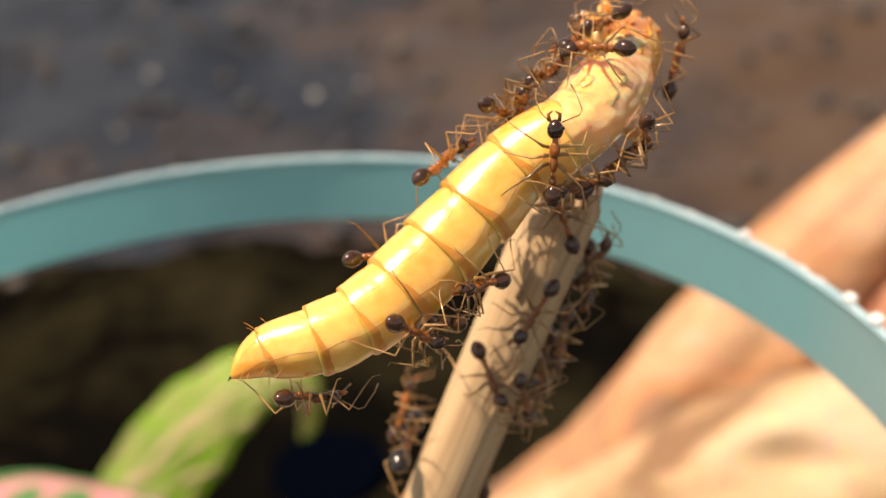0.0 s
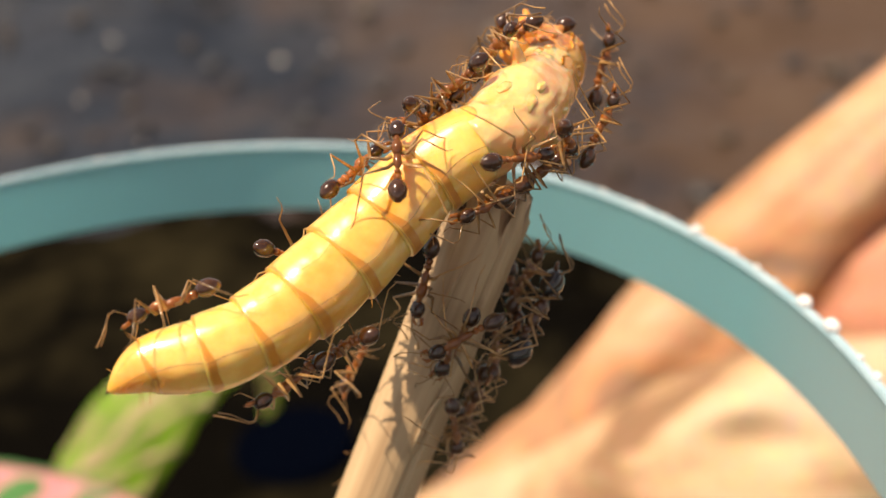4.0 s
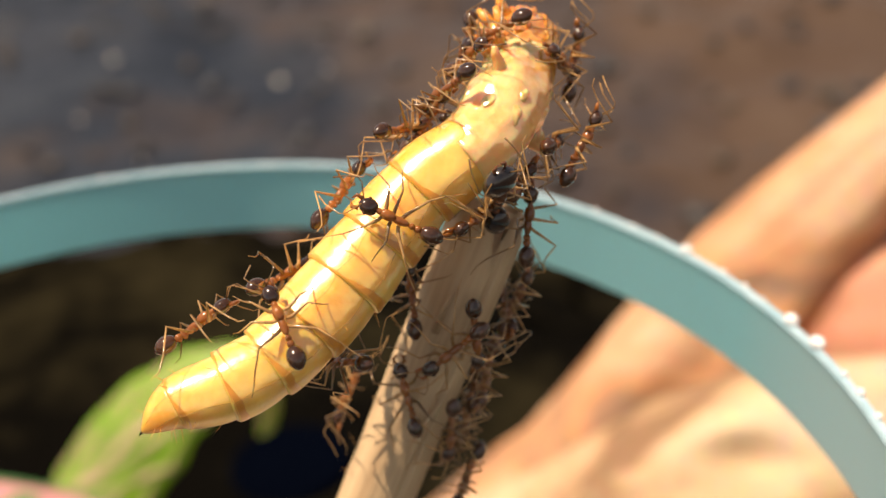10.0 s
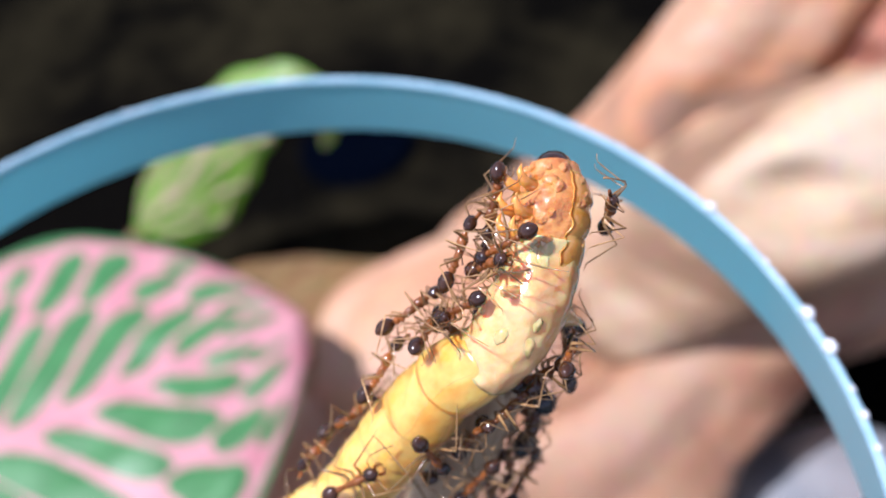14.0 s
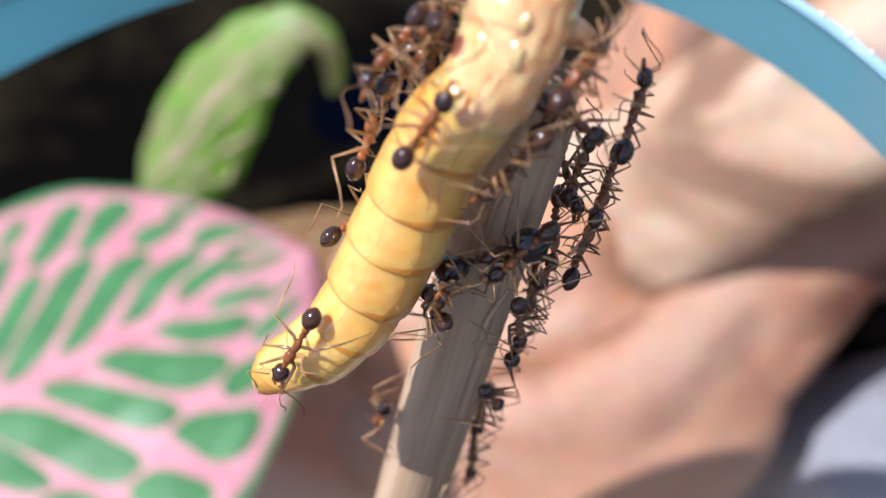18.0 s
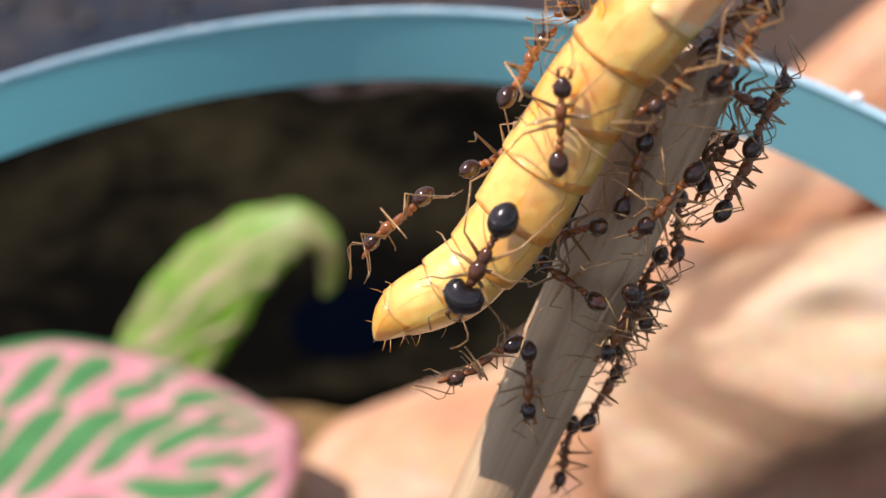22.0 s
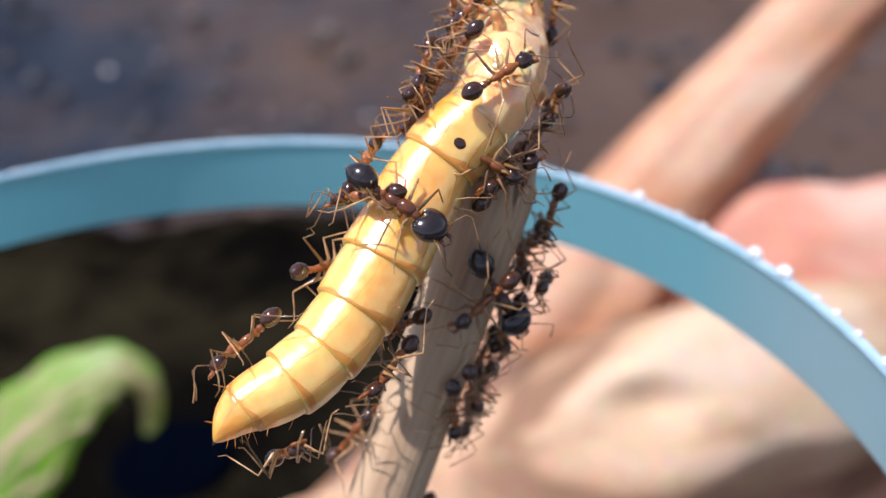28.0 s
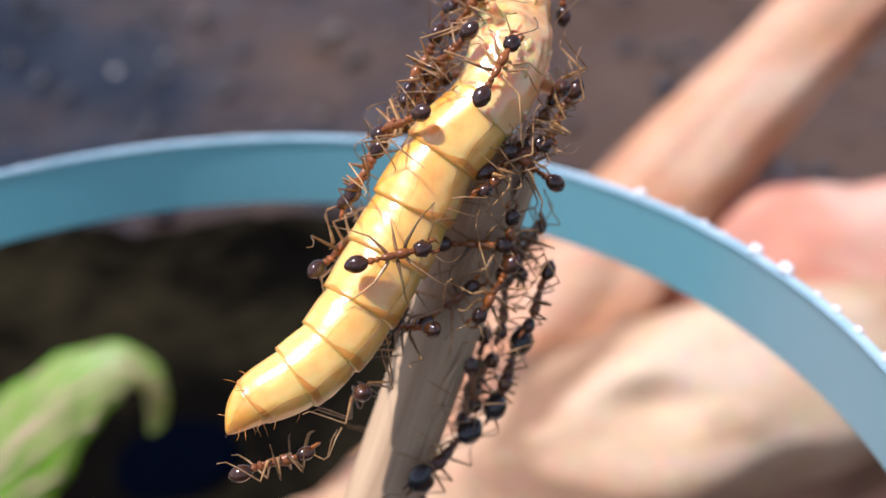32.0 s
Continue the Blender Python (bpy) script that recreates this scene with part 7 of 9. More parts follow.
     (0, 16.06, 0.23, 134.90, -0.14, -0.96, 0.25, -0.26, 0.28, 0.92),
     (0.5, 16.59, 0.23, 135.45, 0.21, -0.95, 0.24, -0.95, -0.14, 0.28),
     (1, 17.12, 0.59, 135.95, 0.36, -0.78, 0.50, -0.56, -0.62, -0.55),
     (1.75, 17.16, 0.08, 136.86, 0.24, -0.93, -0.26, -0.10, 0.24, -0.96),
     (2.5, 17.20, -0.44, 137.77, 0.52, -0.39, -0.76, 0.32, 0.91, -0.25),
     (2.62, 17.22, -0.57, 137.75, 0.26, -0.62, -0.74, -0.20, 0.72, -0.67),
     (2.75, 17.15, -0.63, 137.81, 0.14, -0.85, -0.51, -0.72, 0.27, -0.64),
     (2.88, 17.04, -0.64, 137.91, 0.23, -0.96, -0.19, -0.96, -0.19, -0.18),
     (3, 16.83, -0.54, 138.03, 0.47, -0.88, 0.04, -0.79, -0.41, 0.45),
     (3.25, 16.85, -0.62, 138.04, 0.50, -0.86, 0.06, -0.35, -0.14, 0.93),
     (3.5, 16.84, -0.66, 138.05, 0.53, -0.85, 0.05, 0.25, 0.22, 0.94),
     (3.75, 16.84, -0.69, 138.07, 0.54, -0.84, 0.03, 0.72, 0.48, 0.50),
     (4, 16.80, -0.69, 138.08, 0.54, -0.84, -0.01, 0.82, 0.53, -0.20),
     (7, 15.65, -1.47, 138.25, 0.42, -0.87, 0.24, 0.80, 0.48, 0.36),
     (9, 14.11, -2.06, 138.13, 0.24, -0.84, 0.49, 0.96, 0.28, 0.02),
     (9.5, 13.62, -2.11, 137.70, 0.18, -0.83, 0.53, 0.16, 0.56, 0.81),
     (10, 13.11, -2.03, 137.19, 0.13, -0.85, 0.50, -0.87, 0.15, 0.47),
     (11, 13.28, -1.82, 136.45, 0.24, -0.96, 0.13, -0.37, 0.04, 0.93),
     (11.5, 12.77, -1.72, 134.19, 0.35, -0.85, -0.39, -0.81, -0.49, 0.34),
     (12, 12.38, -1.74, 131.88, 0.70, -0.46, -0.55, -0.72, -0.42, -0.56),
     (12.12, 12.15, -1.79, 132.04, 0.70, -0.48, -0.53, -0.49, 0.22, -0.85),
     (12.25, 11.93, -1.85, 132.21, 0.69, -0.51, -0.52, 0.02, 0.72, -0.69),
     (12.38, 11.70, -1.91, 132.37, 0.67, -0.53, -0.53, 0.52, 0.83, -0.17),
     (12.5, 11.48, -1.96, 132.53, 0.64, -0.53, -0.55, 0.76, 0.49, 0.42),
     (12.62, 11.72, -2.09, 134.58, 0.99, -0.04, -0.13, 0.12, 0.69, 0.71),
     (12.75, 11.59, -0.96, 136.49, 0.81, 0.45, 0.37, -0.58, 0.51, 0.64),
     (12.88, 12.30, 0.05, 137.25, 0.20, 0.69, 0.70, -0.97, 0.03, 0.24),
     (13, 12.82, 1.11, 138.21, -0.52, 0.55, 0.66, -0.84, -0.47, -0.27),
     (13.25, 12.88, 0.89, 137.93, -0.66, 0.48, 0.58, -0.09, -0.81, 0.58),
     (13.5, 12.95, 0.66, 137.66, -0.69, 0.33, 0.65, 0.70, 0.06, 0.71),
     (13.75, 12.89, -0.90, 136.98, -0.00, -0.44, 0.90, 0.84, -0.49, -0.24),
     (14, 13.54, -1.52, 135.41, 0.15, -0.99, 0.00, 0.21, 0.03, -0.98),
     (14.5, 13.06, -1.80, 133.62, 0.35, -0.93, -0.12, 0.37, 0.25, -0.89),
     (15.5, 12.77, -0.83, 131.51, -0.41, -0.91, -0.08, -0.16, 0.16, -0.97),
     (16.5, 12.49, 0.15, 129.40, -0.81, -0.45, 0.38, -0.57, 0.42, -0.71),
     (16.75, 14.29, -0.55, 130.04, 0.25, -0.82, 0.51, -0.95, -0.12, 0.28),
     (17, 15.88, 0.51, 130.34, 0.84, -0.41, -0.36, -0.01, -0.67, 0.74),
     (17.5, 16.22, 0.28, 130.13, 0.84, -0.43, -0.34, 0.37, -0.01, 0.93),
     (18, 16.56, 0.05, 129.93, 0.85, -0.43, -0.30, 0.53, 0.65, 0.54),
     (19, 16.24, 0.27, 130.25, 0.84, -0.44, -0.33, 0.54, 0.55, 0.63),
     (20, 15.96, 0.12, 131.50, 0.62, -0.76, -0.19, 0.68, 0.39, 0.63),
     (20.5, 15.86, 0.25, 130.55, 0.82, -0.55, -0.15, 0.49, 0.81, -0.31),
     (21, 15.60, 0.49, 129.65, 0.86, -0.36, -0.37, -0.24, 0.36, -0.90),
     (21.5, 16.43, 0.38, 130.74, 0.87, -0.39, -0.29, 0.33, 0.91, -0.25),
     (22, 17.25, 0.28, 131.84, 0.83, -0.47, -0.28, 0.52, 0.52, 0.68),
     (23, 16.65, 0.67, 132.17, 0.80, -0.48, -0.36, 0.54, 0.31, 0.78),
     (24, 16.77, 0.69, 132.47, 0.81, -0.49, -0.31, 0.39, 0.08, 0.92),
     (25, 17.63, 0.27, 132.49, 0.82, -0.50, -0.28, 0.51, 0.44, 0.74),
     (25.25, 17.64, 0.35, 132.68, 0.83, -0.49, -0.27, 0.54, 0.83, 0.13),
     (25.5, 17.66, 0.43, 132.88, 0.83, -0.48, -0.26, 0.29, 0.79, -0.54),
     (25.75, 17.68, 0.51, 133.07, 0.84, -0.47, -0.27, -0.11, 0.34, -0.93),
     (26, 17.70, 0.59, 133.26, 0.84, -0.47, -0.28, -0.44, -0.29, -0.85),
     (29, 17.40, 0.95, 133.78, 0.82, -0.45, -0.34, -0.09, 0.49, -0.87),
     (30, 17.38, 0.91, 133.79, 0.81, -0.48, -0.34, -0.12, 0.42, -0.90),
     (30.5, 17.05, 0.54, 133.41, 0.65, -0.66, -0.37, -0.66, -0.26, -0.70),
     (31, 16.59, 0.28, 133.09, 0.56, -0.81, -0.20, -0.80, -0.58, 0.12),
     (31.5, 16.28, 0.05, 133.06, 0.35, -0.93, -0.14, -0.48, -0.31, 0.82),
     (32, 15.90, -0.03, 133.04, 0.23, -0.97, 0.08, 0.20, 0.12, 0.97),]),
    ("minor", [
     (0, 8.30, -0.13, 114.45, 0.58, 0.73, -0.37, -0.41, -0.13, -0.90),
     (1, 8.31, -0.13, 114.44, 0.58, 0.72, -0.37, -0.41, -0.13, -0.90),
     (2.5, 8.26, -0.09, 114.46, 0.55, 0.75, -0.36, -0.41, -0.13, -0.90),
     (3, 8.28, -0.11, 114.45, 0.56, 0.74, -0.36, -0.41, -0.13, -0.90),
     (4, 8.28, -0.10, 114.45, 0.56, 0.74, -0.36, -0.41, -0.13, -0.90),
     (7, 8.26, -0.09, 114.46, 0.55, 0.75, -0.36, -0.41, -0.13, -0.90),
     (7.12, 8.93, 0.23, 116.02, 0.57, 0.70, -0.43, -0.34, -0.28, -0.90),
     (7.25, 9.66, 0.63, 117.55, 0.60, 0.63, -0.50, -0.27, -0.42, -0.86),
     (7.38, 10.35, 0.99, 119.10, 0.63, 0.56, -0.54, -0.20, -0.56, -0.80),
     (7.5, 11.05, 1.35, 120.65, 0.66, 0.48, -0.58, -0.14, -0.68, -0.72),
     (7.62, 11.75, 1.71, 122.20, 0.70, 0.39, -0.60, -0.08, -0.79, -0.61),
     (7.75, 12.44, 2.07, 123.75, 0.74, 0.31, -0.60, -0.03, -0.88, -0.48),
     (7.88, 13.14, 2.43, 125.29, 0.78, 0.22, -0.58, 0.02, -0.94, -0.34),
     (8, 13.84, 2.78, 126.84, 0.82, 0.14, -0.55, 0.05, -0.98, -0.18),
     (8.12, 14.53, 3.14, 128.39, 0.86, 0.07, -0.51, 0.07, -1.00, -0.02),
     (8.25, 15.23, 3.50, 129.94, 0.89, 0.01, -0.45, 0.08, -0.99, 0.14),
     (8.38, 15.93, 3.86, 131.49, 0.92, -0.05, -0.38, 0.08, -0.95, 0.30),
     (8.5, 16.63, 4.22, 133.03, 0.95, -0.09, -0.30, 0.06, -0.89, 0.45),
     (8.62, 17.32, 4.58, 134.58, 0.97, -0.12, -0.21, 0.03, -0.81, 0.59),
     (8.75, 18.02, 4.94, 136.13, 0.98, -0.13, -0.12, -0.00, -0.71, 0.71),
     (8.88, 18.65, 5.32, 137.81, 0.99, -0.13, -0.03, -0.05, -0.59, 0.81),
     (9, 19.41, 5.66, 139.23, 0.99, -0.11, 0.06, -0.11, -0.45, 0.89),
     (10, 19.04, 3.83, 140.04, 0.88, -0.20, 0.43, -0.44, -0.67, 0.59),
     (10.25, 18.87, 2.61, 139.88, 0.92, -0.33, 0.20, -0.28, -0.19, 0.94),
     (10.5, 18.57, 1.42, 139.68, 0.83, -0.55, 0.07, 0.11, 0.29, 0.95),
     (10.75, 17.73, 0.17, 139.34, 0.65, -0.75, 0.09, 0.56, 0.56, 0.61),
     (11, 16.57, -0.63, 138.96, 0.46, -0.85, 0.26, 0.87, 0.49, 0.08),
     (12, 15.54, -0.96, 138.29, -0.01, -0.99, 0.12, 0.99, 0.01, 0.16),
     (12.25, 15.80, 0.51, 140.25, -0.61, -0.64, 0.46, 0.59, -0.76, -0.28),
     (12.5, 17.00, 2.48, 141.06, -0.49, 0.01, 0.87, -0.37, -0.91, -0.20),
     (13, 17.36, 3.53, 140.39, -0.95, 0.16, 0.28, -0.23, -0.94, -0.25),
     (13.5, 17.21, 2.98, 140.80, -0.75, 0.28, 0.60, -0.32, -0.95, 0.05),
     (13.75, 16.83, 2.85, 140.67, -0.75, 0.43, 0.51, 0.36, -0.39, 0.85),
     (14, 16.46, 2.71, 140.54, -0.84, 0.40, 0.38, 0.54, 0.71, 0.45),
     (14.12, 16.48, 2.59, 140.51, -0.84, 0.39, 0.38, 0.32, 0.92, -0.24),
     (14.25, 16.51, 2.47, 140.48, -0.83, 0.39, 0.40, -0.09, 0.60, -0.79),
     (14.38, 16.54, 2.34, 140.45, -0.82, 0.40, 0.40, -0.46, -0.05, -0.89),
     (14.5, 16.56, 2.22, 140.42, -0.82, 0.41, 0.40, -0.57, -0.67, -0.47),
     (15.5, 16.83, 2.80, 140.94, -0.84, 0.09, 0.54, -0.09, -1.00, 0.03),
     (16.5, 17.11, 3.39, 141.45, -0.64, -0.09, 0.76, 0.55, -0.75, 0.37),
     (17, 17.17, 2.77, 141.40, -0.50, -0.20, 0.85, 0.43, -0.90, 0.04),
     (17.06, 16.31, 2.84, 139.68, -0.34, -0.25, 0.91, 0.53, -0.85, -0.04),
     (17.12, 16.01, 2.53, 138.07, -0.17, -0.29, 0.94, 0.61, -0.78, -0.13),
     (17.19, 15.42, 2.42, 136.40, 0.01, -0.31, 0.95, 0.67, -0.71, -0.23),
     (17.25, 14.84, 2.30, 134.73, 0.18, -0.30, 0.94, 0.70, -0.63, -0.34),
     (17.31, 14.19, 2.22, 133.09, 0.35, -0.28, 0.89, 0.71, -0.54, -0.45),
     (17.38, 13.57, 2.13, 131.43, 0.51, -0.24, 0.83, 0.69, -0.46, -0.56),
     (17.44, 12.95, 2.03, 129.78, 0.65, -0.18, 0.74, 0.65, -0.37, -0.66),
     (17.5, 12.36, 1.91, 128.12, 0.77, -0.10, 0.63, 0.58, -0.30, -0.76),
     (17.56, 11.84, 1.82, 126.40, 0.86, -0.01, 0.51, 0.49, -0.23, -0.84),
     (17.62, 11.34, 1.68, 124.68, 0.92, 0.09, 0.37, 0.38, -0.17, -0.91),
     (17.69, 10.86, 1.50, 122.96, 0.95, 0.20, 0.23, 0.26, -0.13, -0.96),
     (17.75, 10.38, 1.26, 121.25, 0.95, 0.30, 0.09, 0.13, -0.10, -0.99),
     (17.81, 9.91, 0.98, 119.52, 0.91, 0.41, -0.04, -0.01, -0.08, -1.00),
     (17.88, 9.42, 0.65, 117.81, 0.84, 0.51, -0.17, -0.15, -0.08, -0.99),
     (17.94, 8.92, 0.27, 116.10, 0.74, 0.61, -0.28, -0.28, -0.10, -0.95),
     (18, 8.36, -0.19, 114.43, 0.62, 0.69, -0.38, -0.41, -0.13, -0.90),
     (19, 8.38, -0.21, 114.42, 0.63, 0.67, -0.39, -0.41, -0.13, -0.90),
     (20, 8.32, -0.14, 114.44, 0.59, 0.72, -0.37, -0.41, -0.13, -0.90),
     (21, 8.30, -0.12, 114.45, 0.58, 0.73, -0.37, -0.41, -0.13, -0.90),
     (22, 8.42, -0.26, 114.41, 0.66, 0.64, -0.39, -0.41, -0.13, -0.90),
     (22.5, 7.34, 0.36, 116.25, -0.25, 0.96, -0.15, -0.55, -0.27, -0.79),
     (23, 6.83, -0.15, 118.16, -0.87, 0.35, 0.34, -0.48, -0.47, -0.74),
     (23.25, 6.99, -0.06, 118.69, -0.87, 0.36, 0.33, -0.42, -0.90, -0.11),
     (23.5, 7.15, 0.04, 119.21, -0.87, 0.36, 0.32, -0.11, -0.80, 0.59),
     (23.75, 7.32, 0.13, 119.73, -0.88, 0.35, 0.32, 0.25, -0.23, 0.94),
     (24, 7.48, 0.23, 120.25, -0.88, 0.34, 0.32, 0.46, 0.48, 0.75),
     (24.25, 8.65, -0.48, 121.42, -0.71, -0.30, 0.64, 0.47, 0.46, 0.75),
     (24.5, 10.09, -1.17, 122.44, -0.16, -0.79, 0.60, 0.50, 0.46, 0.74),
     (24.75, 12.40, -1.16, 123.94, 0.47, -0.85, 0.23, 0.51, 0.47, 0.72),
     (25, 14.34, -0.60, 125.49, 0.84, -0.46, -0.28, 0.50, 0.49, 0.71),
     (25.12, 13.60, -0.56, 124.11, 0.92, -0.36, -0.13, 0.37, 0.76, 0.54),
     (25.25, 12.86, -0.52, 122.73, 0.98, -0.21, -0.01, 0.21, 0.93, 0.29),
     (25.38, 12.00, -0.45, 121.39, 1.00, -0.03, 0.05, 0.03, 1.00, 0.01),
     (25.5, 11.38, -0.43, 119.96, 0.98, 0.17, 0.06, -0.15, 0.95, -0.29),
     (25.62, 10.71, -0.37, 118.54, 0.94, 0.35, 0.01, -0.29, 0.78, -0.55),
     (25.75, 10.01, -0.31, 117.14, 0.86, 0.50, -0.09, -0.39, 0.53, -0.76),
     (25.88, 9.26, -0.26, 115.75, 0.76, 0.60, -0.23, -0.43, 0.21, -0.88),
     (26, 8.43, -0.26, 114.41, 0.66, 0.64, -0.39, -0.41, -0.13, -0.90),
     (26.19, 9.19, -0.15, 115.77, 0.71, 0.58, -0.41, -0.42, -0.12, -0.90),
     (26.38, 9.90, -0.07, 117.15, 0.74, 0.52, -0.42, -0.43, -0.10, -0.90),
     (26.56, 10.60, -0.00, 118.54, 0.78, 0.46, -0.43, -0.44, -0.08, -0.89),
     (26.75, 11.29, 0.06, 119.94, 0.81, 0.39, -0.44, -0.45, -0.07, -0.89),
     (26.94, 11.97, 0.13, 121.34, 0.83, 0.32, -0.45, -0.46, -0.05, -0.89),
     (27.12, 12.64, 0.19, 122.76, 0.85, 0.25, -0.46, -0.47, -0.03, -0.88),
     (27.31, 13.29, 0.25, 124.17, 0.87, 0.18, -0.46, -0.47, -0.01, -0.88),
     (27.5, 13.92, 0.31, 125.60, 0.88, 0.11, -0.47, -0.47, 0.01, -0.88),
     (27.69, 14.53, 0.27, 127.05, 0.88, 0.04, -0.47, -0.47, 0.03, -0.88),
     (27.88, 15.11, 0.24, 128.51, 0.88, -0.03, -0.48, -0.47, 0.05, -0.88),
     (28.06, 15.65, 0.23, 129.99, 0.87, -0.11, -0.48, -0.47, 0.07, -0.88),
     (28.25, 16.15, 0.25, 131.49, 0.86, -0.18, -0.48, -0.47, 0.09, -0.88),
     (28.44, 16.60, 0.24, 133.05, 0.84, -0.25, -0.48, -0.47, 0.11, -0.88),
     (28.62, 17.01, 0.29, 134.63, 0.82, -0.32, -0.48, -0.46, 0.13, -0.88),
     (28.81, 17.22, 0.74, 136.17, 0.79, -0.39, -0.47, -0.45, 0.15, -0.88),
     (29, 17.52, 1.08, 137.83, 0.76, -0.45, -0.47, -0.45, 0.17, -0.88),
     (30, 17.82, 0.83, 137.62, 0.75, -0.47, -0.46, -0.62, -0.27, -0.74),
     (31, 17.78, 0.72, 137.58, 0.77, -0.46, -0.45, -0.60, -0.28, -0.74),
     (32, 17.86, 0.72, 137.57, 0.76, -0.46, -0.46, -0.62, -0.27, -0.74),]),
    ("minor", [
     (0, 10.00, 0.56, 118.48, 0.50, 0.79, -0.34, -0.41, -0.13, -0.90),
     (1, 10.00, 0.56, 118.48, 0.51, 0.79, -0.35, -0.41, -0.13, -0.90),
     (2.5, 9.95, 0.60, 118.50, 0.47, 0.82, -0.33, -0.41, -0.13, -0.90),
     (2.56, 11.30, 0.82, 120.89, 0.56, 0.82, -0.15, -0.49, 0.19, -0.85),
     (2.62, 12.60, 0.98, 123.32, 0.66, 0.75, 0.02, -0.53, 0.48, -0.70),
     (2.69, 13.85, 1.11, 125.77, 0.76, 0.63, 0.15, -0.51, 0.72, -0.47),
     (2.75, 15.07, 1.22, 128.23, 0.86, 0.46, 0.23, -0.43, 0.88, -0.19),
     (2.81, 16.24, 1.35, 130.71, 0.93, 0.27, 0.25, -0.31, 0.94, 0.12),
     (2.88, 17.51, 1.50, 133.14, 0.98, 0.08, 0.20, -0.15, 0.90, 0.41),
     (2.94, 18.73, 1.64, 135.60, 0.99, -0.10, 0.10, 0.01, 0.75, 0.66),
     (3, 19.95, 1.78, 138.05, 0.97, -0.24, -0.05, 0.18, 0.52, 0.84),
     (4, 19.88, 2.59, 137.55, 0.88, -0.31, -0.36, 0.47, 0.43, 0.77),
     (7, 19.53, 2.11, 139.04, 0.96, -0.06, 0.28, -0.20, 0.57, 0.80),
     (9, 19.41, 1.16, 138.51, 0.89, -0.29, -0.34, 0.44, 0.45, 0.78),
     (10, 19.29, 1.18, 138.35, 0.87, -0.31, -0.39, 0.49, 0.43, 0.75),
     (11, 19.21, 0.89, 138.80, 0.94, -0.26, -0.24, 0.34, 0.57, 0.75),
     (12, 19.58, 1.03, 139.53, 0.97, -0.24, -0.09, 0.23, 0.63, 0.74),
     (12.5, 20.21, 3.06, 139.86, 0.95, -0.26, -0.19, 0.32, 0.67, 0.67),
     (12.62, 20.43, 3.21, 139.85, 0.94, -0.28, -0.19, 0.20, 0.01, 0.98),
     (12.75, 20.66, 3.36, 139.83, 0.94, -0.29, -0.20, -0.04, -0.65, 0.76),
     (12.88, 20.89, 3.52, 139.82, 0.93, -0.29, -0.22, -0.27, -0.95, 0.13),
     (13, 21.11, 3.67, 139.80, 0.93, -0.28, -0.24, -0.37, -0.74, -0.56),
     (13.5, 21.16, 4.04, 140.27, 0.93, -0.31, -0.20, -0.36, -0.82, -0.45),
     (13.62, 20.76, 3.85, 140.31, 0.70, -0.53, 0.48, -0.30, -0.83, -0.48),
     (13.75, 20.37, 3.67, 140.35, 0.06, -0.48, 0.87, -0.25, -0.86, -0.46),
     (13.88, 19.52, 2.95, 141.44, -0.62, -0.19, 0.76, -0.23, -0.89, -0.40),
     (14, 17.86, 4.00, 140.72, -0.96, 0.19, 0.20, -0.25, -0.90, -0.34),
     (14.12, 17.42, 3.45, 140.56, -0.93, 0.15, 0.35, -0.04, -0.95, 0.31),
     (14.25, 16.99, 2.89, 140.40, -0.86, 0.22, 0.47, 0.28, -0.57, 0.77),
     (14.38, 16.56, 2.34, 140.24, -0.79, 0.34, 0.51, 0.55, 0.05, 0.83),
     (14.5, 16.13, 1.78, 140.09, -0.76, 0.48, 0.44, 0.65, 0.61, 0.45),
     (16.5, 15.90, 1.94, 140.35, -0.81, 0.33, 0.49, 0.55, 0.12, 0.83),
     (17, 15.50, 1.99, 140.56, -0.80, 0.32, 0.50, 0.57, 0.65, 0.51),
     (17.12, 14.74, 1.84, 137.83, -0.61, 0.45, 0.65, 0.72, 0.65, 0.22),
     (17.25, 13.98, 1.68, 135.11, -0.37, 0.58, 0.73, 0.79, 0.61, -0.09),
     (17.38, 13.22, 1.53, 132.38, -0.11, 0.69, 0.71, 0.75, 0.53, -0.39),
     (17.5, 12.46, 1.37, 129.65, 0.13, 0.78, 0.61, 0.63, 0.41, -0.66),
     (17.62, 11.64, 1.60, 126.88, 0.34, 0.84, 0.42, 0.43, 0.27, -0.87),
     (17.75, 11.04, 1.59, 124.05, 0.49, 0.85, 0.18, 0.17, 0.12, -0.98),
     (17.88, 10.58, 1.25, 121.20, 0.56, 0.83, -0.09, -0.12, -0.02, -0.99),
     (18, 10.06, 0.51, 118.46, 0.55, 0.76, -0.36, -0.41, -0.13, -0.90),
     (19, 10.08, 0.49, 118.46, 0.56, 0.75, -0.36, -0.41, -0.13, -0.90),
     (19.25, 9.27, 0.93, 118.97, -0.16, 0.95, -0.26, -0.46, -0.30, -0.84),
     (19.5, 8.53, 0.31, 119.72, -0.78, 0.62, 0.00, -0.37, -0.47, -0.80),
     (19.75, 8.48, -0.57, 121.04, -0.96, -0.06, 0.27, -0.20, -0.53, -0.82),
     (20, 9.43, -1.34, 121.93, -0.59, -0.71, 0.39, -0.03, -0.46, -0.89),
     (20.5, 10.09, -1.52, 122.61, -0.44, -0.88, 0.16, 0.81, -0.47, -0.34),
     (21, 10.84, -1.50, 123.24, -0.13, -0.97, 0.20, 0.84, 0.00, 0.55),
     (21.5, 10.79, -1.37, 123.93, -0.36, -0.92, 0.15, 0.82, -0.39, -0.41),
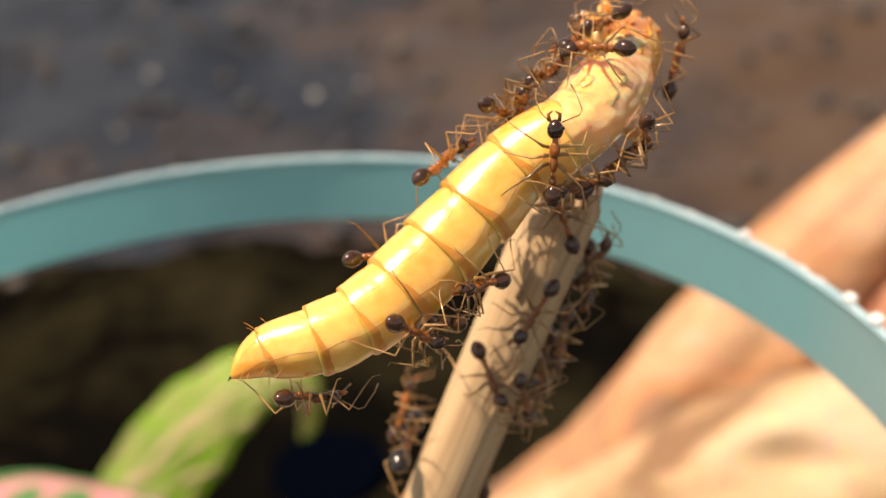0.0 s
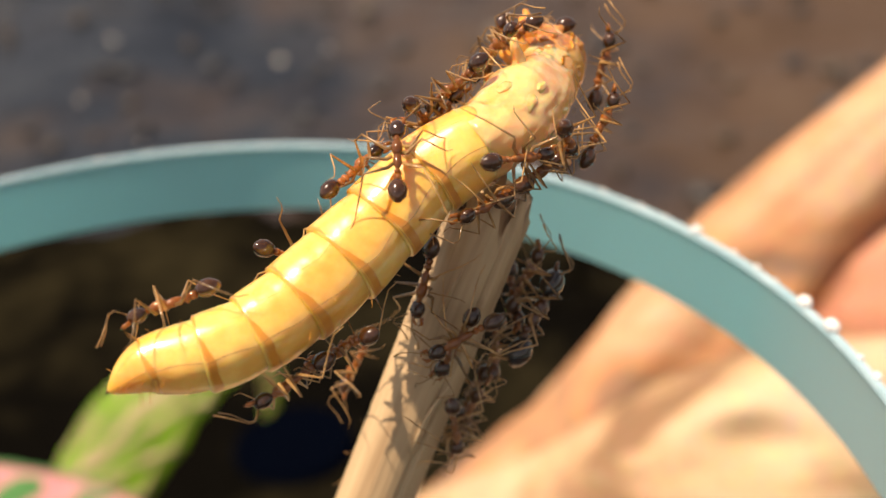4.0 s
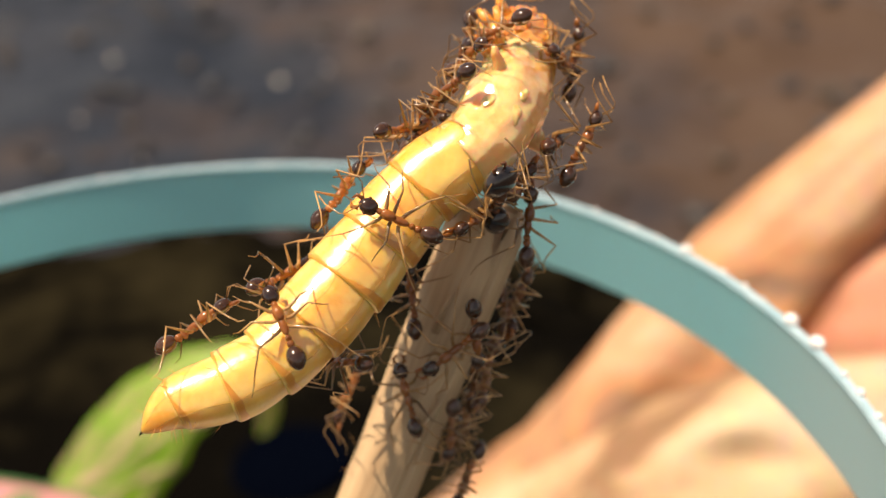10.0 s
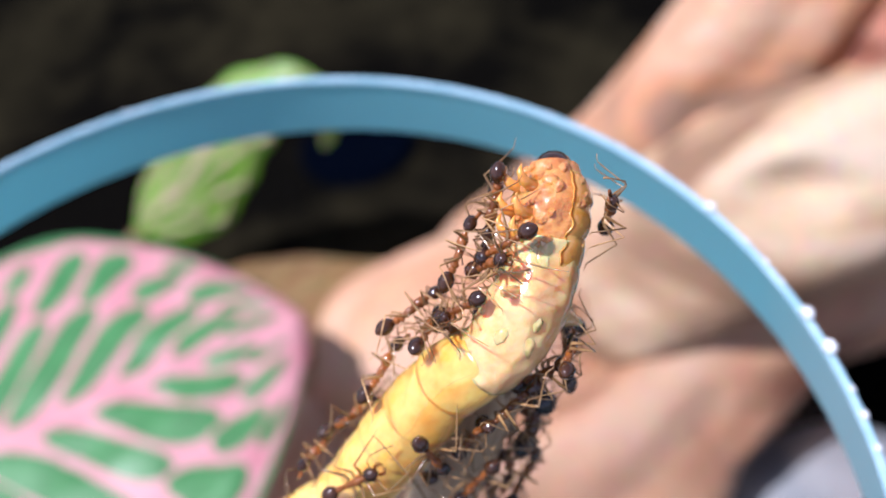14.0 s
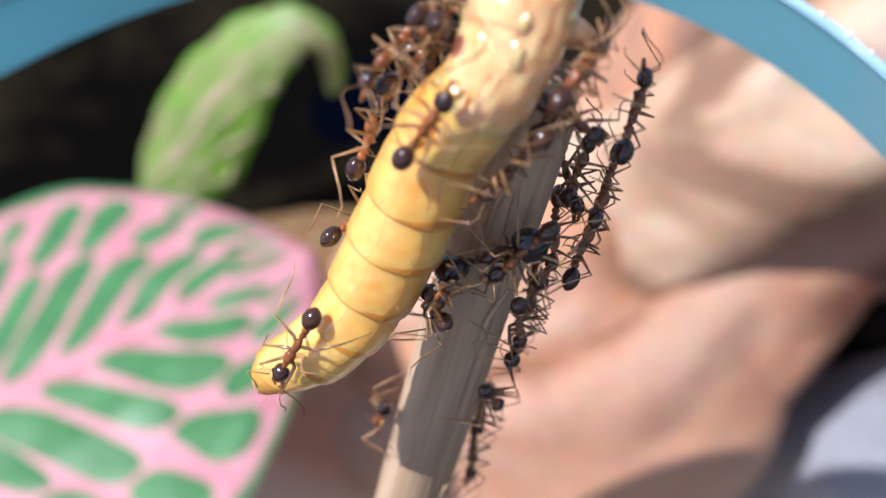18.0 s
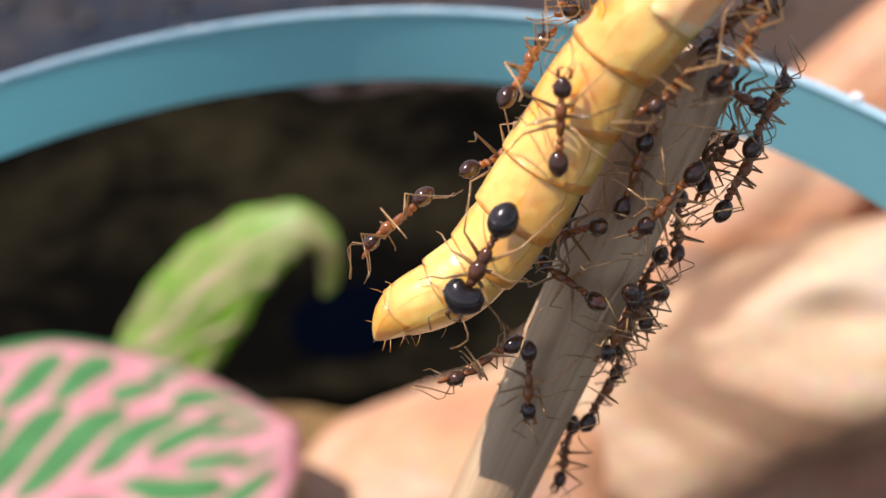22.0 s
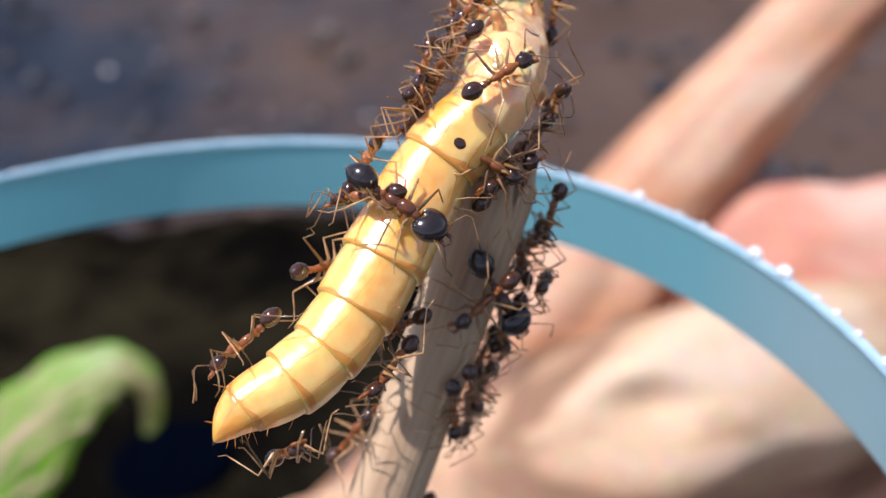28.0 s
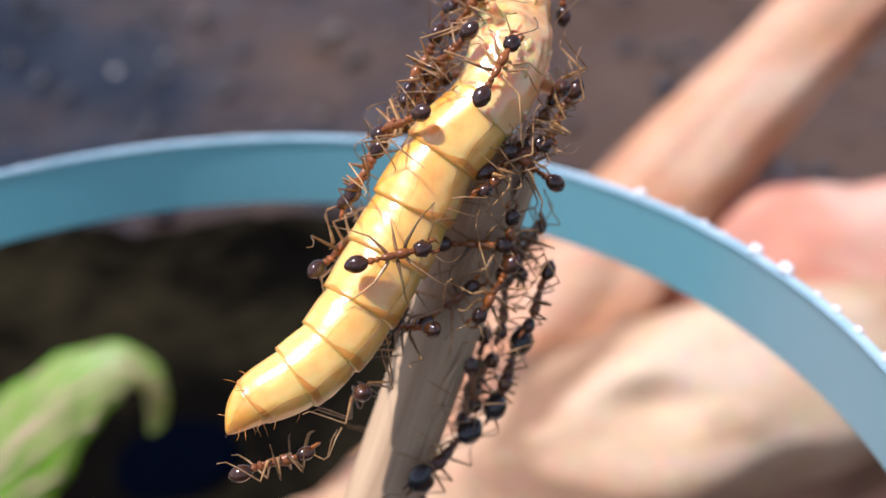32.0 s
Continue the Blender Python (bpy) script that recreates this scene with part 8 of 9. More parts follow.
     (22, 10.79, -1.08, 124.56, -0.50, -0.80, 0.32, -0.06, -0.34, -0.94),
     (22.12, 11.06, -0.89, 126.18, -0.41, -0.75, 0.52, 0.09, -0.60, -0.80),
     (22.25, 11.33, -0.69, 127.80, -0.34, -0.63, 0.69, 0.26, -0.77, -0.58),
     (22.38, 11.60, -0.50, 129.43, -0.32, -0.46, 0.83, 0.43, -0.85, -0.31),
     (22.5, 11.87, -0.30, 131.05, -0.33, -0.26, 0.91, 0.59, -0.81, -0.02),
     (22.62, 12.25, 0.44, 132.49, -0.39, -0.05, 0.92, 0.70, -0.67, 0.26),
     (22.75, 12.54, 1.02, 134.05, -0.47, 0.15, 0.87, 0.76, -0.44, 0.49),
     (22.88, 12.57, 1.12, 135.84, -0.58, 0.30, 0.76, 0.76, -0.14, 0.64),
     (23, 12.94, 0.48, 137.55, -0.70, 0.40, 0.60, 0.70, 0.18, 0.70),
     (24, 13.18, 0.63, 137.97, -0.75, 0.37, 0.55, 0.64, 0.20, 0.74),
     (25, 13.02, 1.34, 138.57, -0.65, 0.37, 0.66, 0.40, 0.91, -0.11),
     (25.5, 13.89, 1.15, 139.08, -0.63, 0.23, 0.74, 0.75, 0.43, 0.50),
     (26, 14.76, 0.96, 139.58, -0.69, 0.08, 0.72, 0.64, -0.39, 0.66),
     (27.5, 14.52, 1.53, 139.40, -0.84, 0.11, 0.53, -0.07, -0.99, 0.08),
     (29, 14.28, 2.10, 139.23, -0.83, 0.32, 0.45, -0.55, -0.41, -0.73),
     (30, 14.34, 2.06, 139.16, -0.83, 0.34, 0.44, -0.55, -0.40, -0.73),
     (31, 14.43, 2.02, 139.12, -0.82, 0.35, 0.46, -0.57, -0.38, -0.73),
     (32, 14.39, 1.90, 139.05, -0.82, 0.34, 0.46, -0.57, -0.39, -0.72),]),
    ("minor", [
     (0, 5.17, -0.38, 111.00, -0.31, 0.95, -0.00, 0.41, 0.13, 0.90),
     (1, 5.17, -0.38, 110.99, -0.30, 0.95, -0.00, 0.41, 0.13, 0.90),
     (2.5, 5.11, -0.40, 111.02, -0.34, 0.94, 0.02, 0.41, 0.13, 0.90),
     (3, 5.14, -0.39, 111.01, -0.32, 0.95, 0.01, 0.41, 0.13, 0.90),
     (4, 5.13, -0.39, 111.01, -0.33, 0.94, 0.01, 0.41, 0.13, 0.90),
     (7, 5.12, -0.40, 111.02, -0.34, 0.94, 0.01, 0.41, 0.13, 0.90),
     (9, 5.13, -0.40, 111.02, -0.33, 0.94, 0.01, 0.41, 0.13, 0.90),
     (10, 5.13, -0.39, 111.02, -0.33, 0.94, 0.01, 0.41, 0.13, 0.90),
     (11, 5.12, -0.40, 111.02, -0.34, 0.94, 0.01, 0.41, 0.13, 0.90),
     (12, 5.18, -0.38, 110.99, -0.29, 0.96, -0.01, 0.41, 0.13, 0.90),
     (12.5, 5.19, -0.37, 110.99, -0.29, 0.96, -0.01, 0.41, 0.13, 0.90),
     (13, 5.19, -0.38, 110.99, -0.29, 0.96, -0.01, 0.41, 0.13, 0.90),
     (13.5, 5.28, -0.35, 110.94, -0.23, 0.97, -0.04, 0.41, 0.13, 0.90),
     (14, 5.36, -0.34, 110.90, -0.17, 0.98, -0.07, 0.41, 0.13, 0.90),
     (14.5, 5.37, -0.33, 110.90, -0.17, 0.98, -0.07, 0.41, 0.13, 0.90),
     (16.5, 5.23, -0.36, 110.97, -0.27, 0.96, -0.02, 0.41, 0.13, 0.90),
     (17, 5.20, -0.37, 110.98, -0.28, 0.96, -0.01, 0.41, 0.13, 0.90),
     (17.25, 5.86, -0.17, 113.54, -0.56, 0.79, -0.26, 0.64, 0.61, 0.46),
     (17.5, 6.62, -0.13, 116.09, -0.84, 0.49, -0.25, 0.54, 0.82, -0.18),
     (17.75, 7.49, -0.18, 118.58, -0.98, 0.21, 0.01, 0.14, 0.67, -0.73),
     (18, 8.52, -0.30, 121.02, -0.92, 0.08, 0.39, -0.36, 0.23, -0.90),
     (18.25, 9.73, -0.85, 123.34, -0.63, -0.37, 0.68, -0.77, 0.31, -0.55),
     (18.5, 11.38, -1.12, 125.42, -0.15, -0.73, 0.66, -0.99, 0.13, -0.08),
     (18.75, 13.21, -0.94, 127.37, 0.33, -0.88, 0.34, -0.92, -0.22, 0.33),
     (19, 14.96, -0.21, 129.27, 0.63, -0.75, -0.17, -0.59, -0.62, 0.52),
     (19.5, 14.20, -0.52, 130.29, -0.13, -0.99, -0.07, -0.41, -0.01, 0.91),
     (20, 13.51, 0.16, 131.26, -0.67, -0.62, 0.40, 0.26, 0.30, 0.92),
     (21, 14.61, -0.40, 130.73, 0.06, -1.00, 0.05, 0.40, 0.07, 0.91),
     (21.25, 14.34, -0.57, 129.77, 0.07, -0.99, -0.09, -0.33, -0.11, 0.94),
     (21.5, 14.06, -0.68, 128.81, 0.16, -0.97, -0.18, -0.88, -0.23, 0.43),
     (21.75, 13.77, -0.78, 127.85, 0.29, -0.94, -0.18, -0.92, -0.23, -0.32),
     (22, 13.46, -0.82, 126.89, 0.39, -0.92, -0.09, -0.44, -0.10, -0.89),
     (22.5, 13.83, -0.60, 126.63, 0.54, -0.73, -0.41, 0.44, 0.67, -0.60),
     (23, 14.02, -0.21, 126.39, 0.83, -0.49, -0.27, 0.54, 0.59, 0.60),
     (24, 12.34, -1.18, 125.26, 0.19, -0.98, 0.03, 0.93, 0.19, 0.31),
     (25, 11.86, -1.20, 125.32, -0.06, -0.97, 0.22, 0.83, 0.08, 0.55),
     (25.5, 11.97, -1.10, 126.10, -0.23, -0.95, 0.20, 0.84, -0.30, -0.46),
     (26, 12.10, -0.87, 126.85, -0.32, -0.89, 0.34, -0.13, -0.31, -0.94),
     (29, 13.62, -0.70, 126.61, 0.56, -0.82, -0.12, 0.12, 0.23, -0.97),
     (30, 13.68, -0.64, 126.53, 0.60, -0.78, -0.18, 0.08, 0.28, -0.96),
     (30.25, 14.53, -0.48, 128.80, 0.42, -0.88, -0.22, -0.51, -0.02, -0.86),
     (30.5, 15.35, -0.26, 131.08, 0.25, -0.96, -0.12, -0.91, -0.19, -0.36),
     (30.75, 16.15, -0.00, 133.35, 0.17, -0.98, 0.08, -0.94, -0.14, 0.31),
     (31, 16.92, 0.37, 135.63, 0.23, -0.93, 0.29, -0.57, 0.11, 0.81),
     (32, 16.95, 0.39, 135.66, 0.25, -0.92, 0.31, -0.75, 0.02, 0.67),]),
    ("minor", [
     (0, 6.84, 0.16, 115.06, -0.39, 0.92, 0.04, 0.41, 0.13, 0.90),
     (1, 6.85, 0.16, 115.06, -0.39, 0.92, 0.04, 0.41, 0.13, 0.90),
     (2.5, 6.79, 0.13, 115.09, -0.43, 0.90, 0.06, 0.41, 0.13, 0.90),
     (3, 6.82, 0.15, 115.08, -0.41, 0.91, 0.05, 0.41, 0.13, 0.90),
     (4, 6.81, 0.14, 115.08, -0.42, 0.91, 0.05, 0.41, 0.13, 0.90),
     (7, 6.80, 0.14, 115.09, -0.43, 0.90, 0.06, 0.41, 0.13, 0.90),
     (9, 6.81, 0.14, 115.08, -0.42, 0.91, 0.06, 0.41, 0.13, 0.90),
     (10, 6.81, 0.14, 115.08, -0.42, 0.91, 0.06, 0.41, 0.13, 0.90),
     (11, 6.80, 0.14, 115.09, -0.42, 0.90, 0.06, 0.41, 0.13, 0.90),
     (12, 6.86, 0.17, 115.06, -0.38, 0.92, 0.04, 0.41, 0.13, 0.90),
     (12.5, 6.87, 0.17, 115.05, -0.38, 0.92, 0.04, 0.41, 0.13, 0.90),
     (13, 6.86, 0.17, 115.05, -0.38, 0.92, 0.04, 0.41, 0.13, 0.90),
     (13.5, 6.95, 0.20, 115.01, -0.32, 0.95, 0.01, 0.41, 0.13, 0.90),
     (14, 7.03, 0.23, 114.97, -0.27, 0.96, -0.02, 0.41, 0.13, 0.90),
     (14.5, 7.04, 0.23, 114.96, -0.26, 0.97, -0.02, 0.41, 0.13, 0.90),
     (16.5, 6.90, 0.18, 115.03, -0.36, 0.93, 0.02, 0.41, 0.13, 0.90),
     (16.62, 7.45, 0.19, 117.76, -0.64, 0.70, 0.31, 0.42, -0.02, 0.91),
     (16.75, 8.27, -0.05, 120.41, -0.81, 0.32, 0.50, 0.47, -0.16, 0.87),
     (16.88, 9.39, -0.37, 123.01, -0.82, -0.14, 0.55, 0.57, -0.25, 0.79),
     (17, 10.83, -0.64, 125.43, -0.68, -0.57, 0.45, 0.68, -0.27, 0.68),
     (17.5, 11.55, -1.37, 124.56, 0.15, -0.83, 0.53, 0.92, -0.07, -0.38),
     (18, 12.33, -1.07, 123.51, 0.60, -0.77, -0.22, 0.05, 0.31, -0.95),
     (18.5, 13.14, -0.91, 125.52, 0.53, -0.83, -0.16, 0.18, 0.30, -0.94),
     (19, 13.88, -0.66, 127.54, 0.46, -0.88, -0.11, 0.31, 0.28, -0.91),
     (19.25, 13.60, -0.83, 127.97, 0.13, -0.93, -0.36, -0.32, 0.30, -0.90),
     (19.5, 13.28, -0.80, 128.41, -0.29, -0.90, -0.33, -0.77, 0.42, -0.49),
     (19.75, 12.97, -0.64, 128.81, -0.57, -0.82, -0.03, -0.82, 0.56, 0.12),
     (20, 12.73, -0.30, 129.17, -0.58, -0.73, 0.37, -0.44, 0.66, 0.60),
     (21, 12.16, -0.22, 128.36, -0.68, -0.58, 0.44, -0.45, 0.81, 0.38),
     (22, 12.40, -0.40, 128.45, -0.60, -0.73, 0.35, -0.68, 0.68, 0.27),
     (22.5, 12.31, -0.30, 128.61, -0.68, -0.66, 0.31, -0.04, 0.46, 0.89),
     (23, 12.30, -0.14, 128.72, -0.73, -0.58, 0.37, 0.57, -0.21, 0.79),
     (23.25, 11.42, 0.02, 127.36, -0.81, -0.36, 0.47, 0.52, -0.04, 0.85),
     (23.5, 10.69, 0.24, 125.95, -0.86, -0.12, 0.50, 0.49, 0.13, 0.86),
     (23.75, 9.86, 0.42, 124.58, -0.88, 0.12, 0.46, 0.48, 0.31, 0.82),
     (24, 9.02, 0.61, 123.22, -0.87, 0.35, 0.36, 0.49, 0.47, 0.74),
     (25, 9.65, 0.49, 123.26, -0.85, 0.38, 0.37, 0.52, 0.48, 0.71),
     (25.5, 10.00, -0.84, 123.83, -0.44, -0.41, 0.80, 0.89, -0.08, 0.45),
     (26, 11.34, -1.43, 123.81, 0.00, -0.99, 0.13, 0.96, -0.03, -0.26),
     (27.5, 10.25, -0.48, 124.66, -0.49, -0.44, 0.76, 0.87, -0.16, 0.46),
     (29, 9.95, 0.85, 124.97, -0.87, 0.36, 0.35, 0.47, 0.36, 0.80),
     (30, 10.26, 0.68, 124.61, -0.86, 0.37, 0.36, 0.36, -0.07, 0.93),
     (30.25, 10.83, -1.15, 124.60, -0.93, 0.12, -0.36, -0.34, 0.16, 0.93),
     (30.5, 12.61, -0.82, 123.70, -0.46, -0.24, -0.85, -0.88, 0.16, 0.44),
     (30.75, 12.83, -0.92, 123.18, 0.26, -0.48, -0.84, -0.96, -0.09, -0.25),
     (31, 13.06, -1.02, 122.67, 0.82, -0.47, -0.33, -0.53, -0.42, -0.73),
     (31.25, 13.97, -0.75, 124.60, 0.82, -0.47, -0.32, -0.53, -0.43, -0.73),
     (31.5, 14.89, -0.49, 126.53, 0.83, -0.47, -0.31, -0.53, -0.44, -0.73),
     (31.75, 15.80, -0.23, 128.45, 0.83, -0.47, -0.31, -0.52, -0.45, -0.73),
     (32, 16.72, 0.04, 130.38, 0.83, -0.47, -0.30, -0.52, -0.45, -0.72),]),
    ("minor", [
     (0, 8.53, 0.68, 119.13, -0.48, 0.87, 0.09, 0.41, 0.13, 0.90),
     (1, 8.53, 0.68, 119.13, -0.48, 0.88, 0.09, 0.41, 0.13, 0.90),
     (1.38, 9.18, 0.84, 121.28, -0.67, 0.74, 0.02, 0.58, 0.51, 0.64),
     (1.75, 9.90, 0.90, 123.43, -0.83, 0.56, 0.06, 0.55, 0.79, 0.25),
     (2.12, 10.67, 0.93, 125.54, -0.91, 0.37, 0.19, 0.34, 0.93, -0.16),
     (2.5, 11.54, 0.90, 127.61, -0.89, 0.23, 0.39, 0.00, 0.87, -0.50),
     (2.62, 11.45, -0.06, 127.34, -0.96, -0.27, 0.01, -0.22, 0.77, -0.61),
     (2.75, 11.87, -0.80, 126.86, -0.64, -0.72, -0.28, -0.30, 0.57, -0.76),
     (2.88, 12.43, -1.15, 126.03, -0.05, -0.93, -0.36, -0.22, 0.36, -0.91),
     (3, 12.98, -0.90, 125.14, 0.55, -0.82, -0.19, 0.00, 0.24, -0.97),
     (3.12, 14.28, -0.03, 126.68, 0.31, -0.95, -0.04, -0.08, 0.02, -1.00),
     (3.25, 15.17, 1.03, 128.40, 0.08, -0.99, 0.15, -0.22, -0.17, -0.96),
     (3.38, 15.67, 2.01, 130.15, -0.13, -0.92, 0.38, -0.39, -0.30, -0.87),
     (3.5, 15.89, 2.76, 132.09, -0.28, -0.76, 0.59, -0.57, -0.37, -0.74),
     (3.62, 16.60, 3.60, 133.85, -0.36, -0.52, 0.78, -0.74, -0.35, -0.58),
     (3.75, 17.30, 4.44, 135.61, -0.35, -0.24, 0.91, -0.87, -0.27, -0.41),
     (3.88, 17.51, 5.28, 137.05, -0.26, 0.05, 0.96, -0.96, -0.11, -0.25),
     (4, 18.70, 6.13, 139.13, -0.10, 0.32, 0.94, -0.99, 0.08, -0.13),
     (4.38, 17.36, 5.01, 138.70, -0.09, -0.04, 1.00, -1.00, -0.03, -0.09),
     (4.75, 16.72, 3.71, 137.83, -0.02, -0.38, 0.93, -0.99, -0.14, -0.08),
     (5.12, 16.23, 2.27, 137.39, 0.08, -0.66, 0.74, -0.96, -0.26, -0.12),
     (5.5, 15.64, 0.94, 136.82, 0.22, -0.85, 0.48, -0.92, -0.34, -0.19),
     (5.88, 14.88, -0.33, 136.18, 0.36, -0.92, 0.16, -0.87, -0.39, -0.29),
     (6.25, 14.04, -1.63, 135.74, 0.50, -0.85, -0.16, -0.82, -0.40, -0.40),
     (6.62, 13.31, -2.93, 135.11, 0.60, -0.66, -0.45, -0.78, -0.37, -0.50),
     (7, 12.58, -4.23, 134.49, 0.66, -0.38, -0.65, -0.75, -0.29, -0.59),
     (8, 11.91, -4.28, 134.19, 0.67, -0.38, -0.64, -0.53, -0.85, -0.05),
     (9, 11.23, -4.32, 133.89, 0.68, -0.37, -0.63, 0.03, -0.85, 0.53),
     (9.25, 12.03, -3.36, 131.67, 0.74, -0.31, -0.59, -0.24, -0.95, 0.21),
     (9.5, 12.83, -2.39, 129.45, 0.80, -0.29, -0.52, -0.44, -0.88, -0.17),
     (9.75, 13.63, -1.42, 127.23, 0.84, -0.31, -0.44, -0.52, -0.67, -0.53),
     (10, 14.43, -0.46, 125.01, 0.86, -0.35, -0.37, -0.48, -0.34, -0.81),
     (10.5, 13.35, -0.49, 123.61, 0.88, -0.32, -0.35, -0.44, -0.26, -0.86),
     (11, 12.27, -0.52, 122.21, 0.90, -0.29, -0.33, -0.39, -0.17, -0.91),
     (11.12, 12.86, -0.91, 124.46, 0.73, -0.61, -0.30, -0.50, -0.18, -0.85),
     (11.25, 13.16, -0.98, 126.79, 0.47, -0.86, -0.21, -0.60, -0.14, -0.79),
     (11.38, 13.38, -0.67, 129.11, 0.16, -0.98, -0.06, -0.67, -0.06, -0.74),
     (11.5, 13.68, 0.01, 131.37, -0.16, -0.98, 0.11, -0.72, 0.04, -0.69),
     (11.62, 14.18, 0.32, 133.52, -0.45, -0.85, 0.28, -0.72, 0.16, -0.67),
     (11.75, 14.69, 0.63, 135.68, -0.67, -0.60, 0.44, -0.69, 0.28, -0.67),
     (11.88, 15.13, 1.76, 137.97, -0.78, -0.27, 0.56, -0.62, 0.38, -0.69),
     (12, 15.59, 1.19, 140.10, -0.78, 0.09, 0.62, -0.53, 0.45, -0.72),
     (12.5, 15.26, 1.23, 139.59, -0.78, 0.36, 0.51, -0.45, 0.23, -0.86),
     (13, 15.61, 1.68, 140.17, -0.73, 0.42, 0.53, 0.23, 0.89, -0.39),
     (13.25, 14.66, 1.61, 139.39, -0.58, 0.47, 0.67, -0.54, 0.39, -0.74),
     (13.5, 13.71, 1.55, 138.61, -0.45, 0.63, 0.63, -0.89, -0.39, -0.24),
     (13.62, 13.79, 1.60, 138.55, -0.48, 0.65, 0.59, -0.68, 0.16, -0.72),
     (13.75, 13.86, 1.66, 138.49, -0.48, 0.67, 0.56, -0.07, 0.61, -0.79),
     (13.88, 13.94, 1.72, 138.43, -0.45, 0.70, 0.55, 0.58, 0.70, -0.42),
     (14, 14.01, 1.77, 138.37, -0.41, 0.72, 0.56, 0.91, 0.38, 0.18),
     (14.5, 13.60, 1.40, 137.83, -0.57, 0.60, 0.56, 0.82, 0.47, 0.33),
     (15, 13.30, 1.27, 137.75, -0.57, 0.56, 0.60, 0.67, -0.11, 0.73),
     (15.5, 13.00, 1.13, 137.67, -0.60, 0.51, 0.62, 0.20, -0.65, 0.73),
     (16, 12.71, 1.00, 137.59, -0.64, 0.48, 0.60, -0.35, -0.88, 0.33),
     (16.5, 12.41, 0.87, 137.51, -0.68, 0.49, 0.55, -0.70, -0.67, -0.27),
     (16.62, 12.51, 0.74, 137.40, -0.69, 0.47, 0.54, -0.35, -0.88, 0.33),
     (16.75, 12.61, 0.62, 137.29, -0.70, 0.46, 0.55, 0.18, -0.63, 0.75),
     (16.88, 12.78, 0.46, 137.14, -0.70, 0.45, 0.56, 0.61, -0.05, 0.79),
     (17, 12.82, 0.37, 137.08, -0.69, 0.45, 0.58, 0.72, 0.56, 0.42),
     (17.25, 12.14, -1.02, 136.24, -0.69, -0.29, 0.66, 0.38, 0.62, 0.68),
     (17.5, 12.26, -1.92, 134.75, -0.30, -0.87, 0.40, 0.13, 0.38, 0.92),
     (17.75, 12.10, -2.25, 132.91, 0.28, -0.96, -0.06, 0.08, -0.04, 1.00),
     (18, 11.69, -1.88, 131.10, 0.72, -0.51, -0.47, 0.28, -0.40, 0.87),
     (18.25, 11.22, -2.14, 130.71, 0.72, -0.62, -0.31, -0.29, -0.68, 0.67),
     (18.5, 10.66, -2.32, 130.36, 0.62, -0.75, -0.23, -0.73, -0.66, 0.17),
     (18.75, 10.08, -2.47, 130.04, 0.47, -0.85, -0.25, -0.84, -0.34, -0.41),
     (19, 9.45, -2.55, 129.75, 0.33, -0.87, -0.37, -0.58, 0.13, -0.81),
     (20, 8.64, -2.33, 127.67, 0.27, -0.67, -0.69, -0.96, -0.24, -0.14),
     (21, 8.28, -3.54, 128.20, 0.30, -0.60, -0.75, -0.95, -0.22, -0.20),
     (22, 8.60, -2.84, 127.97, 0.40, -0.63, -0.66, -0.90, -0.43, -0.12),
     (22.5, 8.78, -3.14, 128.46, 0.44, -0.64, -0.63, -0.06, -0.72, 0.69),
     (23, 8.96, -3.43, 128.96, 0.48, -0.59, -0.64, 0.83, 0.08, 0.55),
     (24, 10.62, -2.85, 130.63, 0.63, -0.53, -0.57, 0.77, 0.29, 0.57),
     (24.25, 9.87, -2.93, 130.67, 0.32, -0.63, -0.71, 0.83, 0.54, -0.10),
     (24.5, 9.23, -3.19, 130.58, 0.04, -0.80, -0.60, 0.43, 0.56, -0.71),
     (24.75, 8.55, -3.42, 130.56, -0.08, -0.95, -0.31, -0.22, 0.32, -0.92),
     (25, 7.82, -3.51, 130.55, 0.04, -1.00, 0.01, -0.77, -0.04, -0.63),
     (25.5, 8.62, -4.51, 131.29, 0.42, -0.87, -0.27, -0.91, -0.40, -0.12),
     (26, 9.17, -5.11, 132.22, 0.47, -0.58, -0.66, -0.58, -0.77, 0.27),
     (29, 10.67, -3.07, 131.52, 0.65, -0.51, -0.55, -0.76, -0.44, -0.48),
     (30, 10.37, -3.60, 132.07, 0.51, -0.86, -0.03, -0.74, -0.42, -0.53),
     (31, 10.14, -3.36, 130.97, 0.65, -0.50, -0.57, -0.76, -0.49, -0.43),
     (31.25, 11.09, -2.59, 130.95, 0.22, -0.62, -0.75, -0.79, -0.57, 0.24),
     (31.5, 12.03, -1.82, 130.93, -0.22, -0.77, -0.59, -0.38, -0.49, 0.78),
     (31.75, 12.98, -1.05, 130.91, -0.44, -0.88, -0.17, 0.26, -0.30, 0.92),
     (32, 13.93, -0.28, 130.89, -0.33, -0.89, 0.31, 0.81, -0.10, 0.58),]),
    ("minor", [
     (0, 5.99, -0.40, 110.63, 0.24, 0.94, -0.25, -0.41, -0.13, -0.90),
     (1, 5.99, -0.40, 110.63, 0.25, 0.94, -0.25, -0.41, -0.13, -0.90),
     (2.5, 5.93, -0.38, 110.65, 0.21, 0.95, -0.23, -0.41, -0.13, -0.90),
     (3, 5.96, -0.39, 110.64, 0.22, 0.94, -0.24, -0.41, -0.13, -0.90),
     (4, 5.95, -0.39, 110.64, 0.22, 0.95, -0.24, -0.41, -0.13, -0.90),
     (7, 5.94, -0.39, 110.65, 0.21, 0.95, -0.23, -0.41, -0.13, -0.90),
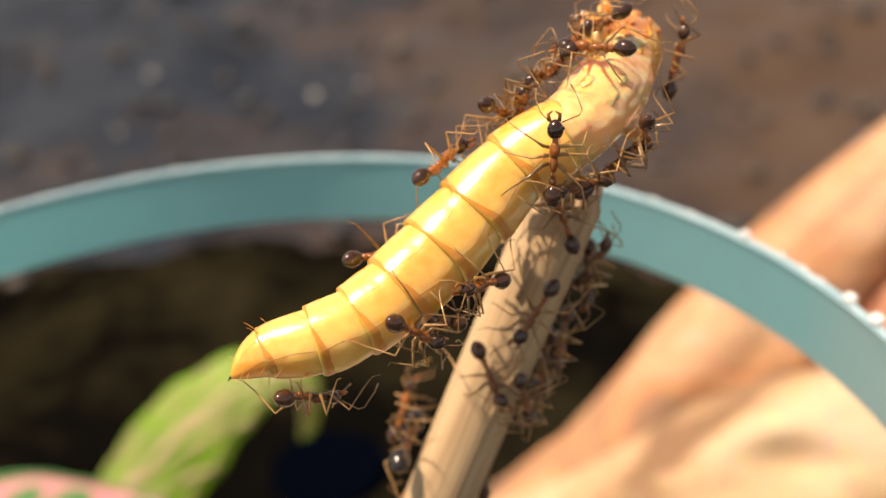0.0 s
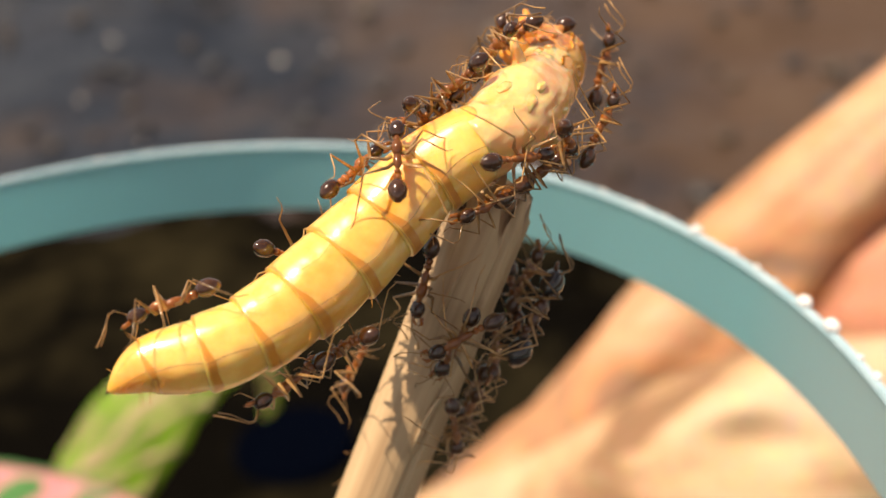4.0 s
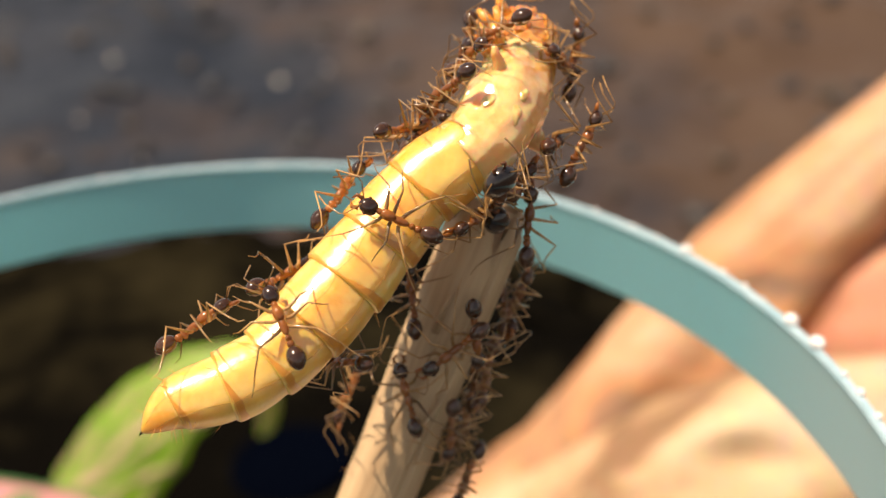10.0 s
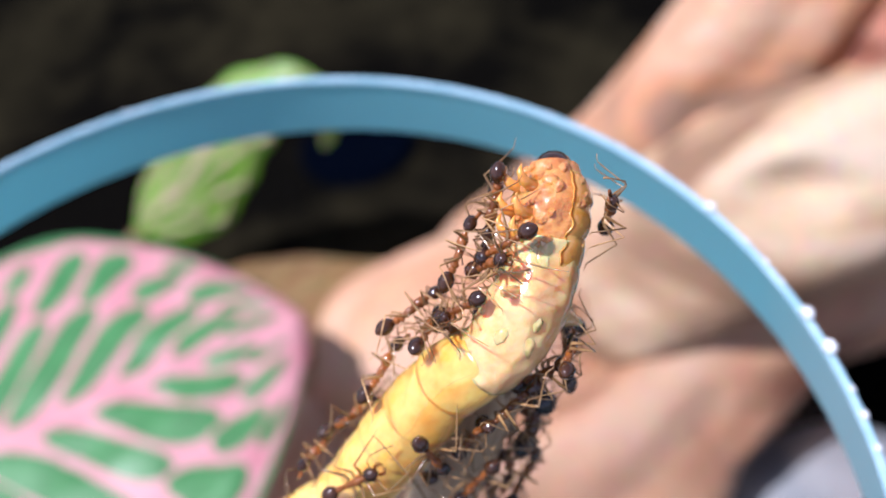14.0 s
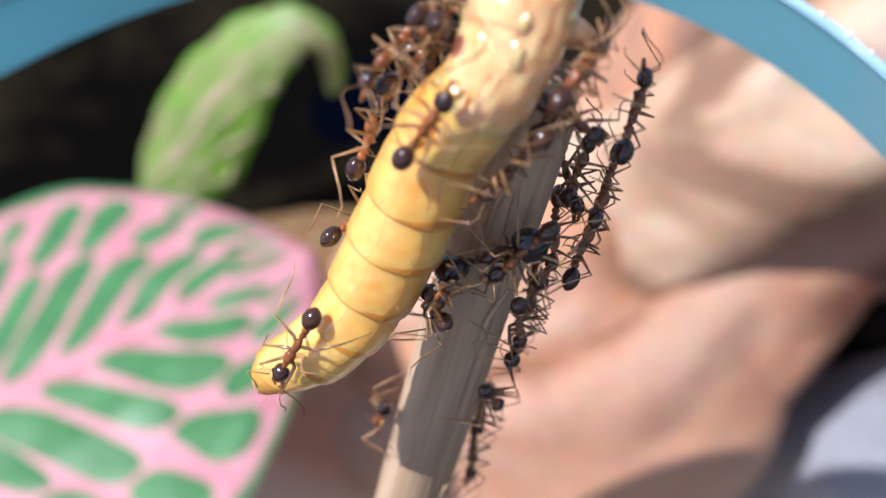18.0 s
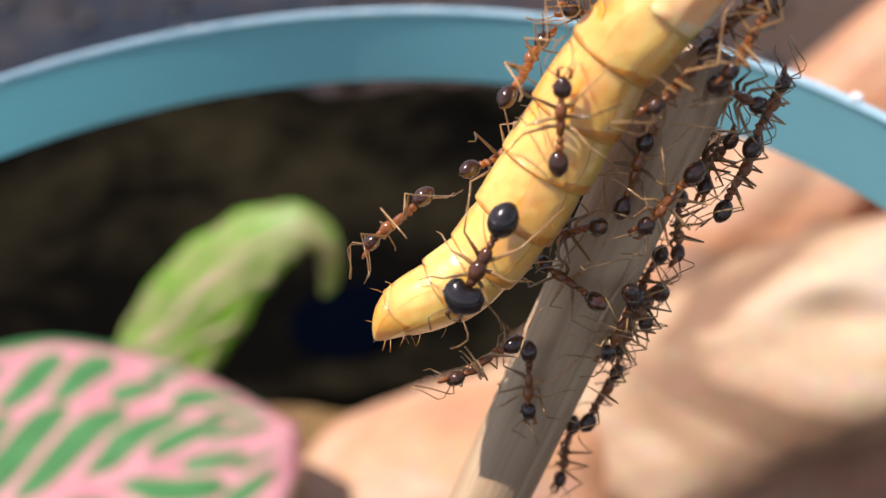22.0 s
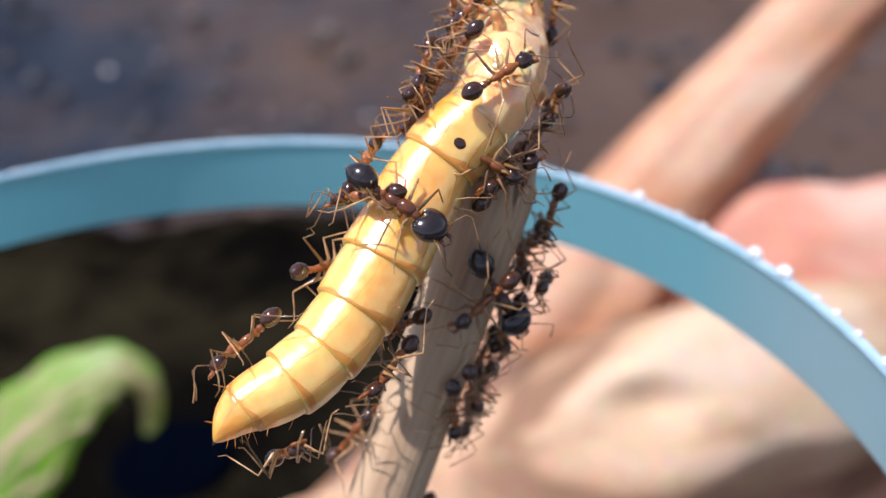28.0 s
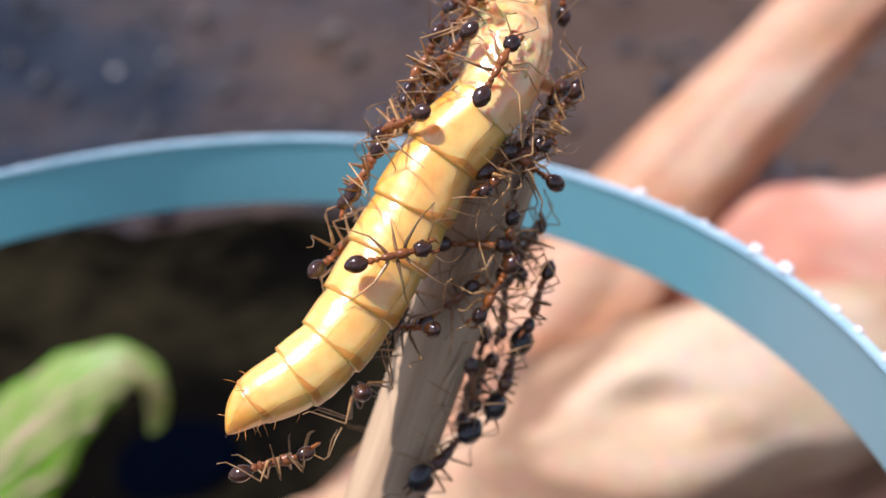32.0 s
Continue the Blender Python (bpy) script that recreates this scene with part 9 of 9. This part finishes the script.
     (9, 5.95, -0.39, 110.64, 0.22, 0.95, -0.24, -0.41, -0.13, -0.90),
     (10, 5.95, -0.39, 110.64, 0.22, 0.95, -0.24, -0.41, -0.13, -0.90),
     (11, 5.94, -0.39, 110.65, 0.21, 0.95, -0.24, -0.41, -0.13, -0.90),
     (12, 6.01, -0.41, 110.62, 0.25, 0.93, -0.25, -0.41, -0.13, -0.90),
     (12.5, 6.01, -0.41, 110.62, 0.26, 0.93, -0.25, -0.41, -0.13, -0.90),
     (13, 6.01, -0.41, 110.62, 0.26, 0.93, -0.25, -0.41, -0.13, -0.90),
     (13.5, 6.10, -0.45, 110.58, 0.32, 0.91, -0.28, -0.41, -0.13, -0.90),
     (14, 6.18, -0.49, 110.55, 0.37, 0.88, -0.30, -0.41, -0.13, -0.90),
     (14.5, 6.19, -0.50, 110.55, 0.38, 0.88, -0.30, -0.41, -0.13, -0.90),
     (16.5, 6.05, -0.43, 110.60, 0.28, 0.92, -0.26, -0.41, -0.13, -0.90),
     (17, 6.02, -0.42, 110.61, 0.27, 0.93, -0.26, -0.41, -0.13, -0.90),
     (18, 6.06, -0.43, 110.60, 0.29, 0.92, -0.27, -0.41, -0.13, -0.90),
     (19, 6.09, -0.44, 110.59, 0.31, 0.91, -0.27, -0.41, -0.13, -0.90),
     (20, 6.00, -0.41, 110.62, 0.25, 0.93, -0.25, -0.41, -0.13, -0.90),
     (21, 5.98, -0.40, 110.63, 0.24, 0.94, -0.25, -0.41, -0.13, -0.90),
     (22, 6.14, -0.47, 110.57, 0.35, 0.89, -0.29, -0.41, -0.13, -0.90),
     (23, 6.18, -0.49, 110.55, 0.37, 0.88, -0.30, -0.41, -0.13, -0.90),
     (24, 6.18, -0.49, 110.55, 0.37, 0.88, -0.30, -0.41, -0.13, -0.90),
     (24.12, 7.47, -0.33, 112.61, 0.56, 0.82, -0.10, -0.44, 0.19, -0.88),
     (24.25, 8.69, -0.28, 114.71, 0.73, 0.68, 0.07, -0.39, 0.50, -0.78),
     (24.38, 9.84, -0.27, 116.83, 0.86, 0.47, 0.18, -0.27, 0.75, -0.61),
     (24.5, 10.92, -0.29, 118.99, 0.95, 0.21, 0.24, -0.10, 0.92, -0.39),
     (24.62, 11.94, -0.32, 121.21, 0.97, -0.07, 0.22, 0.10, 0.98, -0.14),
     (24.75, 12.89, -0.35, 123.46, 0.93, -0.33, 0.13, 0.32, 0.94, 0.09),
     (24.88, 13.76, -0.35, 125.75, 0.83, -0.55, -0.02, 0.53, 0.79, 0.30),
     (25, 14.53, -0.29, 128.08, 0.69, -0.70, -0.21, 0.70, 0.56, 0.45),
     (26, 14.99, 0.19, 128.42, 0.86, -0.42, -0.28, 0.37, 0.14, 0.92),
     (26.75, 14.57, -0.45, 130.75, 0.48, -0.87, 0.13, 0.37, 0.33, 0.87),
     (27.5, 14.09, 0.60, 132.98, -0.10, -0.82, 0.56, 0.49, 0.45, 0.74),
     (28.25, 13.68, 0.94, 135.15, -0.54, -0.30, 0.78, 0.66, 0.43, 0.62),
     (29, 13.14, 0.96, 137.59, -0.63, 0.40, 0.67, 0.78, 0.27, 0.57),
     (30, 13.22, 0.99, 137.62, -0.61, 0.39, 0.69, 0.76, 0.04, 0.65),
     (31, 13.33, 1.08, 137.66, -0.64, 0.41, 0.65, 0.76, 0.21, 0.61),
     (31.5, 13.11, 0.80, 137.61, -0.77, 0.19, 0.60, 0.27, 0.96, 0.04),
     (32, 13.01, 0.48, 137.43, -0.69, -0.02, 0.72, -0.57, 0.63, -0.53),]),
]


def standing(x, y, z, nx, ny, nz, fx, fy, fz):
    """The pose of an ant from its place in mm, the way that is up for it and the way that it faces."""
    n = Vector((nx, ny, nz)).normalized()
    f = Vector((fx, fy, fz))
    f = (f - n * f.dot(n)).normalized()
    m = Matrix((f, n.cross(f), n)).transposed().to_4x4()
    return Matrix.Translation(Vector((x, y, z)) * MM) @ m


minors = [ant("small amber ant with a glossy dark gaster", False, k) for k in range(4)]
pale_ants = [ant("pale reddish-brown small ant crowding on the stick", False, 20 + k, True) for k in range(2)]
major = ant("big-headed black soldier ant on the grub", True, 9)
free = list(minors) + [major]
marching = []
for n, (kind, rows) in enumerate(ANTS):
    first = standing(*rows[0][1:])
    source = major if kind == "major" else minors[n % 4]
    if source in free:
        free.remove(source)
        source.matrix_world = first
        marching.append((source, rows))
    else:
        marching.append((copy_thing(source, first), rows))

# ants that crowd on the back and flanks of the grub and on the far side of the stick
crowd = []
spare = [0, 1]
rnd = random.Random(11)


def grub_spot(s, angle, heading):
    """A pose on the grub's skin: s segments from the tail, angle round it from straight up (positive to its far side)."""
    k = min(int(s * 20), 238)
    c, ahead = curve[k], (curve[k + 2] - curve[k]).normalized()
    up = (Vector((0, 0, 1)) - ahead * ahead.z).normalized()
    n = (up * math.cos(angle) + ahead.cross(up) * -math.sin(angle)).normalized()
    f = (ahead * math.cos(heading) + n.cross(ahead) * math.sin(heading)).normalized()
    return standing(*((c + n * girth[k] * MM) / MM), *n, *f)


for s, angle, heading in ((6.3, 0.9, 0.4), (7.4, 0.8, 1.3), (7.9, 1.1, -0.7), (8.4, 0.7, 2.2), (9.5, 0.9, -1.6), (10.0, 0.6, 1.9),
                          (10.9, 1.3, 2.8), (10.8, -1.7, 1.0), (4.6, 1.5, 0.8), (7.2, 1.9, -1.9), (9.2, 2.2, 0.5), (5.6, 2.2, 2.9)):
    crowd.append((copy_thing(minors[len(crowd) % 4], Matrix()), "grub", grub_spot(s, angle, heading), rnd.uniform(0, 6)))
for k in range(5):
    z = 0.115 + 0.0195 * (k + rnd.random()) / 5
    angle = rnd.uniform(-0.2, 2.0) + (0.3 if z > 0.122 else 0)
    away = Vector((0, 1, 0))
    away = (away - WAY * away.dot(WAY)).normalized()
    side = away.cross(WAY).normalized()
    n = away * math.cos(angle) + side * math.sin(angle)
    f = (WAY * rnd.choice((-1, 1)) + n.cross(WAY) * rnd.uniform(-0.8, 0.8)).normalized()
    crowd.append((pale_ants[spare.pop()] if spare else copy_thing(pale_ants[k % 2], Matrix()) if k % 3 else copy_thing(minors[k % 4], Matrix()), "stick", standing(*((stick_at(z) + n * 0.0015) / MM), *n, *f), rnd.uniform(0, 6)))
for k in range(9):
    top = k < 8
    z = rnd.uniform(0.1275, 0.1345) if top else rnd.uniform(0.108, 0.128)
    angle = rnd.uniform(0.9, 3.3) if top else rnd.uniform(0.9, 2.4)
    n = away * math.cos(angle) + side * math.sin(angle)
    f = (WAY * rnd.choice((-1, 1)) + n.cross(WAY) * rnd.uniform(-1.2, 1.2)).normalized()
    lift = rnd.uniform(0.0003, 0.0016) if top and rnd.random() < 0.4 else 0.0
    if k in (1, 3, 5, 7):
        continue
    crowd.append((pale_ants[spare.pop()] if spare else copy_thing(pale_ants[k % 2], Matrix()) if k % 3 else copy_thing(minors[k % 4], Matrix()), "stick", standing(*((stick_at(z) + n * (0.0015 + lift)) / MM), *n, *f), rnd.uniform(0, 6)))
for s, angle, heading in ((7.5, -2.3, 2.7), (8.2, -2.5, 0.3), (4.2, -2.8, -2.0), (8.8, -2.0, -1.0)):
    crowd.append((copy_thing(minors[len(crowd) % 4], Matrix()), "grub", grub_spot(s, angle, heading), rnd.uniform(0, 6)))
for ob, host, m, _ in crowd:
    ob.matrix_world = (grub_matrix(0) @ m) if host == "grub" else m


# ---------------------------------------------------------------- movement
def motions():
    times = sorted({0.0, 32.0} | {r[0] for r in GRUB_ROWS})
    walk(grub, [(t, grub_matrix(t)) for t in times])
    for ob, rows in marching:
        walk(ob, [(r[0], standing(*r[1:])) for r in rows])
        step = random.Random(len(rows))
        for limb_ob in ob.children:
            if limb_ob.name.startswith(("leg", "antenna")):
                phase, swing = step.uniform(0, 6.28), 9 if limb_ob.name.startswith("leg") else 7
                walk(limb_ob, [(0.5 * q, pose(0, 0, 0, 3 * math.sin(2.1 * q + phase), 0, swing * math.sin(1.7 * q + phase))) for q in range(65)])
    for ob, host, m, phase in crowd:
        out = []
        for t in times:
            jig = pose(0.00035 * math.sin(1.3 * t + phase), 0.00018 * math.sin(0.9 * t + 2 * phase), 0, 0, 0, 16 * math.sin(0.8 * t + phase))
            climb = Matrix()
            if host == "stick" and m.translation.z < 0.118:
                q = min(max((t - 15.0) / 8.0, 0.0), 1.0)
                climb = Matrix.Translation(WAY * (min(0.127 - m.translation.z, 0.015) * q * q * (3 - 2 * q)))
            out.append((t, (grub_matrix(t) if host == "grub" else climb) @ m @ jig))
        walk(ob, out)


motions()
